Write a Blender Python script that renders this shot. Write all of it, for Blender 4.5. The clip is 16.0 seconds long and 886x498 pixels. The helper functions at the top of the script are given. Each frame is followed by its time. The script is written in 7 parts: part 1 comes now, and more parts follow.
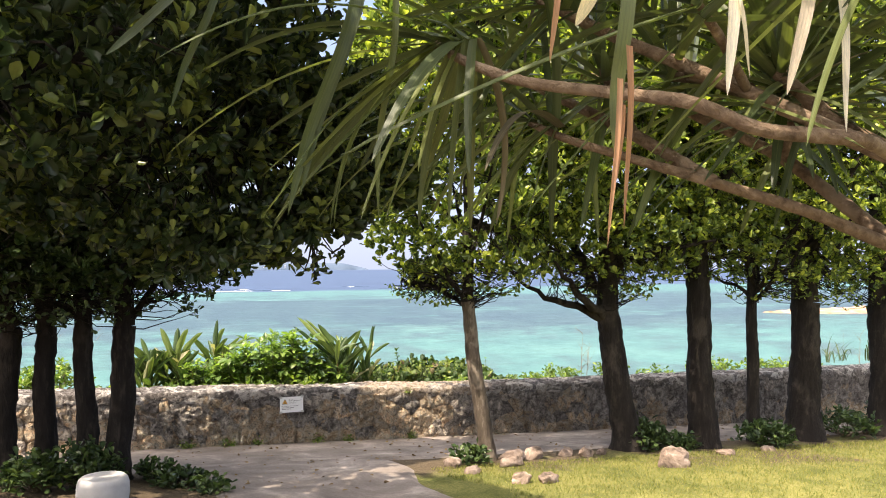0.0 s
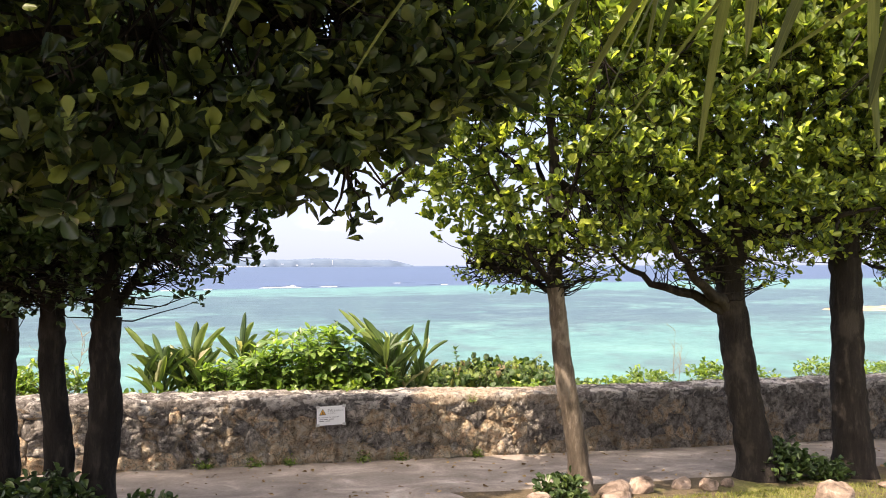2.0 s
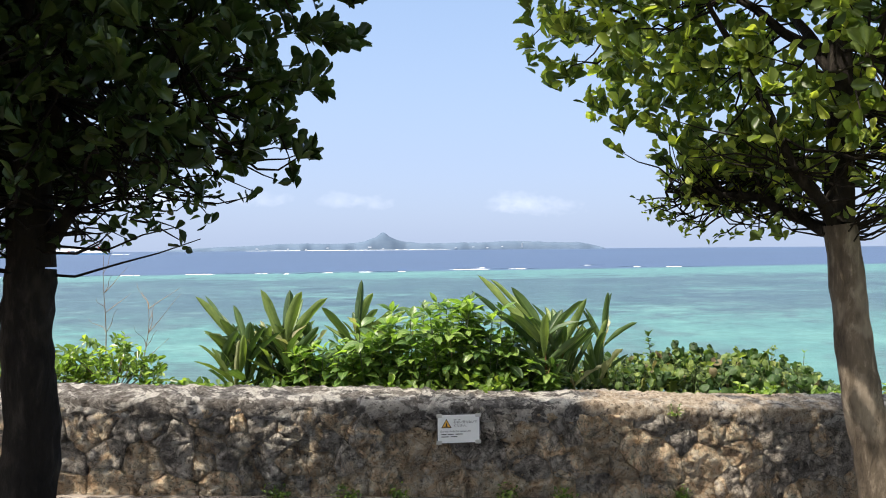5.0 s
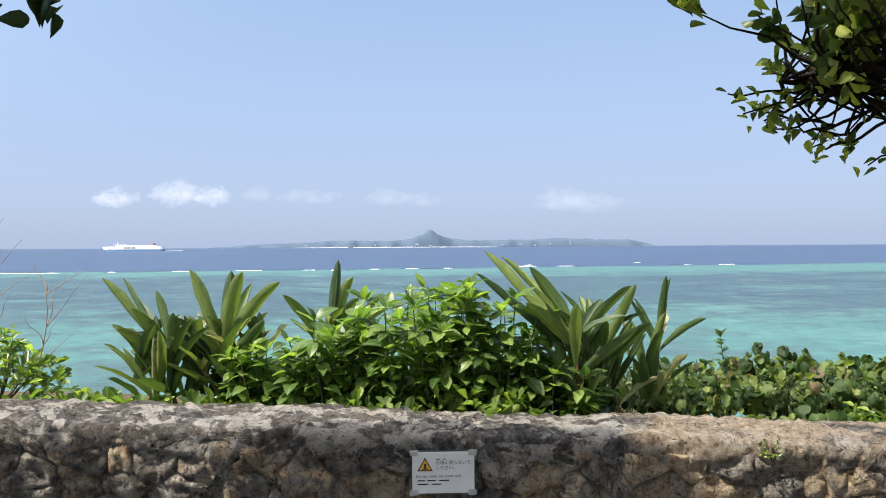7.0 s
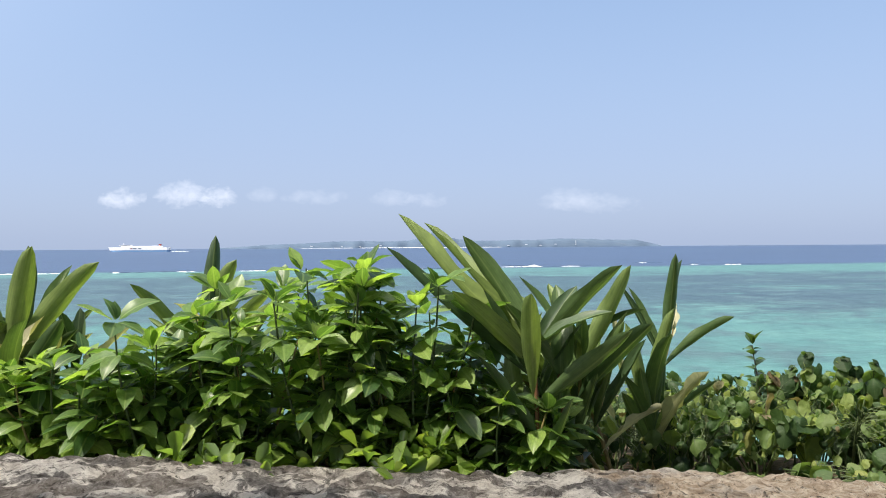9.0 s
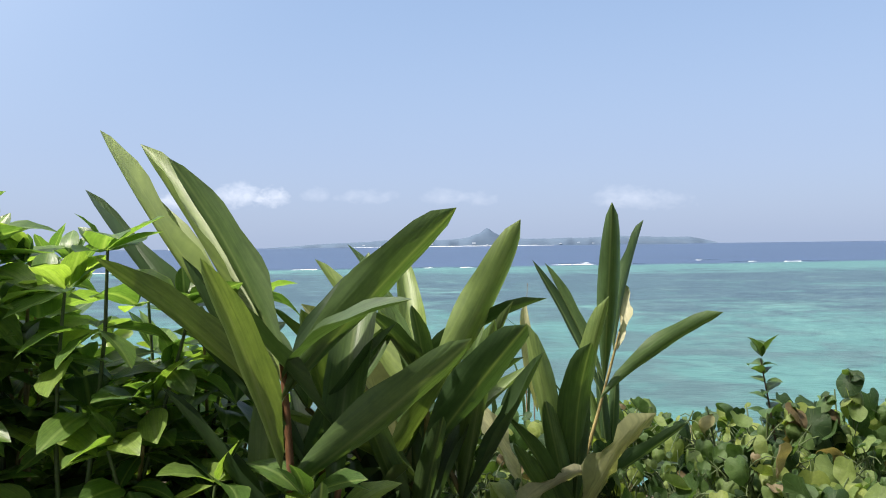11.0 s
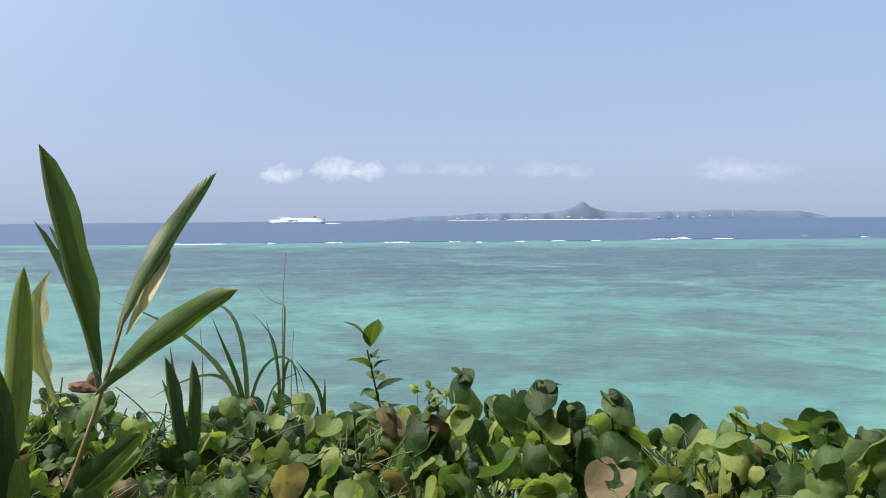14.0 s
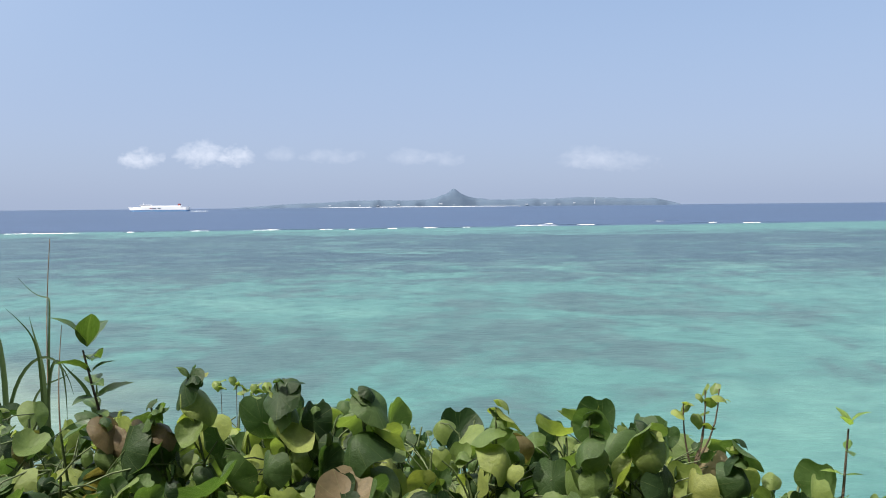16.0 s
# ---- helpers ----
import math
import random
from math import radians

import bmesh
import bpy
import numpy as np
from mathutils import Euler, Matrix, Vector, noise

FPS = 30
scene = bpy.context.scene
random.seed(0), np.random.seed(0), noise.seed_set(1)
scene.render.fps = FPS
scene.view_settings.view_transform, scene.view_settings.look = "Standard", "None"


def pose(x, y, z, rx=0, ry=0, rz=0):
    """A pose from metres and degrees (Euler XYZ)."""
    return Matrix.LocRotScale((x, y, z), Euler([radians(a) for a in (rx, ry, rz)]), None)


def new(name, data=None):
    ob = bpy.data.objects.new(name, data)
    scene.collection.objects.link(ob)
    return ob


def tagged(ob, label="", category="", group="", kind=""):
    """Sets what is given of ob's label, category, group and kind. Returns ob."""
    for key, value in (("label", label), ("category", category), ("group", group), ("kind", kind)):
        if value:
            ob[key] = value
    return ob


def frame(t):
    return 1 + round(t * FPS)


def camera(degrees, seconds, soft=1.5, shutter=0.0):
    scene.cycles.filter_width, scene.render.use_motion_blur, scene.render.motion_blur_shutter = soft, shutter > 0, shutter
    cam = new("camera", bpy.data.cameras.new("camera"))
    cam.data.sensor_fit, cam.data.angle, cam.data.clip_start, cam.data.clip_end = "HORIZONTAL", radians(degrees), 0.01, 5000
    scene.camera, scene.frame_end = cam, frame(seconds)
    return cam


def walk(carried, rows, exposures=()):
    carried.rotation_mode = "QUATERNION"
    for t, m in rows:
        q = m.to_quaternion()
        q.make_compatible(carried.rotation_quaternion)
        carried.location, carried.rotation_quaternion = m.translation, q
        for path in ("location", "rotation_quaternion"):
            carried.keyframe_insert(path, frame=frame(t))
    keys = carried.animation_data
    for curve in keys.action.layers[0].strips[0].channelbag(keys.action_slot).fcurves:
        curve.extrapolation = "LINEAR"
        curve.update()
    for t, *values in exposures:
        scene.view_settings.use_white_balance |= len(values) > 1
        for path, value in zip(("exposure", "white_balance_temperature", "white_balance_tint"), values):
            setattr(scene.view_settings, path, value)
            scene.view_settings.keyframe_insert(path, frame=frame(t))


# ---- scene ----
# The wall's front face lies along y = 0 and the sea beyond it, towards +y.
cam = camera(59.68, 16.0, soft=1.0)
PATH = [
    (0.0, -1.941, -9.695, 2.222, -23.28, 1.38, 0.08),
    (0.5, -1.853, -9.215, 2.203, -22.58, 1.27, -0.01),
    (1.0, -1.733, -8.768, 2.161, -21.84, 1.23, 0.05),
    (1.5, -1.621, -8.318, 2.114, -20.94, 1.19, 0.07),
    (2.0, -1.456, -7.855, 2.051, -19.87, 1.13, 0.15),
    (2.5, -1.313, -7.392, 1.989, -18.41, 1.06, 0.24),
    (3.0, -1.157, -6.972, 1.942, -16.64, 0.81, 0.29),
    (3.5, -0.992, -6.550, 1.887, -14.41, 0.68, 0.29),
    (4.0, -0.831, -6.155, 1.848, -11.71, 0.49, 0.42),
    (4.5, -0.640, -5.735, 1.804, -8.46, 0.18, 0.48),
    (5.0, -0.494, -5.346, 1.768, -5.87, -0.10, 0.43),
    (7.5, 0.133, -3.224, 1.527, -2.27, -0.29, 0.33),
    (8.0, 0.262, -2.844, 1.488, -2.16, -0.27, 0.35),
    (10.5, 1.027, -1.020, 1.305, -0.01, -0.24, 0.63),
    (11.0, 1.260, -0.733, 1.275, 1.86, -0.33, 0.72),
    (11.5, 1.459, -0.504, 1.266, 3.66, -0.74, 0.70),
    (12.0, 1.726, -0.361, 1.252, 5.67, -1.07, 0.58),
    (12.5, 1.989, -0.250, 1.239, 7.12, -1.82, -0.08),
    (13.0, 2.236, -0.152, 1.245, 7.92, -2.10, 0.17),
    (13.5, 2.475, -0.124, 1.230, 8.84, -2.10, 0.43),
    (14.0, 2.591, -0.148, 1.227, 8.82, -2.25, 0.48),
    (14.5, 2.680, -0.136, 1.228, 8.61, -2.37, 0.43),
    (15.0, 2.777, -0.043, 1.224, 7.95, -2.50, 0.63),
    (15.5, 2.835, 0.053, 1.203, 5.19, -2.72, 0.65),
    (16.0, 2.839, 0.081, 1.202, -0.59, -3.28, 0.54),
]
walk(cam, [(t, pose(x, y, z, 90 + pitch, roll, yaw)) for t, x, y, z, yaw, pitch, roll in PATH],
     exposures=[(0.0, 1.60, 7600, 17), (1.0, 1.77, 7900, 20), (2.0, 1.73, 7900, 20), (3.0, 1.43, 7400, 14), (4.0, 1.25, 7200, 10), (5.0, 1.22, 6900, 10), (8.0, 0.98, 6800, 10), (11.0, 0.97, 6850, 10), (16.0, 0.83, 6850, 10)])

# ---- world, sun ----
TO_SUN = Vector((-0.46, -0.22, 0.86)).normalized()
world = bpy.data.worlds.new("sky")
scene.world = world
world.use_nodes = True
wt = world.node_tree
sky = wt.nodes.new("ShaderNodeTexSky")
sky.sky_type, sky.sun_disc = "NISHITA", False
sky.sun_elevation, sky.sun_rotation = math.asin(TO_SUN.z), math.atan2(TO_SUN.x, TO_SUN.y)
sky.altitude, sky.air_density, sky.dust_density, sky.ozone_density = 0, 1.0, 2.2, 3.0
back = wt.nodes["Background"]
back.inputs["Strength"].default_value = 0.105
# a humid, milky tropical sky: low haze whitens the blue towards the sea
geo_w = wt.nodes.new("ShaderNodeTexCoord")
sep_w = wt.nodes.new("ShaderNodeSeparateXYZ")
wt.links.new(geo_w.outputs["Generated"], sep_w.inputs[0])
haze = wt.nodes.new("ShaderNodeValToRGB")
haze.color_ramp.elements[0].position, haze.color_ramp.elements[0].color = 0.0, (0.400, 0.505, 0.735, 1)
haze.color_ramp.elements[1].position, haze.color_ramp.elements[1].color = 0.34, (0.330, 0.485, 0.785, 1)
mid = haze.color_ramp.elements.new(0.09)
mid.color = (0.390, 0.508, 0.770, 1)
wt.links.new(sep_w.outputs["Z"], haze.inputs[0])
scaled = wt.nodes.new("ShaderNodeVectorMath")
scaled.operation = "SCALE"
scaled.inputs["Scale"].default_value = 5.6
wt.links.new(haze.outputs[0], scaled.inputs[0])
thick = wt.nodes.new("ShaderNodeValToRGB")
thick.color_ramp.elements[0].position, thick.color_ramp.elements[0].color = 0.12, (0.85, 0.85, 0.85, 1)
thick.color_ramp.elements[1].position, thick.color_ramp.elements[1].color = 0.60, (0.25, 0.25, 0.25, 1)
wt.links.new(sep_w.outputs["Z"], thick.inputs[0])
milky = wt.nodes.new("ShaderNodeMix")
milky.data_type = "RGBA"
wt.links.new(thick.outputs[0], milky.inputs[0])
wt.links.new(sky.outputs[0], milky.inputs[6])
wt.links.new(scaled.outputs[0], milky.inputs[7])
# the humid air's wide aureole round the sun, unseen, added to lift the shade
toward = wt.nodes.new("ShaderNodeVectorMath")
toward.operation = "DOT_PRODUCT"
toward.inputs[1].default_value = TO_SUN
wt.links.new(geo_w.outputs["Generated"], toward.inputs[0])
glow = wt.nodes.new("ShaderNodeMath")
glow.operation = "POWER"
clear = wt.nodes.new("ShaderNodeMath")
clear.operation = "MAXIMUM"
clear.inputs[1].default_value = 0.0
wt.links.new(toward.outputs["Value"], clear.inputs[0])
wt.links.new(clear.outputs[0], glow.inputs[0])
glow.inputs[1].default_value = 3.0
aureole = wt.nodes.new("ShaderNodeMix")
aureole.data_type, aureole.blend_type = "RGBA", "ADD"
aureole.inputs[7].default_value = (17.0, 16.6, 15.4, 1)
wt.links.new(glow.outputs[0], aureole.inputs[0])
wt.links.new(milky.outputs[2], aureole.inputs[6])
wt.links.new(aureole.outputs[2], back.inputs["Color"])

sun = new("sun", bpy.data.lights.new("sun", "SUN"))
sun.data.energy, sun.data.angle, sun.data.color = 3.5, radians(0.55), (1.0, 0.95, 0.86)
sun.matrix_world = Matrix.Translation((0, 0, 40)) @ TO_SUN.to_track_quat("Z", "Y").to_matrix().to_4x4()


# ---- materials ----
def material(name, rough=0.7, spec=0.4):
    m = bpy.data.materials.new(name)
    m.use_nodes = True
    nt = m.node_tree
    b = nt.nodes["Principled BSDF"]
    b.inputs["Roughness"].default_value = rough
    b.inputs["Specular IOR Level"].default_value = spec
    return m, nt, b


def coord(nt, kind="Object", scale=(1, 1, 1)):
    tc = nt.nodes.new("ShaderNodeTexCoord")
    mp = nt.nodes.new("ShaderNodeMapping")
    mp.inputs["Scale"].default_value = scale
    nt.links.new(tc.outputs[kind], mp.inputs["Vector"])
    return mp.outputs[0]


def world_pos(nt, scale=(1, 1, 1)):
    g = nt.nodes.new("ShaderNodeNewGeometry")
    mp = nt.nodes.new("ShaderNodeMapping")
    mp.inputs["Scale"].default_value = scale
    nt.links.new(g.outputs["Position"], mp.inputs["Vector"])
    return mp.outputs[0]


def grain(nt, vec, scale, detail=5.0, rough=0.6, warp=0.0):
    n = nt.nodes.new("ShaderNodeTexNoise")
    n.inputs["Scale"].default_value = scale
    n.inputs["Detail"].default_value = detail
    n.inputs["Roughness"].default_value = rough
    n.inputs["Distortion"].default_value = warp
    nt.links.new(vec, n.inputs["Vector"])
    return n.outputs["Fac"]


def ramp(nt, fac, *stops):
    r = nt.nodes.new("ShaderNodeValToRGB")
    els = r.color_ramp.elements
    while len(els) < len(stops):
        els.new(0.5)
    for e, (p, c) in zip(els, stops):
        e.position = p
        e.color = (*c, 1) if len(c) == 3 else c
    nt.links.new(fac, r.inputs[0])
    return r.outputs[0]


def mixed(nt, fac, a, b, mode="MIX"):
    n = nt.nodes.new("ShaderNodeMix")
    n.data_type, n.blend_type = "RGBA", mode
    for sock, val in ((n.inputs[0], fac), (n.inputs[6], a), (n.inputs[7], b)):
        if isinstance(val, (int, float)):
            sock.default_value = val
        elif isinstance(val, tuple):
            sock.default_value = (*val, 1)
        else:
            nt.links.new(val, sock)
    return n.outputs[2]


def calc(nt, op, a, b=0.0, c=0.0):
    n = nt.nodes.new("ShaderNodeMath")
    n.operation = op
    for sock, val in zip(n.inputs, (a, b, c)):
        if isinstance(val, (int, float)):
            sock.default_value = val
        else:
            nt.links.new(val, sock)
    return n.outputs[0]


def axis(nt, vec, k):
    s = nt.nodes.new("ShaderNodeSeparateXYZ")
    nt.links.new(vec, s.inputs[0])
    return s.outputs[k]


def relief(nt, bsdf, height, strength=0.5, dist=0.02):
    b = nt.nodes.new("ShaderNodeBump")
    b.inputs["Strength"].default_value = strength
    b.inputs["Distance"].default_value = dist
    nt.links.new(height, b.inputs["Height"])
    nt.links.new(b.outputs[0], bsdf.inputs["Normal"])


def paint(nt, bsdf, col):
    nt.links.new(col, bsdf.inputs["Base Color"])


def island_random(nt):
    return nt.nodes.new("ShaderNodeNewGeometry").outputs["Random Per Island"]


def object_random(nt):
    return nt.nodes.new("ShaderNodeObjectInfo").outputs["Random"]


def see_through(nt, bsdf, col, share=0.35):
    """Leaf tissue: part of the light comes through the blade."""
    t = nt.nodes.new("ShaderNodeBsdfTranslucent")
    warm = mixed(nt, 1.0, col, (1.4, 1.5, 0.65), "MULTIPLY")
    nt.links.new(warm, t.inputs["Color"])
    s = nt.nodes.new("ShaderNodeMixShader")
    s.inputs[0].default_value = share
    nt.links.new(bsdf.outputs[0], s.inputs[1])
    nt.links.new(t.outputs[0], s.inputs[2])
    nt.links.new(s.outputs[0], nt.nodes["Material Output"].inputs["Surface"])


def plain(name, col, rough=0.6, spec=0.4, vary=0.12, scale=8.0, bump=0.0):
    m, nt, b = material(name, rough, spec)
    n = grain(nt, coord(nt), scale)
    dark = tuple(c * (1 - vary) for c in col)
    lite = tuple(min(1, c * (1 + vary)) for c in col)
    paint(nt, b, ramp(nt, n, (0.3, dark), (0.7, lite)))
    if bump:
        relief(nt, b, n, bump, 0.01)
    return m


def leaf_material(name, dark, mid_col, lite, joined=True, rough=0.30, share=0.3, spec=0.6):
    m, nt, b = material(name, rough, spec)
    r = island_random(nt) if joined else object_random(nt)
    n = grain(nt, world_pos(nt), 2.2, 2)
    f = calc(nt, "ADD", calc(nt, "MULTIPLY", r, 0.75), calc(nt, "MULTIPLY", n, 0.25))
    col = ramp(nt, f, (0.08, dark), (0.60, mid_col), (0.92, lite), (0.985, (0.30, 0.21, 0.045)))
    fine = grain(nt, coord(nt), 60, 2)
    col = mixed(nt, 0.25, col, ramp(nt, fine, (0.3, (0.7, 0.7, 0.7)), (0.7, (1.2, 1.2, 1.2))), "MULTIPLY")
    paint(nt, b, col)
    see_through(nt, b, col, share)
    return m


# one glossy leaf in three tones: sun and shade are put into the colours
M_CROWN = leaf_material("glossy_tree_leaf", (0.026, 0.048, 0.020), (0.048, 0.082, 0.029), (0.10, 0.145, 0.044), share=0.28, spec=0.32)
M_CROWN_SUN = leaf_material("sunlit_tree_leaf", (0.038, 0.072, 0.026), (0.165, 0.222, 0.056), (0.55, 0.60, 0.135), share=0.48, rough=0.38, spec=0.36)
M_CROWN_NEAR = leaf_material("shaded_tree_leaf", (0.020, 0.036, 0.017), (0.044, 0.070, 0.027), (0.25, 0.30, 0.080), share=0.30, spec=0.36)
M_UNDER = leaf_material("shrub_leaf", (0.060, 0.110, 0.032), (0.150, 0.235, 0.058), (0.34, 0.43, 0.100), share=0.50)
M_GRASS = leaf_material("grass_blade", (0.10, 0.13, 0.03), (0.19, 0.20, 0.055), (0.34, 0.30, 0.11), rough=0.6, share=0.3, spec=0.2)
M_REED = leaf_material("reed_blade", (0.030, 0.060, 0.030), (0.060, 0.098, 0.042), (0.15, 0.16, 0.075), rough=0.5)
M_LITTER = leaf_material("fallen_leaf", (0.10, 0.055, 0.02), (0.17, 0.10, 0.04), (0.30, 0.20, 0.08), rough=0.7, share=0.1)


def blade_material(name, dark, mid_col, lite, rib, across=1.0, share=0.3, rough=0.42, worn=0.5):
    """A large single leaf: object coordinates run along y, the midrib lies at x = 0."""
    m, nt, b = material(name, rough, 0.5)
    o = coord(nt)
    rnd = object_random(nt)
    col = ramp(nt, rnd, (0.0, dark), (0.5, mid_col), (1.0, lite))
    x = calc(nt, "ABSOLUTE", calc(nt, "MULTIPLY", axis(nt, o, 0), across))
    wave = nt.nodes.new("ShaderNodeTexNoise")
    wave.inputs["Scale"].default_value, wave.inputs["Detail"].default_value = 1.0, 3
    nt.links.new(coord(nt, "Object", (22, 1.5, 1)), wave.inputs["Vector"])
    col = mixed(nt, 0.7, col, ramp(nt, wave.outputs["Fac"], (0.3, (0.66, 0.70, 0.68)), (0.7, (1.28, 1.26, 1.2))), "MULTIPLY")
    mott = grain(nt, coord(nt, "Object", (6, 9, 1)), 1.0, 5, 0.7)
    col = mixed(nt, 0.6, col, ramp(nt, mott, (0.32, (0.62, 0.68, 0.66)), (0.68, (1.3, 1.25, 1.2))), "MULTIPLY")
    margin = ramp(nt, x, (0.42 * across, (0, 0, 0)), (0.50 * across, (1, 1, 1)))
    col = mixed(nt, calc(nt, "MULTIPLY", margin, 0.4), col, rib)
    ribf = calc(nt, "SUBTRACT", 1.0, calc(nt, "SMOOTH_MIN", calc(nt, "MULTIPLY", x, 26.0), 1.0, 0.3))
    ribf = calc(nt, "MAXIMUM", ribf, 0.0)
    col = mixed(nt, calc(nt, "MULTIPLY", ribf, 0.5), col, rib)
    # brown, dried tip and scattered scars
    tip = calc(nt, "ADD", axis(nt, o, 1), calc(nt, "MULTIPLY", grain(nt, o, 25, 3), 0.06))
    dry = ramp(nt, tip, (1.0, (0, 0, 0)), (1.03, (1, 1, 1)))
    scar = ramp(nt, grain(nt, o, 14, 5, 0.7), (0.70, (0, 0, 0)), (0.76, (1, 1, 1)))
    col = mixed(nt, dry, col, (0.12, 0.095, 0.055))
    col = mixed(nt, calc(nt, "MULTIPLY", scar, worn), col, (0.22, 0.16, 0.07))
    paint(nt, b, col)
    relief(nt, b, wave.outputs["Fac"], 0.25, 0.004)
    see_through(nt, b, col, share)
    return m


M_GINGER = blade_material("ginger_blade", (0.036, 0.070, 0.028), (0.080, 0.132, 0.044), (0.185, 0.245, 0.074), (0.20, 0.25, 0.10), share=0.26, rough=0.48)
M_GINGER_OLD = blade_material("faded_ginger_blade", (0.20, 0.22, 0.11), (0.31, 0.31, 0.18), (0.42, 0.39, 0.27), (0.42, 0.39, 0.24), rough=0.6)
M_BROAD = blade_material("whorled_leaf", (0.052, 0.110, 0.034), (0.120, 0.210, 0.056), (0.28, 0.39, 0.100), (0.32, 0.41, 0.16), share=0.50, across=0.6, rough=0.34, worn=0.2)
M_SCREW = blade_material("screw_pine_blade", (0.042, 0.060, 0.026), (0.076, 0.098, 0.038), (0.145, 0.165, 0.060), (0.15, 0.165, 0.075), across=1.6, rough=0.42, share=0.30)
M_SCREW_DEAD = blade_material("dead_screw_pine_blade", (0.050, 0.042, 0.022), (0.090, 0.075, 0.040), (0.16, 0.13, 0.075), (0.14, 0.11, 0.065), rough=0.8, share=0.15)
M_SHOOT = blade_material("dark_shoot_leaf", (0.025, 0.060, 0.020), (0.045, 0.092, 0.026), (0.085, 0.140, 0.036), (0.14, 0.20, 0.07), across=0.6, rough=0.42, worn=0.2)
M_SCREW_DRY = blade_material("dry_screw_pine_blade", (0.58, 0.47, 0.38), (0.72, 0.63, 0.54), (0.82, 0.75, 0.68), (0.7, 0.62, 0.52), rough=0.75, share=0.4)

M_SCREW_RUST = blade_material("withered_screw_pine_blade", (0.24, 0.115, 0.062), (0.36, 0.18, 0.10), (0.46, 0.26, 0.16), (0.25, 0.16, 0.10), rough=0.75, share=0.3)


def heart_material():
    m, nt, b = material("heart_leaf", 0.43, 0.28)
    o = coord(nt)
    rnd = object_random(nt)
    col = ramp(nt, rnd, (0.0, (0.015, 0.036, 0.013)), (0.26, (0.045, 0.086, 0.030)), (0.54, (0.094, 0.156, 0.050)), (0.82, (0.180, 0.236, 0.074)), (0.955, (0.26, 0.31, 0.090)), (0.972, (0.13, 0.095, 0.050)), (0.995, (0.24, 0.195, 0.12)))
    ang = calc(nt, "ARCTAN2", axis(nt, o, 0), axis(nt, o, 1))
    spoke = calc(nt, "ABSOLUTE", calc(nt, "SINE", calc(nt, "MULTIPLY", ang, 4.2)))
    veins = ramp(nt, spoke, (0.0, (1, 1, 1)), (0.06, (0, 0, 0)))
    col = mixed(nt, calc(nt, "MULTIPLY", veins, 0.42), col, (0.24, 0.29, 0.13))
    patch = grain(nt, o, 7, 5, 0.65)
    col = mixed(nt, 0.6, col, ramp(nt, patch, (0.3, (0.72, 0.75, 0.75)), (0.7, (1.25, 1.2, 1.2))), "MULTIPLY")
    scar = ramp(nt, grain(nt, o, 4.5, 6, 0.7, 0.4), (0.66, (0, 0, 0)), (0.70, (1, 1, 1)))
    pick = calc(nt, "GREATER_THAN", object_random(nt), 0.35)
    col = mixed(nt, calc(nt, "MULTIPLY", calc(nt, "MULTIPLY", scar, pick), 0.7), col, (0.33, 0.23, 0.14))
    paint(nt, b, col)
    relief(nt, b, calc(nt, "ADD", patch, calc(nt, "MULTIPLY", veins, 0.2)), 0.25, 0.03)
    see_through(nt, b, col, 0.42)
    return m


M_HEART = heart_material()


def bark(name, dark, mid_col, lite, stretch=0.25, scale=14.0):
    m, nt, b = material(name, 0.9, 0.15)
    p = world_pos(nt, (1, 1, stretch))
    n = grain(nt, p, scale, 6, 0.7, 0.3)
    big = grain(nt, world_pos(nt, (1, 1, 0.6)), 3.2, 4, 0.6)
    col = ramp(nt, n, (0.30, dark), (0.55, mid_col), (0.75, lite))
    lichen = ramp(nt, big, (0.54, (0, 0, 0)), (0.62, (1, 1, 1)))
    col = mixed(nt, calc(nt, "MULTIPLY", lichen, 0.5), col, lite)
    paint(nt, b, col)
    relief(nt, b, calc(nt, "ADD", n, calc(nt, "MULTIPLY", big, 0.6)), 0.9, 0.03)
    return m


# near black: the crowns' shade is put into this bark's colour
M_BARK = bark("shade_dark_bark", (0.009, 0.007, 0.006), (0.020, 0.0165, 0.014), (0.060, 0.050, 0.040))
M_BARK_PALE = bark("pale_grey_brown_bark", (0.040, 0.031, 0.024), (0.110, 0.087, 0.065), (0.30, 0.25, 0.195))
M_TWIG = bark("twig_bark", (0.06, 0.045, 0.032), (0.13, 0.10, 0.07), (0.22, 0.17, 0.11), 1.0, 30)
M_SCREW_BARK = bark("screw_pine_bark", (0.09, 0.060, 0.040), (0.20, 0.140, 0.092), (0.34, 0.26, 0.18), 1.0, 18)
M_STEM = plain("yellow_stem", (0.24, 0.19, 0.075), 0.5, 0.4, 0.3, 30)
M_STEM_RED = plain("reddish_stem", (0.16, 0.075, 0.04), 0.5, 0.4, 0.3, 30)
M_DRY_STEM = plain("dry_brown_stem", (0.27, 0.19, 0.13), 0.8, 0.2, 0.3, 30)
M_STEM_GREEN = plain("green_stem", (0.07, 0.10, 0.035), 0.5, 0.4, 0.3, 30)


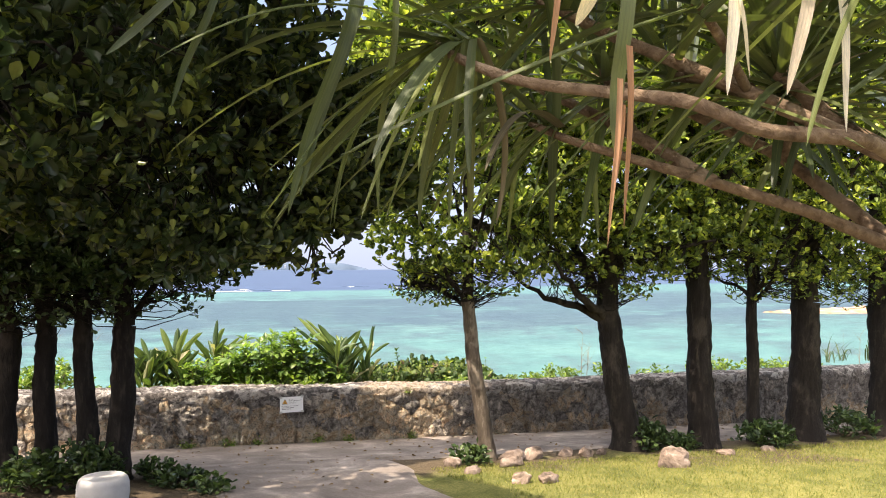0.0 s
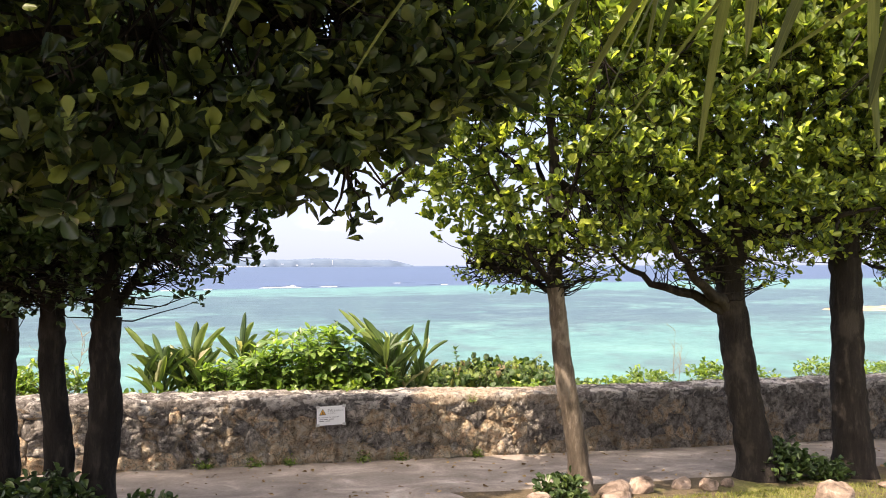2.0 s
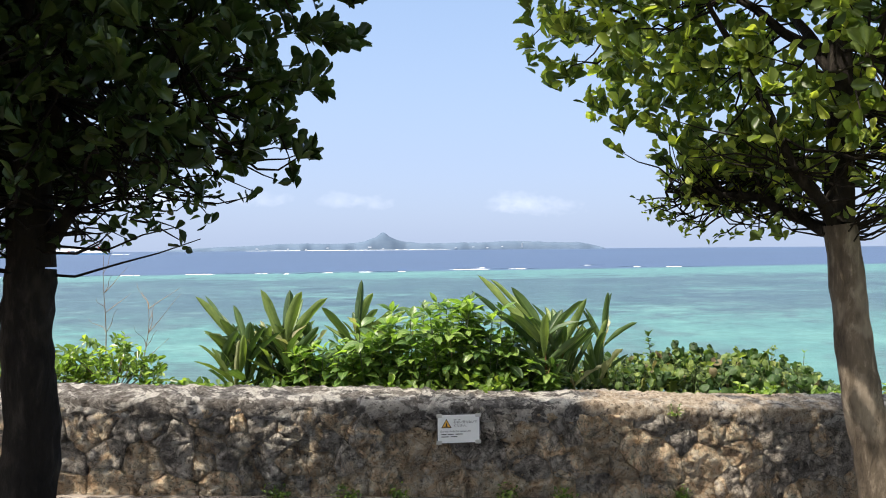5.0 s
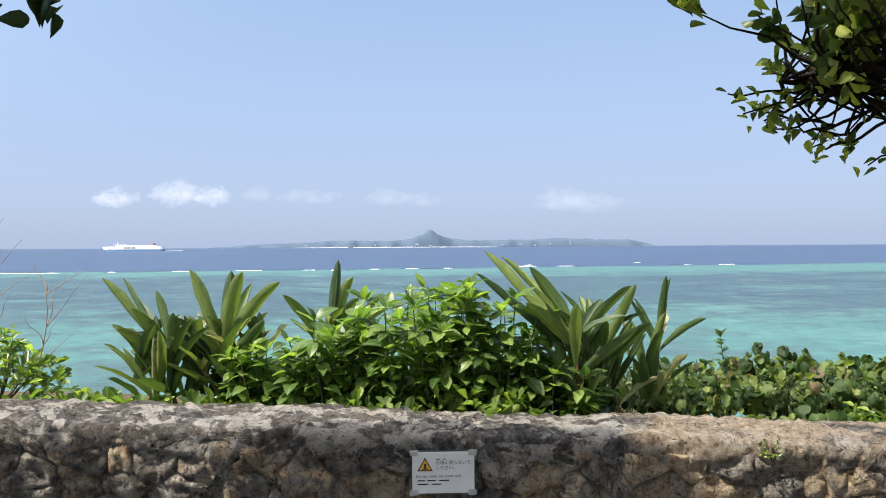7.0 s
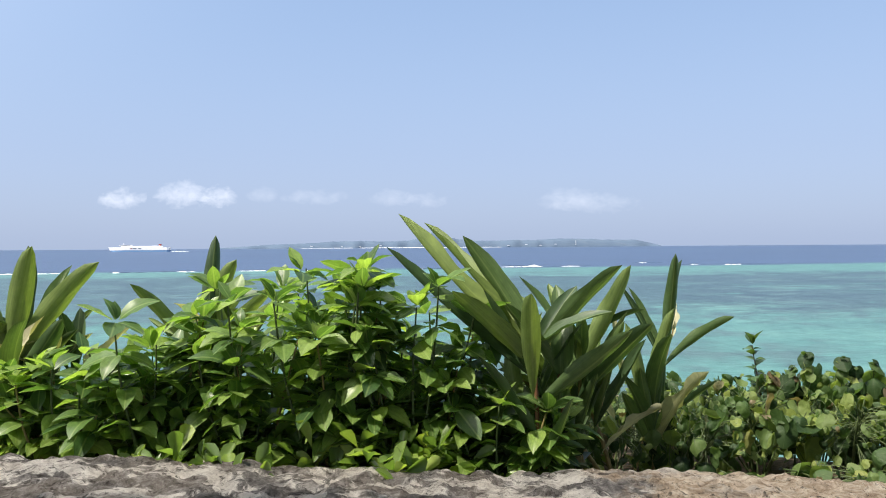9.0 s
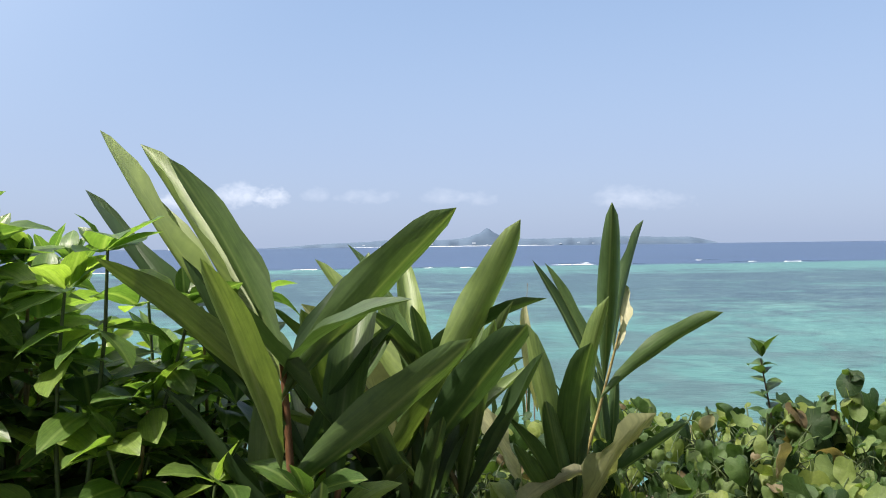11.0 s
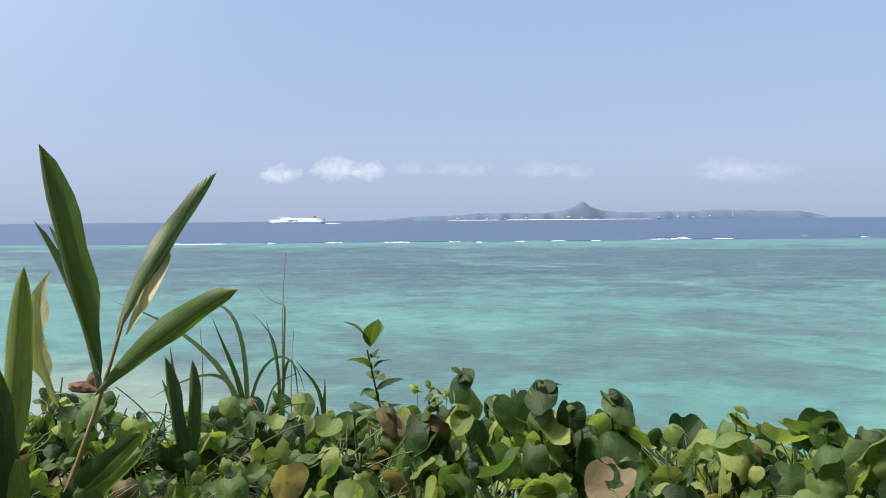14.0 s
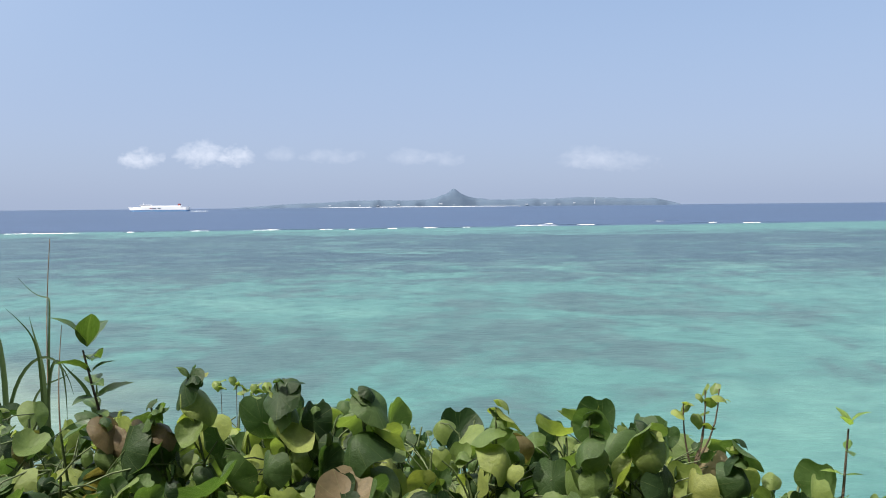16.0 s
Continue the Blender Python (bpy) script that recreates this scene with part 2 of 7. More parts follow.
def limestone(name, joined):
    """Weathered coral limestone: charcoal crust, pale ochre breaks, black runs, pits."""
    m, nt, b = material(name, 0.94, 0.12)
    p = world_pos(nt)
    r = island_random(nt) if joined else object_random(nt)
    crust = grain(nt, p, 11.0, 9, 0.74, 0.5)
    blot = grain(nt, p, 4.6, 6, 0.66, 0.7)
    pits = grain(nt, p, 34.0, 6, 0.74, 0.6)
    low = calc(nt, "SUBTRACT", 0.50, calc(nt, "ADD", axis(nt, p, 2), calc(nt, "MULTIPLY", axis(nt, p, 0), 0.045)))
    grey = ramp(nt, crust, (0.33, (0.095, 0.083, 0.074)), (0.43, (0.30, 0.265, 0.234)), (0.52, (0.55, 0.495, 0.435)), (0.62, (0.80, 0.735, 0.655)))
    ochre = ramp(nt, crust, (0.33, (0.36, 0.22, 0.125)), (0.43, (0.76, 0.55, 0.36)), (0.53, (0.82, 0.68, 0.50)), (0.63, (0.88, 0.79, 0.66)))
    which = calc(nt, "ADD", calc(nt, "SUBTRACT", calc(nt, "MULTIPLY", r, 1.15), 0.44), calc(nt, "MULTIPLY", low, 1.15))
    which = calc(nt, "ADD", which, calc(nt, "MULTIPLY", calc(nt, "SUBTRACT", blot, 0.5), 1.9))
    # sun patch painted warm at the middle, tree shade painted greyer and darker further east
    sunny = ramp(nt, calc(nt, "ABSOLUTE", calc(nt, "SUBTRACT", axis(nt, p, 0), 1.5)), (0.4, (0.32, 0.32, 0.32)), (1.0, (0, 0, 0)))
    which = calc(nt, "ADD", which, sunny)
    shade_or_age = ramp(nt, calc(nt, "ADD", calc(nt, "DIVIDE", axis(nt, p, 0), 10.0), calc(nt, "MULTIPLY", calc(nt, "SUBTRACT", blot, 0.5), 0.25)), (0.20, (0, 0, 0)), (0.34, (1, 1, 1)))
    which = calc(nt, "SUBTRACT", which, calc(nt, "MULTIPLY", shade_or_age, 0.22))
    col = mixed(nt, ramp(nt, which, (0.26, (0, 0, 0)), (0.42, (1, 1, 1))), grey, ochre)
    # the tree shade is multiplied into the stone's colour
    col = mixed(nt, calc(nt, "MULTIPLY", shade_or_age, 0.30), col, mixed(nt, 1.0, col, (0.42, 0.40, 0.40), "MULTIPLY"))
    tone = ramp(nt, calc(nt, "FRACT", calc(nt, "MULTIPLY", r, 7.3)), (0.0, (0.70, 0.70, 0.71)), (0.5, (1, 1, 1)), (1.0, (1.25, 1.22, 1.18)))
    col = mixed(nt, 1.0, col, tone, "MULTIPLY")
    streak = grain(nt, world_pos(nt, (1, 1, 0.20)), 7.5, 7, 0.74)
    col = mixed(nt, calc(nt, "MULTIPLY", ramp(nt, streak, (0.54, (0, 0, 0)), (0.64, (1, 1, 1))), 0.40), col, (0.070, 0.064, 0.060))
    black = ramp(nt, grain(nt, p, 7.0, 7, 0.75, 0.9), (0.53, (0, 0, 0)), (0.59, (1, 1, 1)))
    col = mixed(nt, calc(nt, "MULTIPLY", black, 0.38), col, (0.062, 0.057, 0.053))
    hole = ramp(nt, pits, (0.36, (1, 1, 1)), (0.43, (0, 0, 0)))
    col = mixed(nt, calc(nt, "MULTIPLY", hole, 0.8), col, (0.035, 0.030, 0.026))
    crack = ramp(nt, calc(nt, "ABSOLUTE", calc(nt, "SUBTRACT", grain(nt, p, 8.5, 6, 0.62, 0.8), 0.5)), (0.006, (1, 1, 1)), (0.026, (0, 0, 0)))
    col = mixed(nt, calc(nt, "MULTIPLY", crack, 0.42), col, (0.03, 0.027, 0.025))
    moss = ramp(nt, grain(nt, p, 4.2, 5, 0.65), (0.62, (0, 0, 0)), (0.70, (1, 1, 1)))
    col = mixed(nt, calc(nt, "MULTIPLY", moss, 0.22), col, (0.10, 0.115, 0.06))
    paint(nt, b, col)
    relief(nt, b, calc(nt, "SUBTRACT", calc(nt, "ADD", calc(nt, "MULTIPLY", crust, 1.4), calc(nt, "MULTIPLY", pits, 0.9)), calc(nt, "MULTIPLY", crack, 0.25)), 1.0, 0.10)
    return m


M_STONE = limestone("rubble_stone", False)
M_STONE_REST = limestone("rubble_stone_far", True)


def cap_material():
    """The wall's top: pale lime crust over dark, pitted rock, warm ochre round x = 2."""
    m, nt, b = material("wall_top_crust", 0.94, 0.1)
    p = world_pos(nt)
    n = grain(nt, p, 18.0, 10, 0.80, 0.5)
    pits = grain(nt, p, 32, 6, 0.78, 0.8)
    lime = grain(nt, world_pos(nt, (0.75, 1.0, 1)), 5.0, 9, 0.62, 1.1)
    dark = ramp(nt, n, (0.36, (0.050, 0.047, 0.046)), (0.50, (0.17, 0.160, 0.155)), (0.62, (0.40, 0.375, 0.355)))
    pale = ramp(nt, n, (0.34, (0.28, 0.256, 0.236)), (0.46, (0.56, 0.525, 0.485)), (0.60, (0.80, 0.765, 0.715)))
    col = mixed(nt, ramp(nt, lime, (0.505, (0, 0, 0)), (0.535, (1, 1, 1))), dark, pale)
    # patchy warm ochre tone round x = 2, weaker to either side
    broken = ramp(nt, calc(nt, "ABSOLUTE", calc(nt, "SUBTRACT", axis(nt, p, 0), 2.0)), (0.9, (1, 1, 1)), (1.5, (0.15, 0.15, 0.15)))
    broken = calc(nt, "MULTIPLY", broken, ramp(nt, grain(nt, p, 2.6, 5, 0.6), (0.40, (0, 0, 0)), (0.52, (1, 1, 1))))
    warm = ramp(nt, n, (0.36, (0.27, 0.18, 0.115)), (0.5, (0.62, 0.49, 0.36)), (0.62, (0.86, 0.77, 0.64)))
    col = mixed(nt, calc(nt, "MULTIPLY", broken, 0.85), col, warm)
    hole = ramp(nt, pits, (0.39, (1, 1, 1)), (0.45, (0, 0, 0)))
    col = mixed(nt, calc(nt, "MULTIPLY", hole, 0.8), col, (0.04, 0.034, 0.03))
    paint(nt, b, col)
    relief(nt, b, calc(nt, "ADD", n, calc(nt, "MULTIPLY", pits, 0.55)), 1.0, 0.10)
    return m


M_MORTAR = limestone("old_mortar", True)
M_CAP = cap_material()


def rock_material():
    m, nt, b = material("field_rock", 0.92, 0.15)
    p = world_pos(nt)
    n = grain(nt, p, 6, 8, 0.7, 0.4)
    col = ramp(nt, n, (0.34, (0.085, 0.066, 0.052)), (0.5, (0.30, 0.225, 0.175)), (0.66, (0.56, 0.45, 0.37)))
    shade_or_age = ramp(nt, object_random(nt), (0.0, (0.38, 0.37, 0.38)), (0.6, (0.85, 0.85, 0.85)), (1.0, (1.1, 1.08, 1.05)))
    col = mixed(nt, 1.0, col, shade_or_age, "MULTIPLY")
    paint(nt, b, col)
    relief(nt, b, n, 0.9, 0.04)
    return m


M_ROCK = rock_material()


def path_material():
    m, nt, b = material("worn_concrete_path", 0.93, 0.12)
    p = world_pos(nt)
    big = grain(nt, p, 1.6, 8, 0.66, 0.6)
    fine = grain(nt, p, 38, 4, 0.7)
    col = ramp(nt, big, (0.3, (0.120, 0.102, 0.088)), (0.50, (0.205, 0.176, 0.152)), (0.60, (0.29, 0.25, 0.218)), (0.70, (0.42, 0.37, 0.325)))
    col = mixed(nt, 0.7, col, ramp(nt, fine, (0.3, (0.75, 0.75, 0.75)), (0.7, (1.2, 1.2, 1.2))), "MULTIPLY")
    stain = ramp(nt, grain(nt, p, 3.1, 6, 0.7), (0.57, (0, 0, 0)), (0.68, (1, 1, 1)))
    col = mixed(nt, calc(nt, "MULTIPLY", stain, 0.45), col, (0.20, 0.165, 0.14))
    paint(nt, b, col)
    relief(nt, b, calc(nt, "ADD", fine, big), 0.35, 0.01)
    return m


def ground_material():
    m, nt, b = material("soil_and_turf", 0.95, 0.08)
    p = world_pos(nt)
    big = grain(nt, p, 0.8, 5, 0.65)
    fine = grain(nt, p, 45, 5, 0.75)
    turf = ramp(nt, fine, (0.3, (0.085, 0.10, 0.03)), (0.5, (0.17, 0.17, 0.055)), (0.72, (0.29, 0.26, 0.11)))
    turf = mixed(nt, 1.0, turf, ramp(nt, grain(nt, p, 2.4, 6, 0.65), (0.36, (0.55, 0.62, 0.55)), (0.62, (1.15, 1.12, 1.1))), "MULTIPLY")
    soil = ramp(nt, fine, (0.3, (0.045, 0.034, 0.022)), (0.55, (0.11, 0.085, 0.055)), (0.75, (0.19, 0.15, 0.10)))
    # lawn lies to the east of the path and short of the trees
    x, y = axis(nt, p, 0), axis(nt, p, 1)
    wob = calc(nt, "MULTIPLY", calc(nt, "SUBTRACT", big, 0.5), 1.6)
    east = ramp(nt, calc(nt, "ADD", x, wob), (0.55, (0, 0, 0)), (0.75, (1, 1, 1)))
    near = ramp(nt, calc(nt, "ADD", calc(nt, "MULTIPLY", y, -0.25), wob), (0.60, (0, 0, 0)), (0.84, (1, 1, 1)))
    lawn = calc(nt, "MULTIPLY", east, near)
    col = mixed(nt, lawn, soil, turf)
    paint(nt, b, col)
    relief(nt, b, fine, 0.7, 0.02)
    return m


M_PATH = path_material()
M_GROUND = ground_material()


def sea_material():
    m, nt, b = material("lagoon_water", 0.34, 0.15)
    b.inputs["IOR"].default_value = 1.33
    p = world_pos(nt)
    x, y = axis(nt, p, 0), axis(nt, p, 1)
    broad = grain(nt, world_pos(nt, (0.022, 0.030, 1)), 1.0, 8, 0.70, 0.9)
    fine = grain(nt, world_pos(nt, (0.12, 0.17, 1)), 1.0, 7, 0.76, 0.6)
    far_noise = grain(nt, world_pos(nt, (0.004, 0.02, 1)), 1.0, 5, 0.6)
    # distance to the outer reef, which runs slightly off the wall's line
    reef = calc(nt, "SUBTRACT", y, calc(nt, "ADD", 378.0, calc(nt, "MULTIPLY", x, 0.16)))
    reef = calc(nt, "ADD", reef, calc(nt, "MULTIPLY", calc(nt, "SUBTRACT", far_noise, 0.5), 90.0))
    sand = (0.058, 0.144, 0.134)
    pale = (0.094, 0.198, 0.176)
    coral = (0.036, 0.070, 0.084)
    deep = (0.036, 0.060, 0.112)
    # shallows: sand and coral patches; more coral towards the middle of the lagoon
    midband = ramp(nt, calc(nt, "DIVIDE", y, 400.0), (0.0, (0.14, 0.14, 0.14)), (0.10, (0.33, 0.33, 0.33)), (0.17, (0.39, 0.39, 0.39)), (0.26, (0.31, 0.31, 0.31)), (0.36, (0.54, 0.54, 0.54)), (0.66, (0.58, 0.58, 0.58)), (0.78, (0.30, 0.30, 0.30)), (0.86, (0.20, 0.20, 0.20)), (1.0, (0.05, 0.05, 0.05)))
    clump = grain(nt, world_pos(nt, (0.10, 0.085, 1)), 1.0, 7, 0.62, 0.8)
    mixv = calc(nt, "ADD", calc(nt, "ADD", calc(nt, "MULTIPLY", broad, 0.40), calc(nt, "MULTIPLY", clump, 0.42)), calc(nt, "MULTIPLY", fine, 0.18))
    patch = calc(nt, "ADD", mixv, calc(nt, "MULTIPLY", calc(nt, "SUBTRACT", midband, 0.4), 0.42))
    coral = mixed(nt, ramp(nt, calc(nt, "DIVIDE", y, 400.0), (0.24, (0, 0, 0)), (0.40, (1, 1, 1))), (0.050, 0.094, 0.096), coral)
    lagoon = mixed(nt, ramp(nt, patch, (0.46, (0, 0, 0)), (0.495, (0.45, 0.45, 0.45)), (0.54, (1, 1, 1))), sand, coral)
    lagoon = mixed(nt, calc(nt, "MULTIPLY", ramp(nt, broad, (0.32, (1, 1, 1)), (0.46, (0, 0, 0))), 0.6), lagoon, pale)
    # dark coral ridges lie in broken lines along the reef flat
    streak = ramp(nt, grain(nt, world_pos(nt, (0.030, 0.075, 1)), 1.0, 6, 0.66, 0.5), (0.54, (0, 0, 0)), (0.60, (1, 1, 1)))
    flat = ramp(nt, calc(nt, "DIVIDE", y, 400.0), (0.22, (0, 0, 0)), (0.36, (0.55, 0.55, 0.55)), (0.70, (0.70, 0.70, 0.70)), (0.86, (0.1, 0.1, 0.1)))
    lagoon = mixed(nt, calc(nt, "MULTIPLY", streak, flat), lagoon, (0.021, 0.044, 0.060))
    thin = grain(nt, world_pos(nt, (0.075, 0.21, 1)), 1.0, 6, 0.70, 0.5)
    lagoon = mixed(nt, calc(nt, "MULTIPLY", ramp(nt, thin, (0.555, (0, 0, 0)), (0.60, (0.8, 0.8, 0.8))), flat), lagoon, (0.019, 0.040, 0.056))
    lagoon = mixed(nt, calc(nt, "MULTIPLY", ramp(nt, thin, (0.40, (0.75, 0.75, 0.75)), (0.445, (0, 0, 0))), flat), lagoon, (0.105, 0.190, 0.176))
    # a shoal of bare sand close inshore, to the west
    dx, dy = calc(nt, "DIVIDE", calc(nt, "ADD", x, 38.0), 30.0), calc(nt, "DIVIDE", calc(nt, "SUBTRACT", y, 38.0), 22.0)
    shoal = calc(nt, "ADD", calc(nt, "ADD", calc(nt, "MULTIPLY", dx, dx), calc(nt, "MULTIPLY", dy, dy)), calc(nt, "MULTIPLY", calc(nt, "SUBTRACT", clump, 0.5), 1.6))
    lagoon = mixed(nt, calc(nt, "MULTIPLY", ramp(nt, shoal, (0.25, (1, 1, 1)), (1.0, (0, 0, 0))), 0.54), lagoon, (0.175, 0.200, 0.162))
    edge = ramp(nt, calc(nt, "ADD", calc(nt, "DIVIDE", reef, 60.0), 0.5), (0.40, (0, 0, 0)), (0.60, (1, 1, 1)))
    deepcol = ramp(nt, far_noise, (0.3, tuple(c * 0.9 for c in deep)), (0.7, tuple(c * 1.15 for c in deep)))
    # the ripples' light flecks and dark lines are multiplied into the colour
    ripple = grain(nt, world_pos(nt, (0.36, 0.44, 1)), 1.0, 6, 0.76, 0.6)
    lagoon = mixed(nt, ramp(nt, calc(nt, "DIVIDE", y, 400.0), (0.10, (0.35, 0.35, 0.35)), (0.34, (1, 1, 1))), lagoon, ramp(nt, ripple, (0.36, (0.52, 0.58, 0.64)), (0.50, (1, 1, 1)), (0.64, (1.42, 1.36, 1.32))), "MULTIPLY")
    # backs of the swell where it rears up on the reef
    rear = ramp(nt, calc(nt, "ADD", calc(nt, "DIVIDE", reef, 60.0), 0.5), (0.40, (0, 0, 0)), (0.47, (1, 1, 1)), (0.53, (1, 1, 1)), (0.60, (0, 0, 0)))
    swell = ramp(nt, grain(nt, world_pos(nt, (0.03, 0.02, 1)), 1.0, 4, 0.6), (0.50, (0, 0, 0)), (0.56, (1, 1, 1)))
    water = mixed(nt, calc(nt, "MULTIPLY", calc(nt, "MULTIPLY", rear, swell), 0.75), mixed(nt, edge, lagoon, deepcol), (0.018, 0.036, 0.075))
    paint(nt, b, water)
    rip = grain(nt, world_pos(nt, (0.6, 1.8, 1)), 1.0, 5, 0.6)
    relief(nt, b, rip, 0.35, 0.25)
    return m


M_SEA = sea_material()


# ---- building helpers ----
def part(name, data, mat=None, parent=None, label=""):
    """Links a mesh or bmesh as one object, under a thing or part where one is given."""
    if isinstance(data, bmesh.types.BMesh):
        me = bpy.data.meshes.new(name)
        data.to_mesh(me)
        data.free()
    else:
        me = data
    if mat is not None and not me.materials:
        me.materials.append(mat)
    ob = new(name, me)
    if parent is not None:
        ob.parent = parent
    return tagged(ob, label)


def thing(name, place, label, category, group="", turn=0.0, kind=""):
    ob = new(name)
    ob.empty_display_size = 0.1
    ob.matrix_basis = pose(*place, 0, 0, turn)
    return tagged(ob, label, category, group, kind)


def array_mesh(name, verts, faces, smooth=True):
    """A mesh from arrays; faces is a list of (n, k) index arrays."""
    me = bpy.data.meshes.new(name)
    me.vertices.add(len(verts))
    me.vertices.foreach_set("co", np.asarray(verts, np.float32).ravel())
    loops = np.concatenate([np.asarray(f, np.int32).ravel() for f in faces])
    sizes = np.concatenate([np.full(len(f), np.asarray(f).shape[1], np.int32) for f in faces])
    me.loops.add(len(loops))
    me.loops.foreach_set("vertex_index", loops)
    me.polygons.add(len(sizes))
    me.polygons.foreach_set("loop_start", np.concatenate(([0], np.cumsum(sizes)[:-1])).astype(np.int32))
    me.polygons.foreach_set("loop_total", sizes)
    if smooth:
        me.polygons.foreach_set("use_smooth", np.ones(len(sizes), bool))
    me.update(calc_edges=True)
    me.validate()
    return me


class Tubes:
    """Collects tapered tubes into one mesh."""

    def __init__(self):
        self.v, self.q, self.n = [], [], 0

    def add(self, pts, rad, sides=7, bump=0.0):
        pts = np.asarray(pts, float)
        tang = np.gradient(pts, axis=0)
        tang /= np.linalg.norm(tang, axis=1)[:, None] + 1e-9
        ref = np.array([0.0, 0.0, 1.0]) if abs(tang[:, 2]).mean() < 0.8 else np.array([1.0, 0.0, 0.0])
        a = np.cross(tang, ref)
        a /= np.linalg.norm(a, axis=1)[:, None] + 1e-9
        b = np.cross(tang, a)
        th = np.linspace(0, 2 * np.pi, sides, endpoint=False)
        r = np.asarray(rad, float)[:, None] * np.ones((1, sides))
        if bump:
            r = r * (1 + bump * np.random.uniform(-1, 1, r.shape))
        ring = pts[:, None, :] + r[..., None] * (np.cos(th)[None, :, None] * a[:, None, :] + np.sin(th)[None, :, None] * b[:, None, :])
        m = len(pts)
        i = self.n + np.arange(m * sides).reshape(m, sides)
        j = np.roll(i, -1, axis=1)
        self.q.append(np.stack([i[:-1], j[:-1], j[1:], i[1:]], -1).reshape(-1, 4))
        # closed ends: the last ring is drawn in to a point
        self.v.append(ring.reshape(-1, 3))
        self.n += m * sides

    def mesh(self, name):
        return array_mesh(name, np.concatenate(self.v), [np.concatenate(self.q)])


def unit(a):
    a = np.asarray(a, float)
    return a / (np.linalg.norm(a, axis=-1, keepdims=True) + 1e-9)


def leaf_cloud(name, base, way, length, width, fold=0.25, droop=0.25, up=None):
    """Many small leaves in one mesh: obovate blades with a fold along the midrib."""
    n = len(base)
    way = unit(way)
    if up is None:
        up = np.array([0.0, 0.0, 1.0]) + np.random.normal(0, 0.45, (n, 3))
    side = unit(np.cross(way, up))
    nor = unit(np.cross(side, way))
    length = np.broadcast_to(np.asarray(length, float), (n,))[:, None]
    width = np.broadcast_to(np.asarray(width, float), (n,))[:, None]
    def at(u, s, h):
        return base + way * length * u + side * width * s + nor * (width * abs(s) * fold * 2 + length * h)
    edge = [(0.22, 0.15, 0.02), (0.54, 0.42, -droop * 0.06), (0.80, 0.49, -droop * 0.26), (0.965, 0.24, -droop * 0.52)]
    rows = [at(0.0, 0, 0)] + [at(u, -w, h) for u, w, h in edge] + [at(1.0, 0, -droop * 0.6)] + [at(u, w, h) for u, w, h in edge[::-1]]
    v = np.stack(rows, 1).reshape(-1, 3)
    k = np.arange(n)[:, None] * 10
    t = np.concatenate([k + np.array([[5, 4, 3, 2, 1, 0]]), k + np.array([[0, 9, 8, 7, 6, 5]])])
    return array_mesh(name, v, [t])


def blade_mesh(name, half_width, bend, fold, segments=10, twist=0.0, wavy=0.0, ratio=0.12):
    """One long leaf of length 1 along +y; half_width(u), bend(u) give its outline and its arch."""
    v, q = [], []
    for i in range(segments + 1):
        u = i / segments
        w, z, tw = half_width(u), bend(u), twist * u
        for s in (-1.0, -0.5, 0.0, 0.5, 1.0):
            x = s * w * math.cos(tw)
            h = abs(s) * w * fold + s * w * ratio * math.sin(tw) + wavy * w * math.sin(u * 19 + s * 2) * abs(s)
            v.append((x, u - 0.25 * abs(z) * u, z + h))
    for i in range(segments):
        for j in range(4):
            a = i * 5 + j
            q.append((a, a + 1, a + 6, a + 5))
    return array_mesh(name, v, [np.array(q)])


def channel_mesh(name, half_width, bend, curl, segments=14, twist=0.0, ratio=0.21, wavy=0.0):
    """A long leaf of length 1 along +y whose sides roll upwards into a rounded channel."""
    v, q = [], []
    across = (-1.0, -0.66, -0.33, -0.06, 0.06, 0.33, 0.66, 1.0)
    for i in range(segments + 1):
        u = i / segments
        w, z = half_width(u), bend(u)
        roll = curl * (1.10 - 0.40 * u)
        for s in across:
            a = s * roll + twist * u
            x, h = w * math.sin(a) / roll, w * (1 - math.cos(a)) / roll
            edge = wavy * math.sin(u * 17 + 5 * s) * s * s * w
            v.append((x, u - 0.25 * abs(z) * u, z + (h + edge - (0.03 if abs(s) < 0.1 else 0) * w) * ratio))
    k = len(across)
    for i in range(segments):
        for j in range(k - 1):
            a = i * k + j
            q.append((a, a + 1, a + k + 1, a + k))
    return array_mesh(name, v, [np.array(q)])


def leaf_pose(base, tip, width, face=(0, 0, 1), roll=0.0):
    """The matrix that carries a unit leaf (along +y, facing +z) from base to tip."""
    base, tip = Vector(base), Vector(tip)
    d = tip - base
    y = d.normalized()
    x = y.cross(Vector(face))
    x = x.normalized() if x.length > 1e-3 else Vector((1, 0, 0))
    z = x.cross(y)
    rot = Matrix((x, y, z)).transposed().to_4x4() @ Matrix.Rotation(roll, 4, "Y")
    return Matrix.Translation(base) @ rot @ Matrix.Diagonal((width, d.length, d.length, 1))


def place_leaf(name, me, m, parent, label=""):
    ob = new(name, me)
    ob.parent = parent
    ob.matrix_basis = parent.matrix_basis.inverted() @ m
    return tagged(ob, label)


def rise(d):
    return float(np.interp(d, (0, 2.1, 3.1, 9.7, 40), (0, 0.23, 0.29, 0.67, 1.6)))


def wall_top(x):
    return float(np.interp(x, (-9, 0, 3, 10, 22), (1.06, 0.70, 0.575, 0.43, 0.25)))


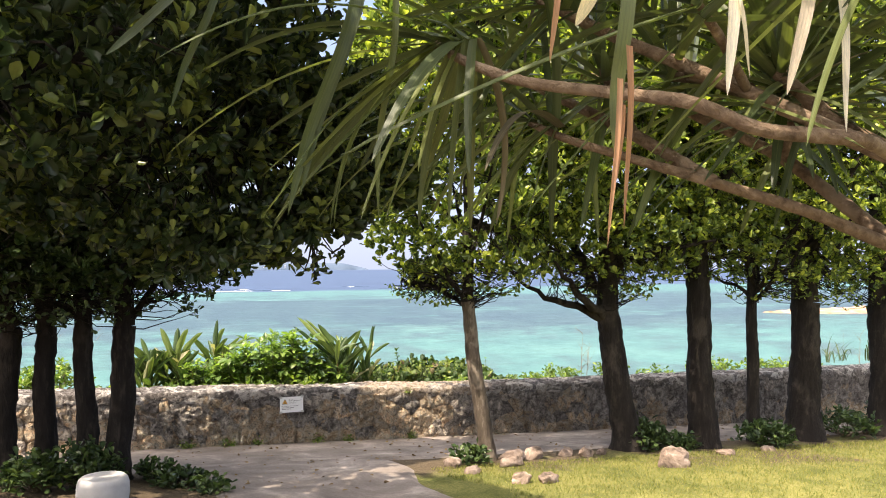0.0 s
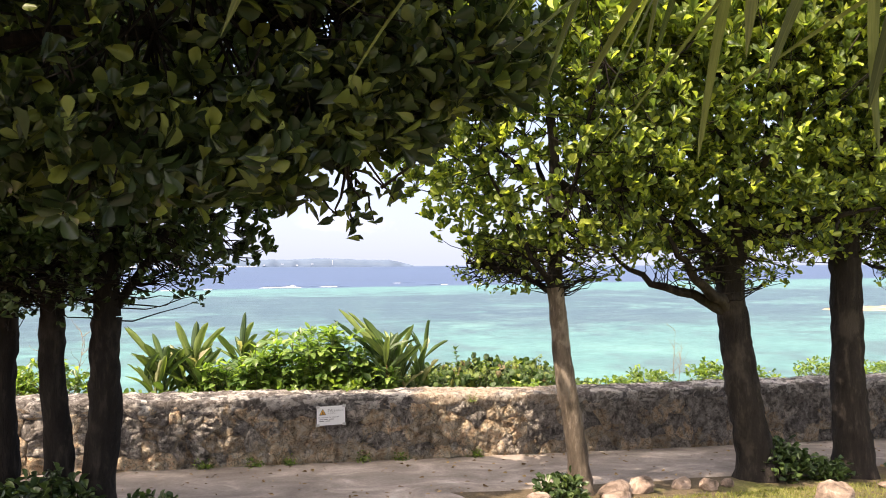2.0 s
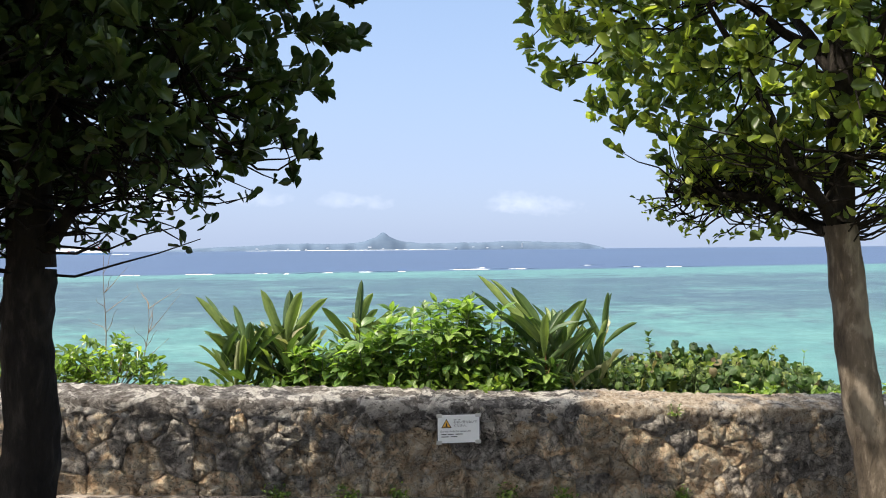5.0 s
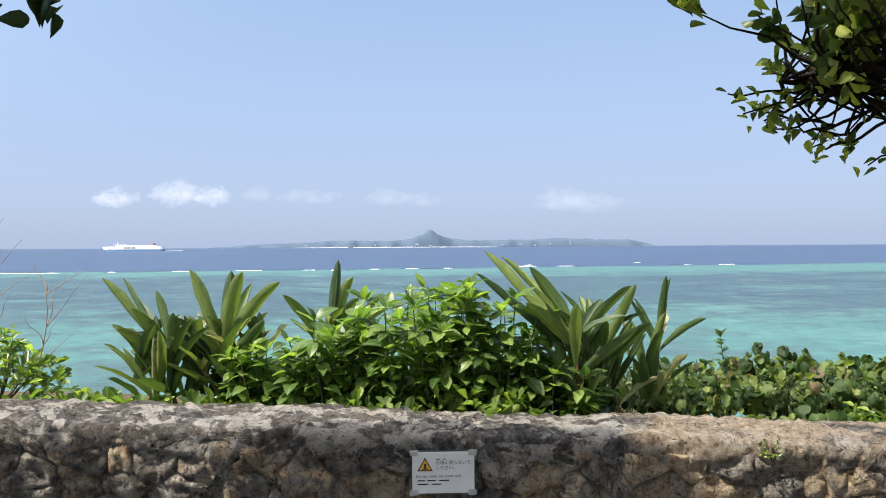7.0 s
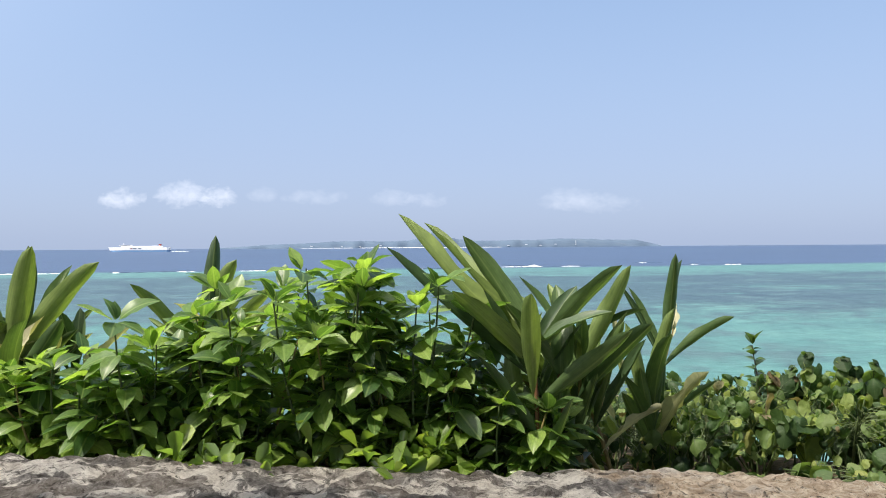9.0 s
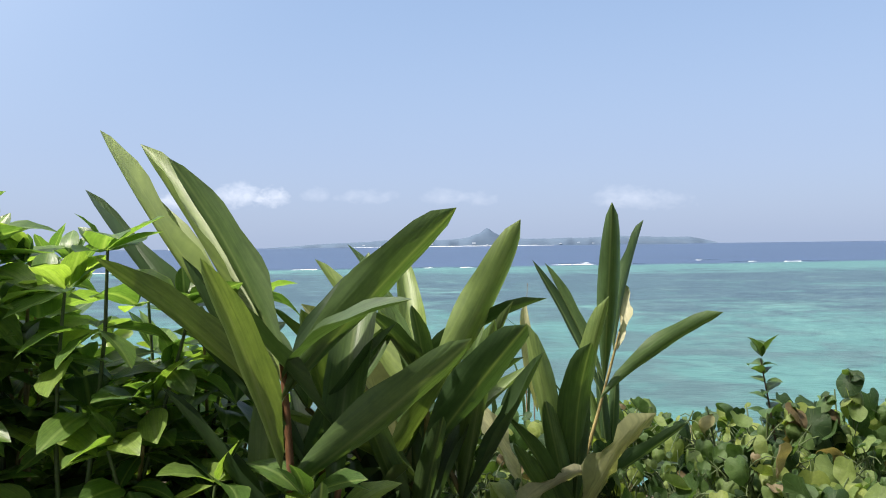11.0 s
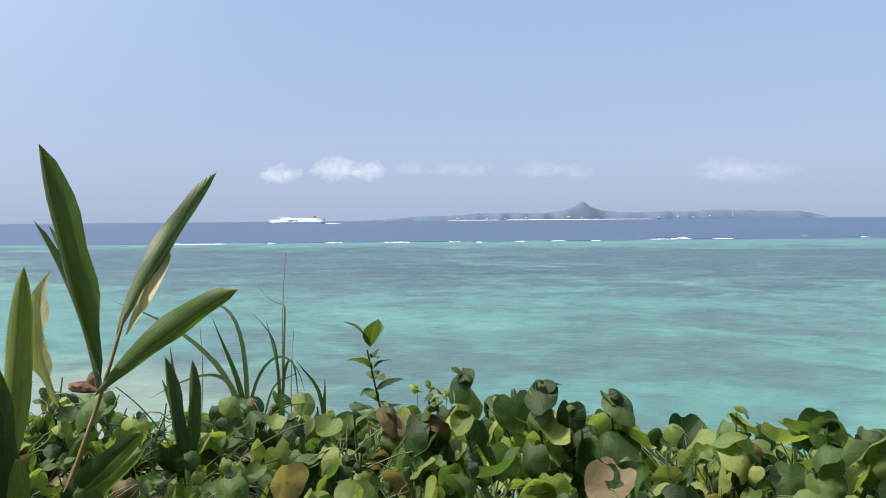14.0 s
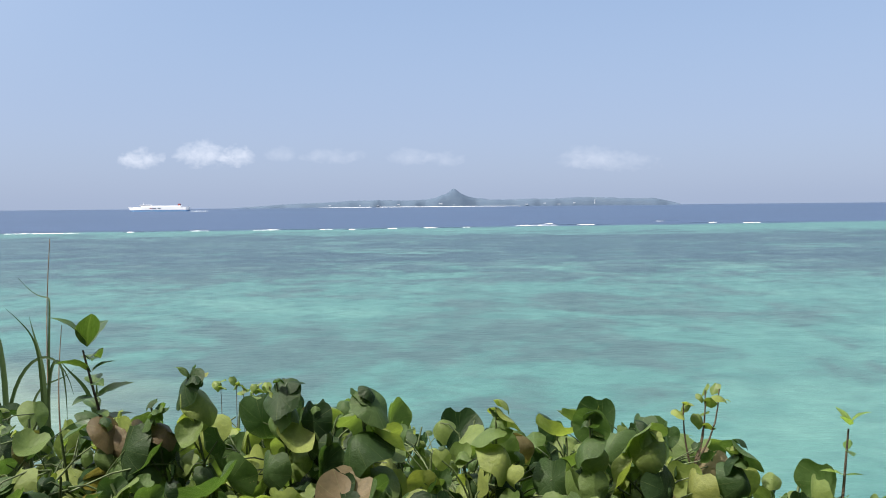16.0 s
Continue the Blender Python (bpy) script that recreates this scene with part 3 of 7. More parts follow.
def ground_z(x, y):
    foot = 0.01 - 0.046 * min(max(x, -9.0), 12.0)
    if y <= 0.25:
        return foot + rise(-y)
    soil = wall_top(x) - 0.16 - 0.12 * max(0.0, y - 0.5)
    brink = float(np.interp(x, (1.2, 2.0, 2.6, 3.6), (3.0, 2.9, 2.1, 1.75)))
    return soil if y <= brink else max(soil - (y - brink) * 3.2, -11.5)


# ---- ground, path, wall, sea ----
def sheet(name, xs, ys, height, mat):
    X, Y = np.meshgrid(xs, ys, indexing="ij")
    Z = np.vectorize(height)(X, Y)
    nx, ny = X.shape
    i = np.arange(nx * ny).reshape(nx, ny)
    q = np.stack([i[:-1, :-1], i[1:, :-1], i[1:, 1:], i[:-1, 1:]], -1).reshape(-1, 4)
    me = array_mesh(name, np.stack([X, Y, Z], -1).reshape(-1, 3), [q])
    return part(name, me, mat)


def rough_ground(x, y):
    n = noise.noise((x * 1.3, y * 1.3, 0)) * 0.006 + noise.noise((x * 5, y * 5, 3)) * 0.003
    return ground_z(x, y) + n - (0.004 if y < 0.25 else 0)


gx = np.concatenate([np.linspace(-400, -14, 12), np.arange(-12, 16.1, 0.28), np.linspace(18, 400, 12)])
gy = np.concatenate([np.linspace(-400, -16, 12), np.arange(-14, 1.4, 0.22), np.arange(1.45, 3.3, 0.12), np.linspace(3.6, 9.5, 8)])
tagged(sheet("ground", gx, gy, rough_ground, M_GROUND), "sunlit lawn and dark leaf-strewn soil sloping to the wall", "ground", kind="structure")


def path_strip(name, x0, x1, y0, y1, lift, along_x):
    xs, ys = np.linspace(0, 1, 60), np.linspace(0, 1, 16)
    if not along_x:
        xs, ys = np.linspace(0, 1, 14), np.linspace(0, 1, 60)
    v = []
    for a in xs:
        for b in ys:
            x, y = x0 + (x1 - x0) * a, y0 + (y1 - y0) * b
            w = noise.noise((x * 0.9, y * 0.9, 7)) * 0.22 + noise.noise((x * 3, y * 3, 5)) * 0.07
            if along_x:
                y += w * (1 - b)
            else:
                x += w * (1 - a) + (w * 1.2) * a
            v.append((x, y, ground_z(x, min(y, 0)) + lift + noise.noise((x * 2, y * 2, 1)) * 0.004 - (0.05 if (b == 0 if along_x else a in (0, 1)) else 0)))
    nx, ny = len(xs), len(ys)
    i = np.arange(nx * ny).reshape(nx, ny)
    q = np.stack([i[:-1, :-1], i[1:, :-1], i[1:, 1:], i[:-1, 1:]], -1).reshape(-1, 4)
    return part(name, array_mesh(name, v, [q]), M_PATH)


tagged(path_strip("pavement", -12, 16, -1.95, 0.04, 0.022, True), "worn grey-brown concrete footpath beside the stone wall", "path", kind="structure")
tagged(path_strip("pavement_branch", -1.2, 0.75, -14, -1.7, 0.016, False), "worn grey-brown concrete footpath leading to the wall", "path", kind="structure")


# the wall: a mortar core, a weathered top, and stones set into its face
def wall_core():
    xs = np.arange(-10, 20.01, 0.07)
    v = []
    for x in xs:
        top, foot = wall_top(x), ground_z(x, 0)
        h = top - foot
        ring = [(0.012, foot - 0.3)] + [(0.013, foot + h * f) for f in (0.0, 0.3, 0.6, 0.84)]
        ring += [(0.5, foot + h * 0.84), (0.5, foot - 0.3)]
        for y, z in ring:
            n = noise.noise((x * 4, y * 4, z * 4)) * 0.006
            v.append((x, y + n, z))
    k = 7
    m = len(xs)
    i = np.arange(m * k).reshape(m, k)
    q = np.stack([i[:-1, :-1], i[1:, :-1], i[1:, 1:], i[:-1, 1:]], -1).reshape(-1, 4)
    return array_mesh("wall", v, [q])


wall = tagged(part("wall", wall_core(), M_MORTAR), "low mortared rubble wall of weathered coral limestone", "wall", kind="structure")


def wall_cap():
    xs = np.concatenate([np.arange(-10, -3, 0.05), np.arange(-3, 5, 0.014), np.arange(5, 20, 0.05)])
    # around the top: front lip, rounded shoulder, uneven top, back shoulder
    prof = [(0.03, -0.15), (-0.002, -0.13), (-0.008, -0.105), (-0.010, -0.08), (-0.010, -0.055), (-0.008, -0.032), (-0.002, -0.014), (0.012, -0.004), (0.026, 0.0)]
    prof += [(y, 0.012 * math.sin((y - 0.02) / 0.46 * math.pi)) for y in np.arange(0.042, 0.47, 0.018)] + [(0.50, -0.015), (0.53, -0.05), (0.54, -0.1), (0.52, -0.2)]
    v = []
    for x in xs:
        top = wall_top(x) + 0.012 * noise.noise((x * 1.1, 0, 9)) + 0.010 * noise.noise((x * 3.4, 0, 2))
        for j, (y, dz) in enumerate(prof):
            on_top = min(max((y - 0.0) / 0.06, 0), 1)
            a = noise.noise((x * 3.0, y * 5.0, 4)) * 0.014 + abs(noise.noise((x * 7, y * 15, 1))) * -0.026 + 0.008 + noise.noise((x * 13, y * 15, 16)) * 0.016 + noise.noise((x * 27, y * 30, 6)) * 0.011 + noise.noise((x * 55, y * 60, 7)) * 0.006
            out = noise.noise((x * 4.5, dz * 8, 11)) * 0.022 + noise.noise((x * 12, dz * 14, 3)) * 0.016 + noise.noise((x * 28, dz * 30, 13)) * 0.010 + noise.noise((x * 55, dz * 60, 14)) * 0.005
            v.append((x + out * 0.3, y + out * (1 - on_top), top + dz + a * (0.35 + 0.65 * on_top)))
    k, m = len(prof), len(xs)
    i = np.arange(m * k).reshape(m, k)
    q = np.stack([i[:-1, :-1], i[1:, :-1], i[1:, 1:], i[:-1, 1:]], -1).reshape(-1, 4)
    return array_mesh("coping", v, [q])


part("coping", wall_cap(), M_CAP, wall, "pitted wall top with pale lime crust")


# the sea lies about ten metres below the path
SEA_Z = -10.0
sx = np.concatenate([-np.geomspace(4870, 30, 26), np.linspace(-24, 24, 7), np.geomspace(30, 4870, 26)])
sy = np.concatenate([np.linspace(3.5, 60, 12), np.geomspace(70, 4880, 34)])
tagged(sheet("water", sx, sy, lambda x, y: SEA_Z, M_SEA), "shallow turquoise lagoon with dark coral and deep blue sea beyond", "sea", kind="structure")


# ---- distance: island, clouds, breakers, ferry, islet ----
def island():
    m, nt, b = material("haze_tinted_island", 1.0, 0.0)
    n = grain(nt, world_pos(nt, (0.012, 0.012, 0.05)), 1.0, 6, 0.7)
    # distance haze is mixed into the base colour as blue-grey
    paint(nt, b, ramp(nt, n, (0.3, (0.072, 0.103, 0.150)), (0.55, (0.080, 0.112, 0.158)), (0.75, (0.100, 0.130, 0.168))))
    xs, ys = np.linspace(-1180, 1420, 320), np.linspace(0, 1, 14)
    v = []
    for x in xs:
        ends = min(1, max(0, (x + 1180) / 700)) ** 0.8 * min(1, max(0, (1420 - x) / 160)) ** 0.6
        d = x - 111
        peak = 24 * math.exp(-(d / 30) ** 2) + 24 * math.exp(-(d / 82) ** 2) + 14 * math.exp(-(abs(d) / 175) ** 1.4) + 5 * math.exp(-((d + 75) / 22) ** 2)
        ridge = 39 + 6 * noise.noise((x * 0.004, 0, 0)) + 3.5 * noise.noise((x * 0.02, 0, 1)) + 1.8 * noise.noise((x * 0.07, 0, 2)) + 7 * math.exp(-((x - 900) / 260) ** 2)
        h = (ridge + peak) * ends
        for s in ys:
            f = math.sin(min(s * 2.2, 1) * math.pi / 2) ** 0.8 if s < 0.6 else 1 - (s - 0.6) * 0.8
            v.append((x, 4405 + 130 * s + (40 * noise.noise((x * 0.01, 5, 5)) if s < 0.9 else 0), SEA_Z - 0.5 + h * f + (1.5 * noise.noise((x * 0.06, s * 9, 3)) if 0.1 < s < 0.6 else 0)))
    k, w = len(ys), len(xs)
    i = np.arange(k * w).reshape(w, k)
    q = np.stack([i[:-1, :-1], i[1:, :-1], i[1:, 1:], i[:-1, 1:]], -1).reshape(-1, 4)
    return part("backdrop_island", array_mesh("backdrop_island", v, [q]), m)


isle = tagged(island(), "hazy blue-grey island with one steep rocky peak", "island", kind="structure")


def box_into(bm, size, at, bevel=0.0):
    r = bmesh.ops.create_cube(bm, size=1.0, matrix=Matrix.Translation(at) @ Matrix.Diagonal((*size, 1)))
    if bevel:
        es = {e for v in r["verts"] for e in v.link_edges}
        bmesh.ops.bevel(bm, geom=list(es), offset=bevel, segments=2, affect="EDGES")


M_FOAM = plain("white_foam", (0.86, 0.88, 0.88), 0.9, 0.2, 0.06, 0.4)
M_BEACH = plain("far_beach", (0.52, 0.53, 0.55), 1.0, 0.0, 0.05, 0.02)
# the houses' grey-blue has the distance haze put into it
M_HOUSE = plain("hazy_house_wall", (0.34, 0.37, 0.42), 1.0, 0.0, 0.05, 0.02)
M_SWELL = plain("dark_swell", (0.020, 0.040, 0.075), 0.3, 0.2, 0.2, 0.3)
M_WHITE = plain("white_paint", (0.80, 0.80, 0.80), 0.5, 0.4, 0.04, 0.3)


def ridge_mesh(name, length, depth, height, seed, rag=0.5):
    """A low, ragged ridge along x: foam, a sand bank or a strip of beach."""
    n, k = max(8, int(length / depth * 3)), 7
    v = []
    for i in range(n + 1):
        u = i / n
        t = math.sin(u * math.pi) ** 0.35 if 0 < u < 1 else 0.0
        amp = t * (1 - rag + rag * (0.5 + 0.9 * noise.noise((u * length / depth * 0.8, seed, 0))))
        off = depth * 0.6 * noise.noise((u * length / depth * 0.3, seed, 4))
        for j in range(k):
            s = j / (k - 1) * 2 - 1
            v.append(((u - 0.5) * length, s * depth * 0.5 * max(amp, 0.05) + off, height * max(amp, 0) * (1 - s * s)))
    i = np.arange((n + 1) * k).reshape(n + 1, k)
    q = np.stack([i[:-1, :-1], i[1:, :-1], i[1:, 1:], i[:-1, 1:]], -1).reshape(-1, 4)
    return array_mesh(name, v, [q])


# breakers on the outer reef: centre x, y, length
for k, (x, y, length) in enumerate([(-172, 345, 50), (-135, 352, 7), (-107, 361, 14), (-77, 366, 20), (-49, 367, 10), (-36, 360, 5), (-18, 373, 8), (0.5, 377, 11), (18, 381, 8),
                                    (56, 402, 36), (82, 405, 16), (140, 470, 8), (156, 425, 8), (175, 418, 15), (66, 428, 10)]):
    ob = part("breaking_wave", ridge_mesh("breaking_wave", length * 0.66, 2.0, 0.30, k, 1.0), M_FOAM)
    ob.matrix_basis = pose(x, y, SEA_Z, 0, 0, 6 + 5 * math.sin(k * 2.3))
    dark = part("swell", ridge_mesh("swell", length * 1.1 + 12, 3.0, 0.50, k + 40, 0.8), M_SWELL, ob, "dark blue back of the wave")
    dark.matrix_basis = pose(length * (0.45 if k % 2 else -0.4), 1.6, -0.05)
    tagged(ob, "white breaker rolling over the outer reef", "wave", "breakers on the reef", "structure")
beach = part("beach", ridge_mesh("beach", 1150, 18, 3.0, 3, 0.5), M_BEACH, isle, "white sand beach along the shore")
beach.matrix_basis = pose(-80, 4388, SEA_Z)


def island_sights():
    """Pale houses on the slopes and a tower near the east end."""
    rng = random.Random(4)
    spots = [(34, 4396, 14, 20, 7)] + [(rng.uniform(-700, 900), 4399, rng.uniform(6, 15), rng.uniform(7, 16), rng.uniform(3, 5)) for _ in range(9)]
    for x, y, z, w, h in spots:
        bm = bmesh.new()
        box_into(bm, (w, 8, h), (0, 0, h / 2))
        bmesh.ops.translate(bm, verts=[v for v in bm.verts if v.co.z > h * 0.9], vec=(0, 1.0, 0))
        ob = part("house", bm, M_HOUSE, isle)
        ob.matrix_basis = pose(x, y - 6, SEA_Z + z)
    t = Tubes()
    t.add([(0, 0, 0), (0, 0, 12), (0, 0, 24), (0, 0, 27)], [2.6, 2.2, 1.9, 1.2], 10)
    ob = part("tower", t.mesh("tower"), M_HOUSE, isle)
    ob.matrix_basis = pose(912, 4392, SEA_Z + 10)


island_sights()


def ferry():
    ship = thing("ferry", (-735, 2085, SEA_Z), "large white ferry with a blue lower hull under way", "ship", turn=4)
    blue = plain("blue_hull", (0.13, 0.25, 0.42), 0.5, 0.4, 0.05, 0.1)
    red = plain("red_paint", (0.24, 0.06, 0.055), 0.5, 0.4, 0.05, 0.1)
    grey = plain("ship_glass", (0.10, 0.13, 0.17), 0.3, 0.5, 0.05, 0.1)

    def hull(z0, z1, rake0, rake1, w):
        bm = bmesh.new()
        rings = []
        for z, rk in ((z0, rake0), (z1, rake1)):
            pts = [(-80 - rk, 0), (-66, -w * 0.75), (-48, -w), (70, -w), (76, -w * 0.8), (76, w * 0.8), (70, w), (-48, w), (-66, w * 0.75)]
            rings.append([bm.verts.new((x, y, z)) for x, y in pts])
        n = len(rings[0])
        for i in range(n):
            bm.faces.new((rings[0][i], rings[0][(i + 1) % n], rings[1][(i + 1) % n], rings[1][i]))
        bm.faces.new(rings[1])
        return bm
    part("hull_base", hull(-1, 4.6, -3, 0, 11), blue, ship, "blue lower hull")
    part("hull", hull(4.6, 12.5, 0, 4, 11.2), M_WHITE, ship)
    bm = bmesh.new()
    box_into(bm, (104, 19, 3.4), (4, 0, 14.2), 0.6)
    upper = part("superstructure", bm, M_WHITE, ship)
    bm = bmesh.new()
    box_into(bm, (30, 18, 3.0), (-38, 0, 17.2), 0.6)
    part("bridge", bm, M_WHITE, upper)
    bm = bmesh.new()
    box_into(bm, (28, 0.4, 0.9), (-38, -9.1, 17.6))
    part("bridge_windows", bm, grey, upper, "dark band of bridge windows")
    bm = bmesh.new()
    box_into(bm, (7, 6, 5.0), (50, 0, 18.3), 0.8)
    part("funnel", bm, red, upper, "red funnel")
    t = Tubes()
    t.add([(-44, 0, 18), (-44, 0, 25)], [0.5, 0.2], 6)
    part("mast", t.mesh("mast"), M_WHITE, ship)
    for x, w, mm in ((-22, 5, red), (-13, 10, grey), (0, 8, grey)):
        bm = bmesh.new()
        box_into(bm, (w, 0.3, 2.6), (x, -11.45, 8.8))
        part("marking", bm, mm, ship)
    wake = part("wake", ridge_mesh("wake", 60, 5, 0.6, 8), M_FOAM, ship, "white wake")
    wake.matrix_basis = pose(96, -2, 0.2)


ferry()


def islet():
    xs, ys = np.linspace(0, 1, 90), np.linspace(-1, 1, 12)
    v = []
    for a in xs:
        h = (0.5 + 2.6 * a ** 0.7) * (1 if a > 0.02 else 0.2)
        w = 3 + 16 * min(1, a * 2.4)
        for s in ys:
            x, y = 120 * a, w * s
            e = max(0, 1 - s * s)
            v.append((x, y + 3 * noise.noise((x * 0.1, s, 1)), -0.4 + h * e ** 0.6 * (0.85 + 0.5 * noise.noise((x * 0.18, y * 0.25, 2))) + 0.5 * noise.noise((x * 0.6, y * 0.6, 2)) * e))
    i = np.arange(90 * 12).reshape(90, 12)
    q = np.stack([i[:-1, :-1], i[1:, :-1], i[1:, 1:], i[:-1, 1:]], -1).reshape(-1, 4)
    m, nt, b = material("reddish_shore", 0.95, 0.1)
    n = grain(nt, world_pos(nt), 0.25, 6, 0.7)
    paint(nt, b, ramp(nt, n, (0.3, (0.20, 0.11, 0.07)), (0.55, (0.42, 0.27, 0.18)), (0.72, (0.62, 0.48, 0.36))))
    ob = part("sand_spit", array_mesh("sand_spit", v, [q]), m)
    ob.matrix_basis = pose(158, 148, SEA_Z, 0, 0, -14)
    tagged(ob, "low reddish sand and rock spit in the lagoon", "shore", kind="structure")


islet()


def cloud_material(name, dense, top):
    m = bpy.data.materials.new(name)
    m.use_nodes = True
    nt = m.node_tree
    nt.nodes.remove(nt.nodes["Principled BSDF"])
    o = coord(nt, "Generated")
    rnd = nt.nodes.new("ShaderNodeObjectInfo").outputs["Random"]
    sh = nt.nodes.new("ShaderNodeVectorMath")
    sh.operation = "ADD"
    nt.links.new(coord(nt, "Object", (0.013, 0, 0.020)), sh.inputs[0])
    comb = nt.nodes.new("ShaderNodeCombineXYZ")
    nt.links.new(calc(nt, "MULTIPLY", rnd, 40.0), comb.inputs[0])
    nt.links.new(comb.outputs[0], sh.inputs[1])
    n = grain(nt, sh.outputs[0], 1.0, 7, 0.6, 0.4)
    gx_, gz_ = axis(nt, o, 0), axis(nt, o, 2)
    ex = calc(nt, "POWER", calc(nt, "ABSOLUTE", calc(nt, "SUBTRACT", calc(nt, "MULTIPLY", gx_, 2.0), 1.0)), 2.0)
    ez = calc(nt, "POWER", calc(nt, "ABSOLUTE", calc(nt, "SUBTRACT", calc(nt, "MULTIPLY", gz_, 2.2), 0.95)), 1.6)
    body = calc(nt, "SUBTRACT", calc(nt, "ADD", n, 0.22), calc(nt, "ADD", calc(nt, "MULTIPLY", ex, 0.36), calc(nt, "MULTIPLY", ez, 0.36)))
    alpha = ramp(nt, body, (0.38, (0, 0, 0)), (top, (1, 1, 1)))
    em = nt.nodes.new("ShaderNodeEmission")
    em.inputs["Color"].default_value, em.inputs["Strength"].default_value = (0.74, 0.78, 0.88, 1), 0.92
    tr = nt.nodes.new("ShaderNodeBsdfTransparent")
    mx = nt.nodes.new("ShaderNodeMixShader")
    nt.links.new(calc(nt, "MULTIPLY", alpha, dense), mx.inputs[0])
    nt.links.new(tr.outputs[0], mx.inputs[1])
    nt.links.new(em.outputs[0], mx.inputs[2])
    nt.links.new(mx.outputs[0], nt.nodes["Material Output"].inputs["Surface"])
    return m


M_CLOUD = cloud_material("soft_cloud", 0.34, 0.80)
M_CLOUD_FAINT = cloud_material("thin_cloud", 0.14, 0.88)
# small fair-weather clouds low over the sea: x, height above it, width, height
for x, z, w, h, bright in ((-1730, 308, 300, 150, 1), (-1370, 335, 360, 200, 1), (-1160, 315, 240, 150, 1), (-910, 325, 200, 110, 0), (-600, 310, 420, 110, 0), (-140, 305, 300, 130, 0), (60, 290, 260, 110, 0), (920, 300, 420, 170, 0), (1060, 270, 620, 150, 0)):
    bm = bmesh.new()
    bmesh.ops.create_grid(bm, x_segments=8, y_segments=4, size=0.5, matrix=Matrix.Diagonal((w, h, 1, 1)))
    bmesh.ops.rotate(bm, verts=bm.verts, matrix=Matrix.Rotation(radians(90), 3, "X"))
    for v in bm.verts:
        v.co.y += 0.0002 * v.co.x * v.co.x
    ob = part("backdrop_cloud", bm, M_CLOUD if bright else M_CLOUD_FAINT)
    ob.matrix_basis = pose(x, 4600 + 0.01 * x, SEA_Z + z)
    ob.visible_shadow = False
    tagged(ob, "small soft white cloud low over the sea", "cloud", "clouds over the horizon", "structure")


# ---- trees ----
def crown_radius(h, big, full=False):
    """Radius of a clipped crown at height h (0 at its underside, 1 at its top)."""
    if full:
        return big * float(np.interp(h, (0.0, 0.03, 0.12, 0.30, 0.72, 0.90, 1.0), (0.46, 0.66, 0.82, 1.0, 1.0, 0.80, 0.30)))
    return big * float(np.interp(h, (0.0, 0.05, 0.10, 0.17, 0.28, 0.62, 0.85, 1.0), (0.30, 0.50, 0.64, 0.76, 1.0, 1.0, 0.78, 0.20)))


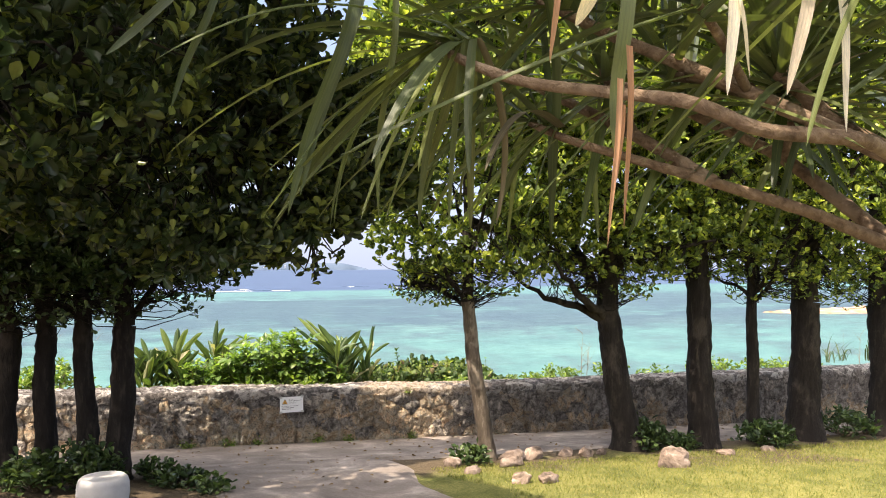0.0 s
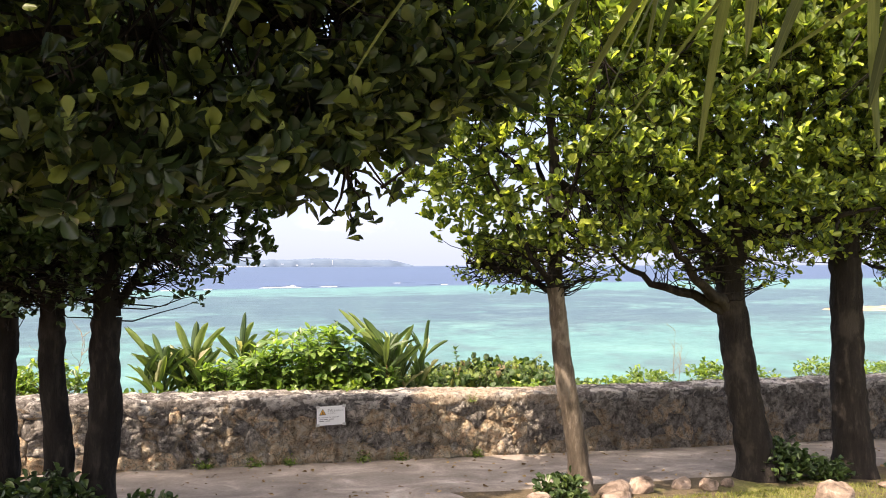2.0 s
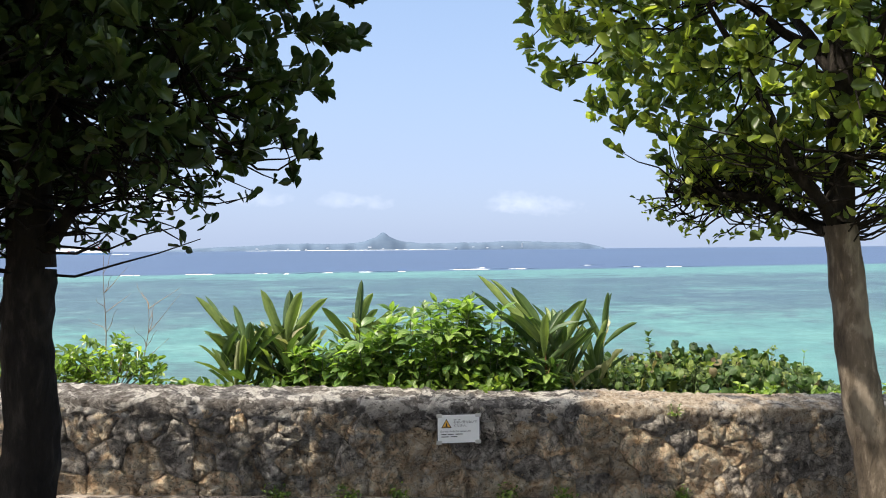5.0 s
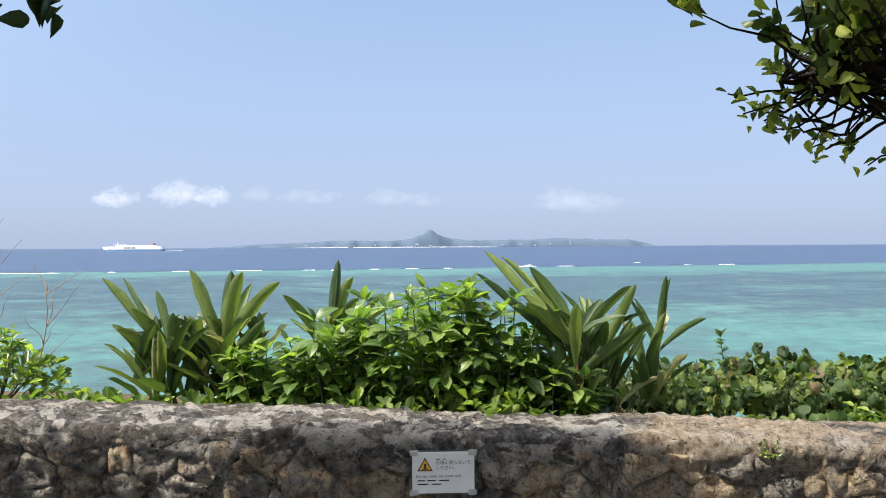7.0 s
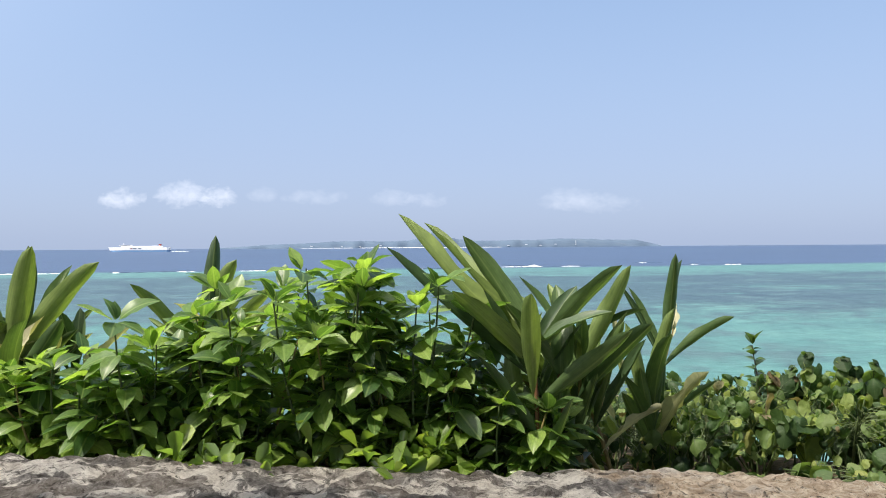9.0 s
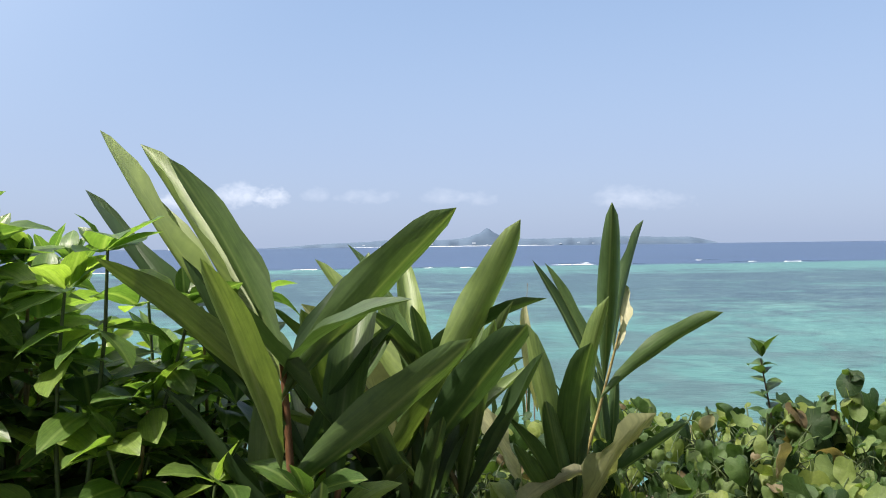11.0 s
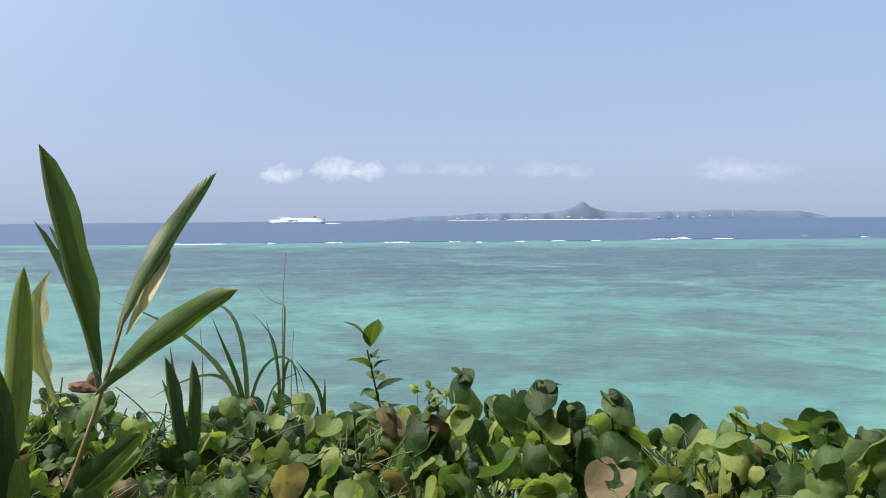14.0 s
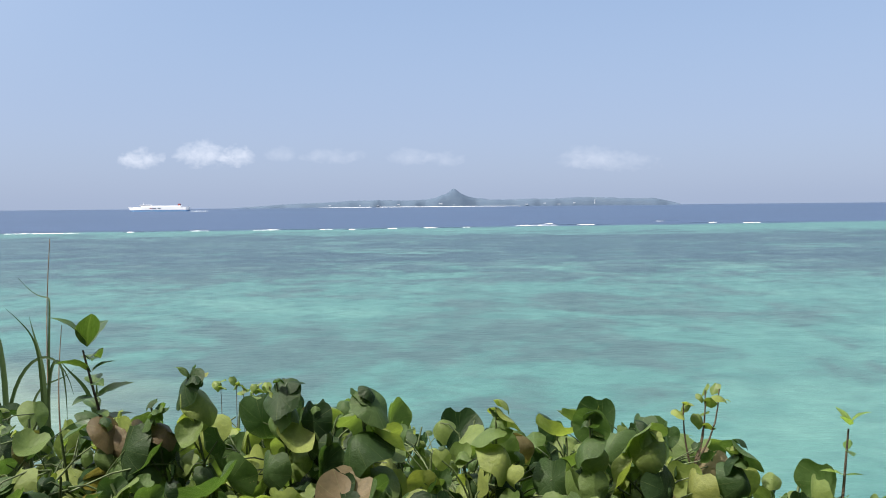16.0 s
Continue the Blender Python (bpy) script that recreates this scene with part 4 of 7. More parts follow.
def tree(at, base_r, fork, crown, leaves, label, seed, leaf=(0.076, 0.042), mat=None, forks=6, squash=1.0, group="trees along the path", bark_mat=None, low_limbs=(), lobes=(), shoots=(), bare=True, full=False):
    """at: foot; fork: the point where the trunk parts; crown: (x, y, underside, top, radius)."""
    rng = np.random.default_rng(seed)
    np.random.seed(seed)
    gz = ground_z(at[0], at[1])
    foot = np.array((at[0], at[1], gz - 0.05))
    t = thing("tree", (at[0], at[1], gz), label, "tree", group)
    inv = -np.array((at[0], at[1], gz))
    fk = np.array(fork)
    trunk = Tubes()
    n = 26
    u = np.linspace(0, 1, n)[:, None]
    pts = foot + (fk - foot) * u + np.stack([np.sin(u[:, 0] * 6 + seed) * 0.020, np.cos(u[:, 0] * 5 + seed) * 0.020, 0 * u[:, 0]], -1) * np.sin(u * np.pi)
    rad = base_r * (1 + 0.55 * np.exp(-u[:, 0] * 11) - 0.18 * u[:, 0]) * (1 + 0.022 * np.sin(u[:, 0] * 9 + seed * 2) + 0.016 * np.sin(u[:, 0] * 23 + seed))
    trunk.add(pts + inv, rad, 16, 0.09)
    cx, cy, z0, z1, big = crown
    # the leader goes on into the crown
    lead = np.array((cx, cy, z1 - 0.6))
    uu = np.linspace(0, 1, 8)[:, None]
    leader = Tubes()
    leader.add(fk + inv + (lead - fk) * uu + 0.10 * np.sin(uu * 6 + np.array((seed, seed + 1.5, 0))) * uu * np.array((1, 1, 0)), base_r * (0.80 - 0.72 * uu[:, 0]), 10, 0.06)
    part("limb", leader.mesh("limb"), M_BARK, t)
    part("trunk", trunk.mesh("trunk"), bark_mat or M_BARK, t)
    # limbs
    ends = []
    for k in range(forks):
        a = 2 * math.pi * (k + rng.uniform(0, 0.6)) / forks
        reach = big * rng.uniform(0.55, 0.85)
        h = rng.uniform(0.08, 0.55)
        tip = np.array((cx + math.cos(a) * reach, cy + math.sin(a) * reach * squash, z0 + (z1 - z0) * h + 0.15))
        start = fk + (lead - fk) * rng.uniform(0.0, 0.35) - np.array((0, 0, 0.06))
        w = np.linspace(0, 1, 8)[:, None]
        sag = np.array((0, 0, 1.0)) * (np.sin(w * np.pi) * rng.uniform(-0.10, 0.06))
        line = start + (tip - start) * w + sag + rng.normal(0, 0.018, (8, 3)) * (w > 0) * (w < 1)
        limb = Tubes()
        limb.add(line + inv, base_r * rng.uniform(0.30, 0.46) * (1 - 0.75 * w[:, 0]), 8, 0.08)
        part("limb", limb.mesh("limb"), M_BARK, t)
        ends.append(line)
    for pts in low_limbs:
        pts = np.array(pts, float)
        w = np.linspace(0, len(pts) - 1, 12)
        line = np.stack([np.interp(w, range(len(pts)), pts[:, c]) for c in range(3)], -1)
        limb = Tubes()
        limb.add(line + rng.normal(0, 0.012, line.shape) * (w > 0)[:, None] + inv, base_r * (0.36 - 0.026 * w / (len(pts) - 1) * 12), 8, 0.08)
        part("limb", limb.mesh("limb"), M_BARK, t)
        ends.append(line)
    # twig tips: mostly near the crown's surface
    m = max(40, leaves // 12)
    h = rng.uniform(0, 1, m) ** 0.8
    a = rng.uniform(0, 2 * np.pi, m)
    lump = np.array([noise.noise((math.cos(q) * 1.6 + seed, math.sin(q) * 1.6, w * 3.0)) for q, w in zip(a, h)])
    rr = np.array([crown_radius(w, big, full) for w in h]) * (1 + (0.10 if full else 0.18) * lump) * np.sqrt(rng.uniform(0.25 if full else 0.10, 1.0, m))
    tips = np.stack([cx + np.cos(a) * rr, cy + np.sin(a) * rr * squash, z0 + (z1 - z0) * h + 0.12 * lump], -1)
    sparse = []
    # bare shoots that hang out below the crown
    for pts in shoots:
        pts = np.array(pts, float)
        w = np.linspace(0, len(pts) - 1, 10)
        line = np.stack([np.interp(w, range(len(pts)), pts[:, c]) for c in range(3)], -1) + rng.normal(0, 0.006, (10, 3))
        shoot = Tubes()
        shoot.add(line + inv, 0.0065 - 0.00045 * np.arange(10), 5)
        part("shoot", shoot.mesh("shoot"), M_BARK, t)
        sparse.append(line[[5, 7, 8, 9]])
    ends = np.concatenate(ends + [fk + (lead - fk) * uu])
    for lx, ly, lz, lr, ln in lobes:
        tips = np.concatenate([tips, np.array((lx, ly, lz)) + unit(rng.normal(0, 1, (ln, 3))) * rng.uniform(0, 1, (ln, 1)) ** 0.4 * np.array((lr, lr, lr * 0.55))])
    tips = np.concatenate([tips] + sparse)
    m = len(tips)
    low = ground_z(cx, cy) + 1.2
    tips[:, 2] = np.maximum(tips[:, 2], low)
    # twigs run back to the nearest limb
    twigs = Tubes()
    pick = np.concatenate([np.nonzero(tips[:, 2] < z0 + 0.45)[0][:260 * bare], rng.permutation(m)[:640]])
    for i in pick:
        d = ends - tips[i]
        d[:, 2] *= 1.2
        reach = (d * d).sum(1)
        near = ends[rng.choice(np.argsort(reach)[:6])]
        if (near - tips[i]) @ (near - tips[i]) > 0.55:
            near = tips[i] + (near - tips[i]) * 0.35
        w = np.linspace(0, 1, 5)[:, None]
        mid_sag = np.sin(w * np.pi) * np.array((0, 0, rng.uniform(-0.08, 0.05)))
        twigs.add(near + inv + (tips[i] - near) * w + mid_sag + rng.normal(0, 0.012, (5, 3)) * (w > 0) * (w < 1), 0.0065 - 0.0045 * w[:, 0], 4)
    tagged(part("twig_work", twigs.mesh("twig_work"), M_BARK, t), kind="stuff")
    # a whorl of leaves round each tip
    per = rng.integers(8, 14, m)
    under = (tips[:, 2] < z0 + 0.30) & bare
    per[under] = rng.integers(1, 6, under.sum())
    airy = (tips[:, 2] < z0 + 0.75) & ~under & bool(bare) & (not full)
    per[airy] = rng.integers(4, 10, airy.sum())
    if sparse:
        per[-4 * len(sparse):] = 3
    base = np.repeat(tips, per, 0)
    core = np.array((cx, cy, z0 + (z1 - z0) * 0.35))
    n = len(base)
    shoot_way = unit(unit(tips - core) * 0.55 + np.array((0, 0, 0.55)) + rng.normal(0, 0.32, (m, 3)))
    axis_ = np.repeat(shoot_way, per, 0)
    around = unit(np.cross(axis_, rng.normal(0, 1, (n, 3))))
    open_ = rng.uniform(0.30, 1.05, (n, 1))
    way = unit(axis_ * np.cos(open_) + around * np.sin(open_) + np.array((0, 0, 0.12)))
    base = base - axis_ * rng.uniform(0, 0.07, (n, 1)) + rng.normal(0, 0.008, (n, 3))
    facing = axis_ + rng.normal(0, 0.30, (n, 3))
    # leaves high in the crown are enlarged, out of view, to thicken its shade
    size = rng.uniform(0.75, 1.25, n) * np.where(np.repeat(under, per), 0.75, 1.0) * np.where(base[:, 2] > z0 + 1.9, 1.35, 1.0)
    if sparse:
        size[-12 * len(sparse):] *= 0.72
    me = leaf_cloud("crown", base + inv, way, leaf[0] * size, leaf[1] * size * rng.uniform(0.85, 1.15, n), up=facing)
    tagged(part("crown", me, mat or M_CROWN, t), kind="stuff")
    return t


# crown tops above the view are made tall to shade wall and path
TREE_A = "slim tree with a pale leaning trunk and glossy round crown"
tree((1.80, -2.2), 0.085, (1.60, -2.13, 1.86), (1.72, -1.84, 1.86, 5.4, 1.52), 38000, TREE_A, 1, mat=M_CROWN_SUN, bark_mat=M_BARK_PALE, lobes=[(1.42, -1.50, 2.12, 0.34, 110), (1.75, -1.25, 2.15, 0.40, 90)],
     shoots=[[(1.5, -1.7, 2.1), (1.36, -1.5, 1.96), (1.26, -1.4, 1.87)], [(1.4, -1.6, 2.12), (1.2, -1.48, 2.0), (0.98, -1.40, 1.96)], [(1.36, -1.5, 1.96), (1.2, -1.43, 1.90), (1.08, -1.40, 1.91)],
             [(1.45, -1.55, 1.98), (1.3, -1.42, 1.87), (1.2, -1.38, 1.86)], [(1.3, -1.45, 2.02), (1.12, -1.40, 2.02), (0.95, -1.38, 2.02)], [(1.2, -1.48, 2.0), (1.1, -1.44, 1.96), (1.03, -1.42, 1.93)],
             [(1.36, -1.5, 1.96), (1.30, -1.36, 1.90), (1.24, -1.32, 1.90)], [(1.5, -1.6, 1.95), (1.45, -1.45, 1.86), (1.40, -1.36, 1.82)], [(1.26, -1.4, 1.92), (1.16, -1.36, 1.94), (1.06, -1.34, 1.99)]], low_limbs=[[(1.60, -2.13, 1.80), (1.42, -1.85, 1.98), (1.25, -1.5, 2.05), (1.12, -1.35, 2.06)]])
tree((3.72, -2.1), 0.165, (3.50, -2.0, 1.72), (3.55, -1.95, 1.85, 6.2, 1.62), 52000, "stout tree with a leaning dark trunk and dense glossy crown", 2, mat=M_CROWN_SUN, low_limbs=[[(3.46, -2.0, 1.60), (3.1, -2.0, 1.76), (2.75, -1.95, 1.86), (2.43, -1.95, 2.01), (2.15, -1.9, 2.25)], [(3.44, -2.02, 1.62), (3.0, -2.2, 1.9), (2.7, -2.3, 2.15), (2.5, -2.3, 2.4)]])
tree((4.76, -2.2), 0.165, (4.74, -2.15, 2.1), (4.75, -1.95, 2.10, 6.2, 1.6), 40000, "straight tree with a shade-darkened trunk and dense glossy crown", 3, mat=M_CROWN_SUN)
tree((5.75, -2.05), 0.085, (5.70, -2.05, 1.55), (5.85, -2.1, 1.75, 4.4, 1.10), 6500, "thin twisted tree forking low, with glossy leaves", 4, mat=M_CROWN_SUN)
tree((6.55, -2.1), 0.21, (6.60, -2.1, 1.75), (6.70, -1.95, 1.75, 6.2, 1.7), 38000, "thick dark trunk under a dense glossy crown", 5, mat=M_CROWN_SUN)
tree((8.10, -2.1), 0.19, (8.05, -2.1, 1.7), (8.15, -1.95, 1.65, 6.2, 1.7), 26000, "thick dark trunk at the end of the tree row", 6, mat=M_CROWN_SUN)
# the dark group on the other side of the path
# the first two tops are raised above the view to shade the wall
for k, (x, y, r, fx, c) in enumerate([(-1.88, -2.1, 0.115, -1.82, (-1.83, -2.1, 1.80, 5.8, 1.44)), (-2.12, -2.05, 0.095, -2.16, (-2.35, -2.1, 1.72, 5.6, 1.35)),
                                      (-2.47, -1.95, 0.10, -2.46, (-2.85, -2.0, 1.70, 4.3, 1.45)), (-2.80, -2.0, 0.115, -2.74, (-3.4, -2.0, 1.70, 4.3, 1.5))]):
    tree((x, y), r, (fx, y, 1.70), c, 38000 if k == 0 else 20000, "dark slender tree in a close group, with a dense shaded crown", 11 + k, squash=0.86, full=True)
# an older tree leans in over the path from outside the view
# its tall top and two high lobes are unseen, added to cast shade
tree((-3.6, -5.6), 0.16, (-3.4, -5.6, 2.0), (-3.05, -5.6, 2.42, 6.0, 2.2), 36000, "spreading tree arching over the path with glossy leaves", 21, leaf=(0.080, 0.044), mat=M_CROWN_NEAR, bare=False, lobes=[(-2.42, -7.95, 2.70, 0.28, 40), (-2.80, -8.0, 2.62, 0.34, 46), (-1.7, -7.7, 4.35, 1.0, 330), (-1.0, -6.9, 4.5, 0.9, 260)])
# its top is out of view, raised to shade the path
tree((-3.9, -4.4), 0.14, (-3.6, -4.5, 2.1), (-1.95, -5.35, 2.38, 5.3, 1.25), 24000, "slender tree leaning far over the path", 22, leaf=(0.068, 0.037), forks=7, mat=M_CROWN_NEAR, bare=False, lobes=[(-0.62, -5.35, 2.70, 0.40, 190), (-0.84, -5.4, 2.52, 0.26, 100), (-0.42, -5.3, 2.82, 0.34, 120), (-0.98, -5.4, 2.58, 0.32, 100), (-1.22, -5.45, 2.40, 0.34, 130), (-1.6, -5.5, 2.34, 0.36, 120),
            (-0.92, -5.4, 3.05, 0.36, 170), (-0.72, -5.4, 3.20, 0.36, 150), (-1.10, -5.4, 3.30, 0.40, 120)], low_limbs=[[(-2.94, -4.84, 3.14), (-2.0, -5.2, 3.0), (-1.3, -5.38, 2.95), (-0.7, -5.4, 2.98)]],
     shoots=[[(-1.2, -5.35, 2.45), (-0.95, -5.4, 2.40), (-0.775, -5.4, 2.31), (-0.74, -5.4, 2.27)], [(-0.95, -5.4, 2.40), (-0.84, -5.4, 2.30), (-0.815, -5.4, 2.20)], [(-0.84, -5.4, 2.30), (-0.90, -5.41, 2.22), (-0.88, -5.41, 2.165)],
             [(-0.775, -5.4, 2.31), (-0.70, -5.4, 2.36), (-0.62, -5.4, 2.46)], [(-0.95, -5.4, 2.40), (-0.90, -5.42, 2.33), (-0.86, -5.42, 2.27)], [(-1.1, -5.4, 2.40), (-1.02, -5.45, 2.27), (-0.95, -5.48, 2.22)]])


# ---- plants behind the wall ----
def lance(u):
    return 0.5 * math.sin(math.pi * min(1, u ** 1.02)) ** 0.5 * min(1, 0.55 + 1.2 * u) + 0.008


def oval(u):
    return 0.5 * math.sin(math.pi * min(1, u ** 0.9)) ** 0.85 + 0.01


GINGER = [channel_mesh("ginger_leaf", lance, lambda u, b=b: b * 4 * u * (u - 1), c, 14, tw, wavy=0.10) for b, c, tw in [(-0.02, 1.45, 0.0), (-0.05, 1.25, 0.3), (0.02, 1.60, -0.3), (-0.09, 1.15, 0.2)]]
GINGER_OLD = [channel_mesh("ginger_leaf", lance, lambda u, b=b: b * 4 * u * (u - 1), c, 12, tw, wavy=0.4) for b, c, tw in [(-0.05, 1.3, 0.6), (-0.12, 0.9, -0.6)]]
BROAD = [blade_mesh("broad_leaf", oval, lambda u, b=b: b * 4 * u * (u - 1), 0.12, 7, tw, 0.04, 0.4) for b, tw in [(-0.06, 0.0), (-0.12, 0.1), (-0.02, -0.1)]]
for me in GINGER:
    me.materials.append(M_GINGER)
for me in GINGER_OLD:
    me.materials.append(M_GINGER_OLD)
for me in BROAD:
    me.materials.append(M_BROAD)
SHOOT = [blade_mesh("shoot_leaf", oval, lambda u, b=b: b * 4 * u * (u - 1), 0.12, 7, 0.0, 0.04, 0.4) for b in (-0.06, -0.12)]
for me in SHOOT:
    me.materials.append(M_SHOOT)


def ginger(foot, top, tips, label, seed, filler=9, spread=0.12, broad=1.5, stem_mat=None, dry=()):
    """A clump: one cane with long blades; tips: (x, y, z, share of the cane's height, width); dry: tip, base, width."""
    rng = random.Random(seed)
    foot = (foot[0], foot[1], ground_z(foot[0], foot[1]) - 0.03)
    t = thing("ginger_plant", foot, label, "plant", "ginger clumps behind the wall")
    f, p = Vector(foot), Vector(top)
    canes = [(f, p)] + [(f + Vector((rng.uniform(-spread, spread), rng.uniform(-0.05, 0.12), 0)), p + Vector((rng.uniform(-spread, spread) * 1.5, rng.uniform(-0.05, 0.2), rng.uniform(-0.22, 0.0)))) for _ in range(0 if spread < 0.1 else 2 if spread < 0.15 else 4)]
    for a, b in canes:
        w = np.linspace(0, 1, 7)[:, None]
        line = np.array(a) + (np.array(b) - np.array(a)) * w - np.array(foot) + np.sin(w * 3) * 0.015
        c = Tubes()
        c.add(line, (0.011 if spread > 0.1 else 0.008) - 0.005 * w[:, 0], 7)
        part("cane", c.mesh("cane"), stem_mat or M_STEM, t)
    for k, (x, y, z, h, wd) in enumerate(tips):
        base = f + (p - f) * h
        me = GINGER[(k + seed) % 2] if k % 3 else GINGER[2]
        out = Vector((x, y, z)) - base
        face = Vector((-out.x, -out.y + (0.5 if out.y < 0.25 else 0.1), 0.3))
        place_leaf("leaf", me, leaf_pose(base, (x, y, z), wd * broad, face, rng.uniform(-0.25, 0.25)), t)
    for k, (tip, base, wd) in enumerate(dry):
        place_leaf("leaf", GINGER_OLD[k % 2], leaf_pose(base, tip, wd, (0.2, -1, 0.3), rng.uniform(-0.6, 0.6)), t, "dry straw-coloured blade")
    for k in range(int(filler * 1.3)):
        a, b = canes[k % len(canes)]
        h = rng.uniform(0.20, 1.0)
        base = a + (b - a) * h
        ang = rng.uniform(0, 2 * math.pi)
        up = rng.uniform(0.45, 2.2)
        d = Vector((math.cos(ang), math.sin(ang) * 0.8, up)).normalized() * rng.uniform(0.32, 0.55)
        if (base + d).z > p.z + 0.20:
            d = d * max(0.5, (p.z + 0.20 - base.z) / d.z)
        old = rng.random() < 0.16
        me = rng.choice(GINGER_OLD) if old else rng.choice(GINGER)
        place_leaf("leaf", me, leaf_pose(base, base + d, rng.uniform(0.066, 0.100) * (0.6 if old else 1.0), (-d.x, -d.y, 0.4), rng.uniform(-0.5, 0.5)), t, "dry straw-coloured blade" if old else "")
    return t


GL = "upright ginger clump with long folded green blades"
ginger((0.92, 0.62, 0.50), (0.92, 0.65, 1.06), [(0.44, 0.97, 1.54, 0.9, 0.055), (0.54, 0.95, 1.505, 0.95, 0.065), (0.68, 0.75, 1.45, 1.0, 0.078), (0.39, 1.0, 1.41, 0.8, 0.05), (0.63, 0.55, 1.26, 0.85, 0.078),
        (1.24, 0.64, 1.34, 0.9, 0.085), (1.264, 0.60, 1.112, 0.62, 0.085)], GL, 1, 10, stem_mat=M_STEM_RED)
ginger((1.12, 0.95, 0.48), (1.16, 1.0, 0.95), [(1.38, 1.03, 1.33, 0.9, 0.085), (0.95, 1.24, 1.28, 0.9, 0.075), (0.874, 1.2, 1.242, 0.8, 0.07), (1.088, 1.3, 1.245, 0.95, 0.06), (1.367, 0.7, 1.125, 0.7, 0.085), (1.05, 1.1, 1.15, 0.6, 0.08)], GL, 2, 26, 0.2)
ginger((1.44, 1.27), (1.665, 1.37, 1.03), [(1.615, 1.18, 1.374, 0.80, 0.066), (1.782, 1.58, 1.341, 0.93, 0.052), (1.935, 1.34, 1.086, 0.74, 0.056), (1.80, 1.20, 0.826, 0.36, 0.066), (1.436, 1.4, 1.23, 0.76, 0.036), (1.471, 1.4, 1.22, 0.80, 0.032),
        (1.74, 1.30, 0.76, 0.30, 0.05)], GL, 3, 0, 0.03, broad=1.22, dry=[((1.70, 1.50, 1.16), (1.66, 1.38, 0.98), 0.035), ((1.422, 1.471, 1.114), (1.45, 1.45, 0.80), 0.045)])
ginger((1.50, 1.17), (1.53, 1.18, 0.86), [(1.401, 1.194, 1.078, 0.42, 0.066), (1.60, 1.15, 1.145, 0.62, 0.054), (1.537, 1.13, 0.985, 0.45, 0.050), (1.44, 1.12, 0.90, 0.40, 0.060), (1.36, 1.10, 0.80, 0.30, 0.060), (1.62, 1.10, 0.80, 0.40, 0.050)], GL, 8, 3, 0.05, broad=1.22,
       dry=[((1.222, 1.424, 0.878), (1.40, 1.36, 0.60), 0.070)])
ginger((-1.44, 1.1, 0.50), (-1.46, 1.1, 0.95), [(-1.858, 1.1, 1.387, 0.9, 0.07), (-1.647, 1.0, 1.213, 0.9, 0.08), (-1.735, 1.0, 1.091, 0.75, 0.085), (-1.842, 1.4, 1.377, 0.9, 0.07), (-1.571, 1.2, 1.305, 1.0, 0.06), (-1.403, 1.0, 1.182, 0.8, 0.07),
        (-1.547, 0.8, 0.824, 0.4, 0.08)], GL, 4, 36, 0.22)
ginger((-1.12, 1.1, 0.50), (-1.14, 1.1, 0.95), [(-1.336, 1.1, 1.437, 0.9, 0.08), (-1.108, 1.2, 1.425, 1.0, 0.08), (-0.995, 1.0, 1.422, 1.0, 0.075), (-1.016, 1.4, 1.339, 0.9, 0.06), (-0.797, 1.15, 1.356, 0.9, 0.075), (-1.40, 1.0, 1.16, 0.7, 0.08), (-0.86, 0.95, 1.14, 0.7, 0.07)], GL, 5, 38, 0.22)
ginger((-0.62, 1.8, 0.45), (-0.56, 1.85, 0.95), [(-0.513, 1.9, 1.474, 1.0, 0.075), (-0.409, 1.9, 1.35, 1.0, 0.08), (-0.875, 1.7, 1.239, 0.8, 0.075), (-0.204, 1.8, 1.217, 0.85, 0.08), (-0.093, 1.9, 1.177, 0.8, 0.07), (-0.364, 1.9, 1.20, 0.9, 0.08)], GL, 6, 40, 0.24)


def whorl_shrub(foot, reach, height, stems, seed):
    """A shrub with canes that end in whorls of broad, drooping, glossy leaves."""
    rng = random.Random(seed)
    t = thing("broadleaf_shrub", foot, "bushy shrub with whorls of bright glossy leaves", "shrub", "broad-leaved shrubs behind the wall")
    f = Vector(foot)
    for s in range(stems):
        a = rng.uniform(0, 2 * math.pi)
        r = reach * math.sqrt(rng.random())
        top = f + Vector((math.cos(a) * r, math.sin(a) * r * 0.8, height * rng.uniform(0.55, 1.0)))
        root = f + Vector((math.cos(a) * r * 0.35, math.sin(a) * r * 0.3, -0.03))
        w = np.linspace(0, 1, 6)[:, None]
        c = Tubes()
        c.add(np.array(root - f) + np.array(top - root) * w + np.sin(w * 4 + s) * 0.012, 0.007 - 0.004 * w[:, 0], 5)
        part("stem", c.mesh("stem"), M_STEM if s % 3 == 0 else M_STEM_GREEN, t)
        for h, n in ((1.0, rng.randint(6, 8)), (0.82, rng.randint(5, 7)), (0.62, rng.randint(4, 6)), (0.4, 4)):
            c0 = root + (top - root) * h
            spin = rng.uniform(0, 6.28)
            for k in range(n):
                b = spin + k * 6.283 / n + rng.uniform(-0.3, 0.3)
                up = rng.uniform(-0.45, 0.55) if h == 1.0 else rng.uniform(-0.8, 0.25)
                if h == 1.0 and k < 2:
                    up = rng.uniform(0.9, 1.8)
                L = rng.uniform(0.095, 0.165) * (0.75 if up > 0.8 else 1.0)
                d = Vector((math.cos(b), math.sin(b), up)).normalized() * L
                place_leaf("leaf", rng.choice(BROAD), leaf_pose(c0 + d * 0.08, c0 + d, L * rng.uniform(0.40, 0.54), (0, 0, 1), rng.uniform(-0.5, 0.5)), t)
    return t


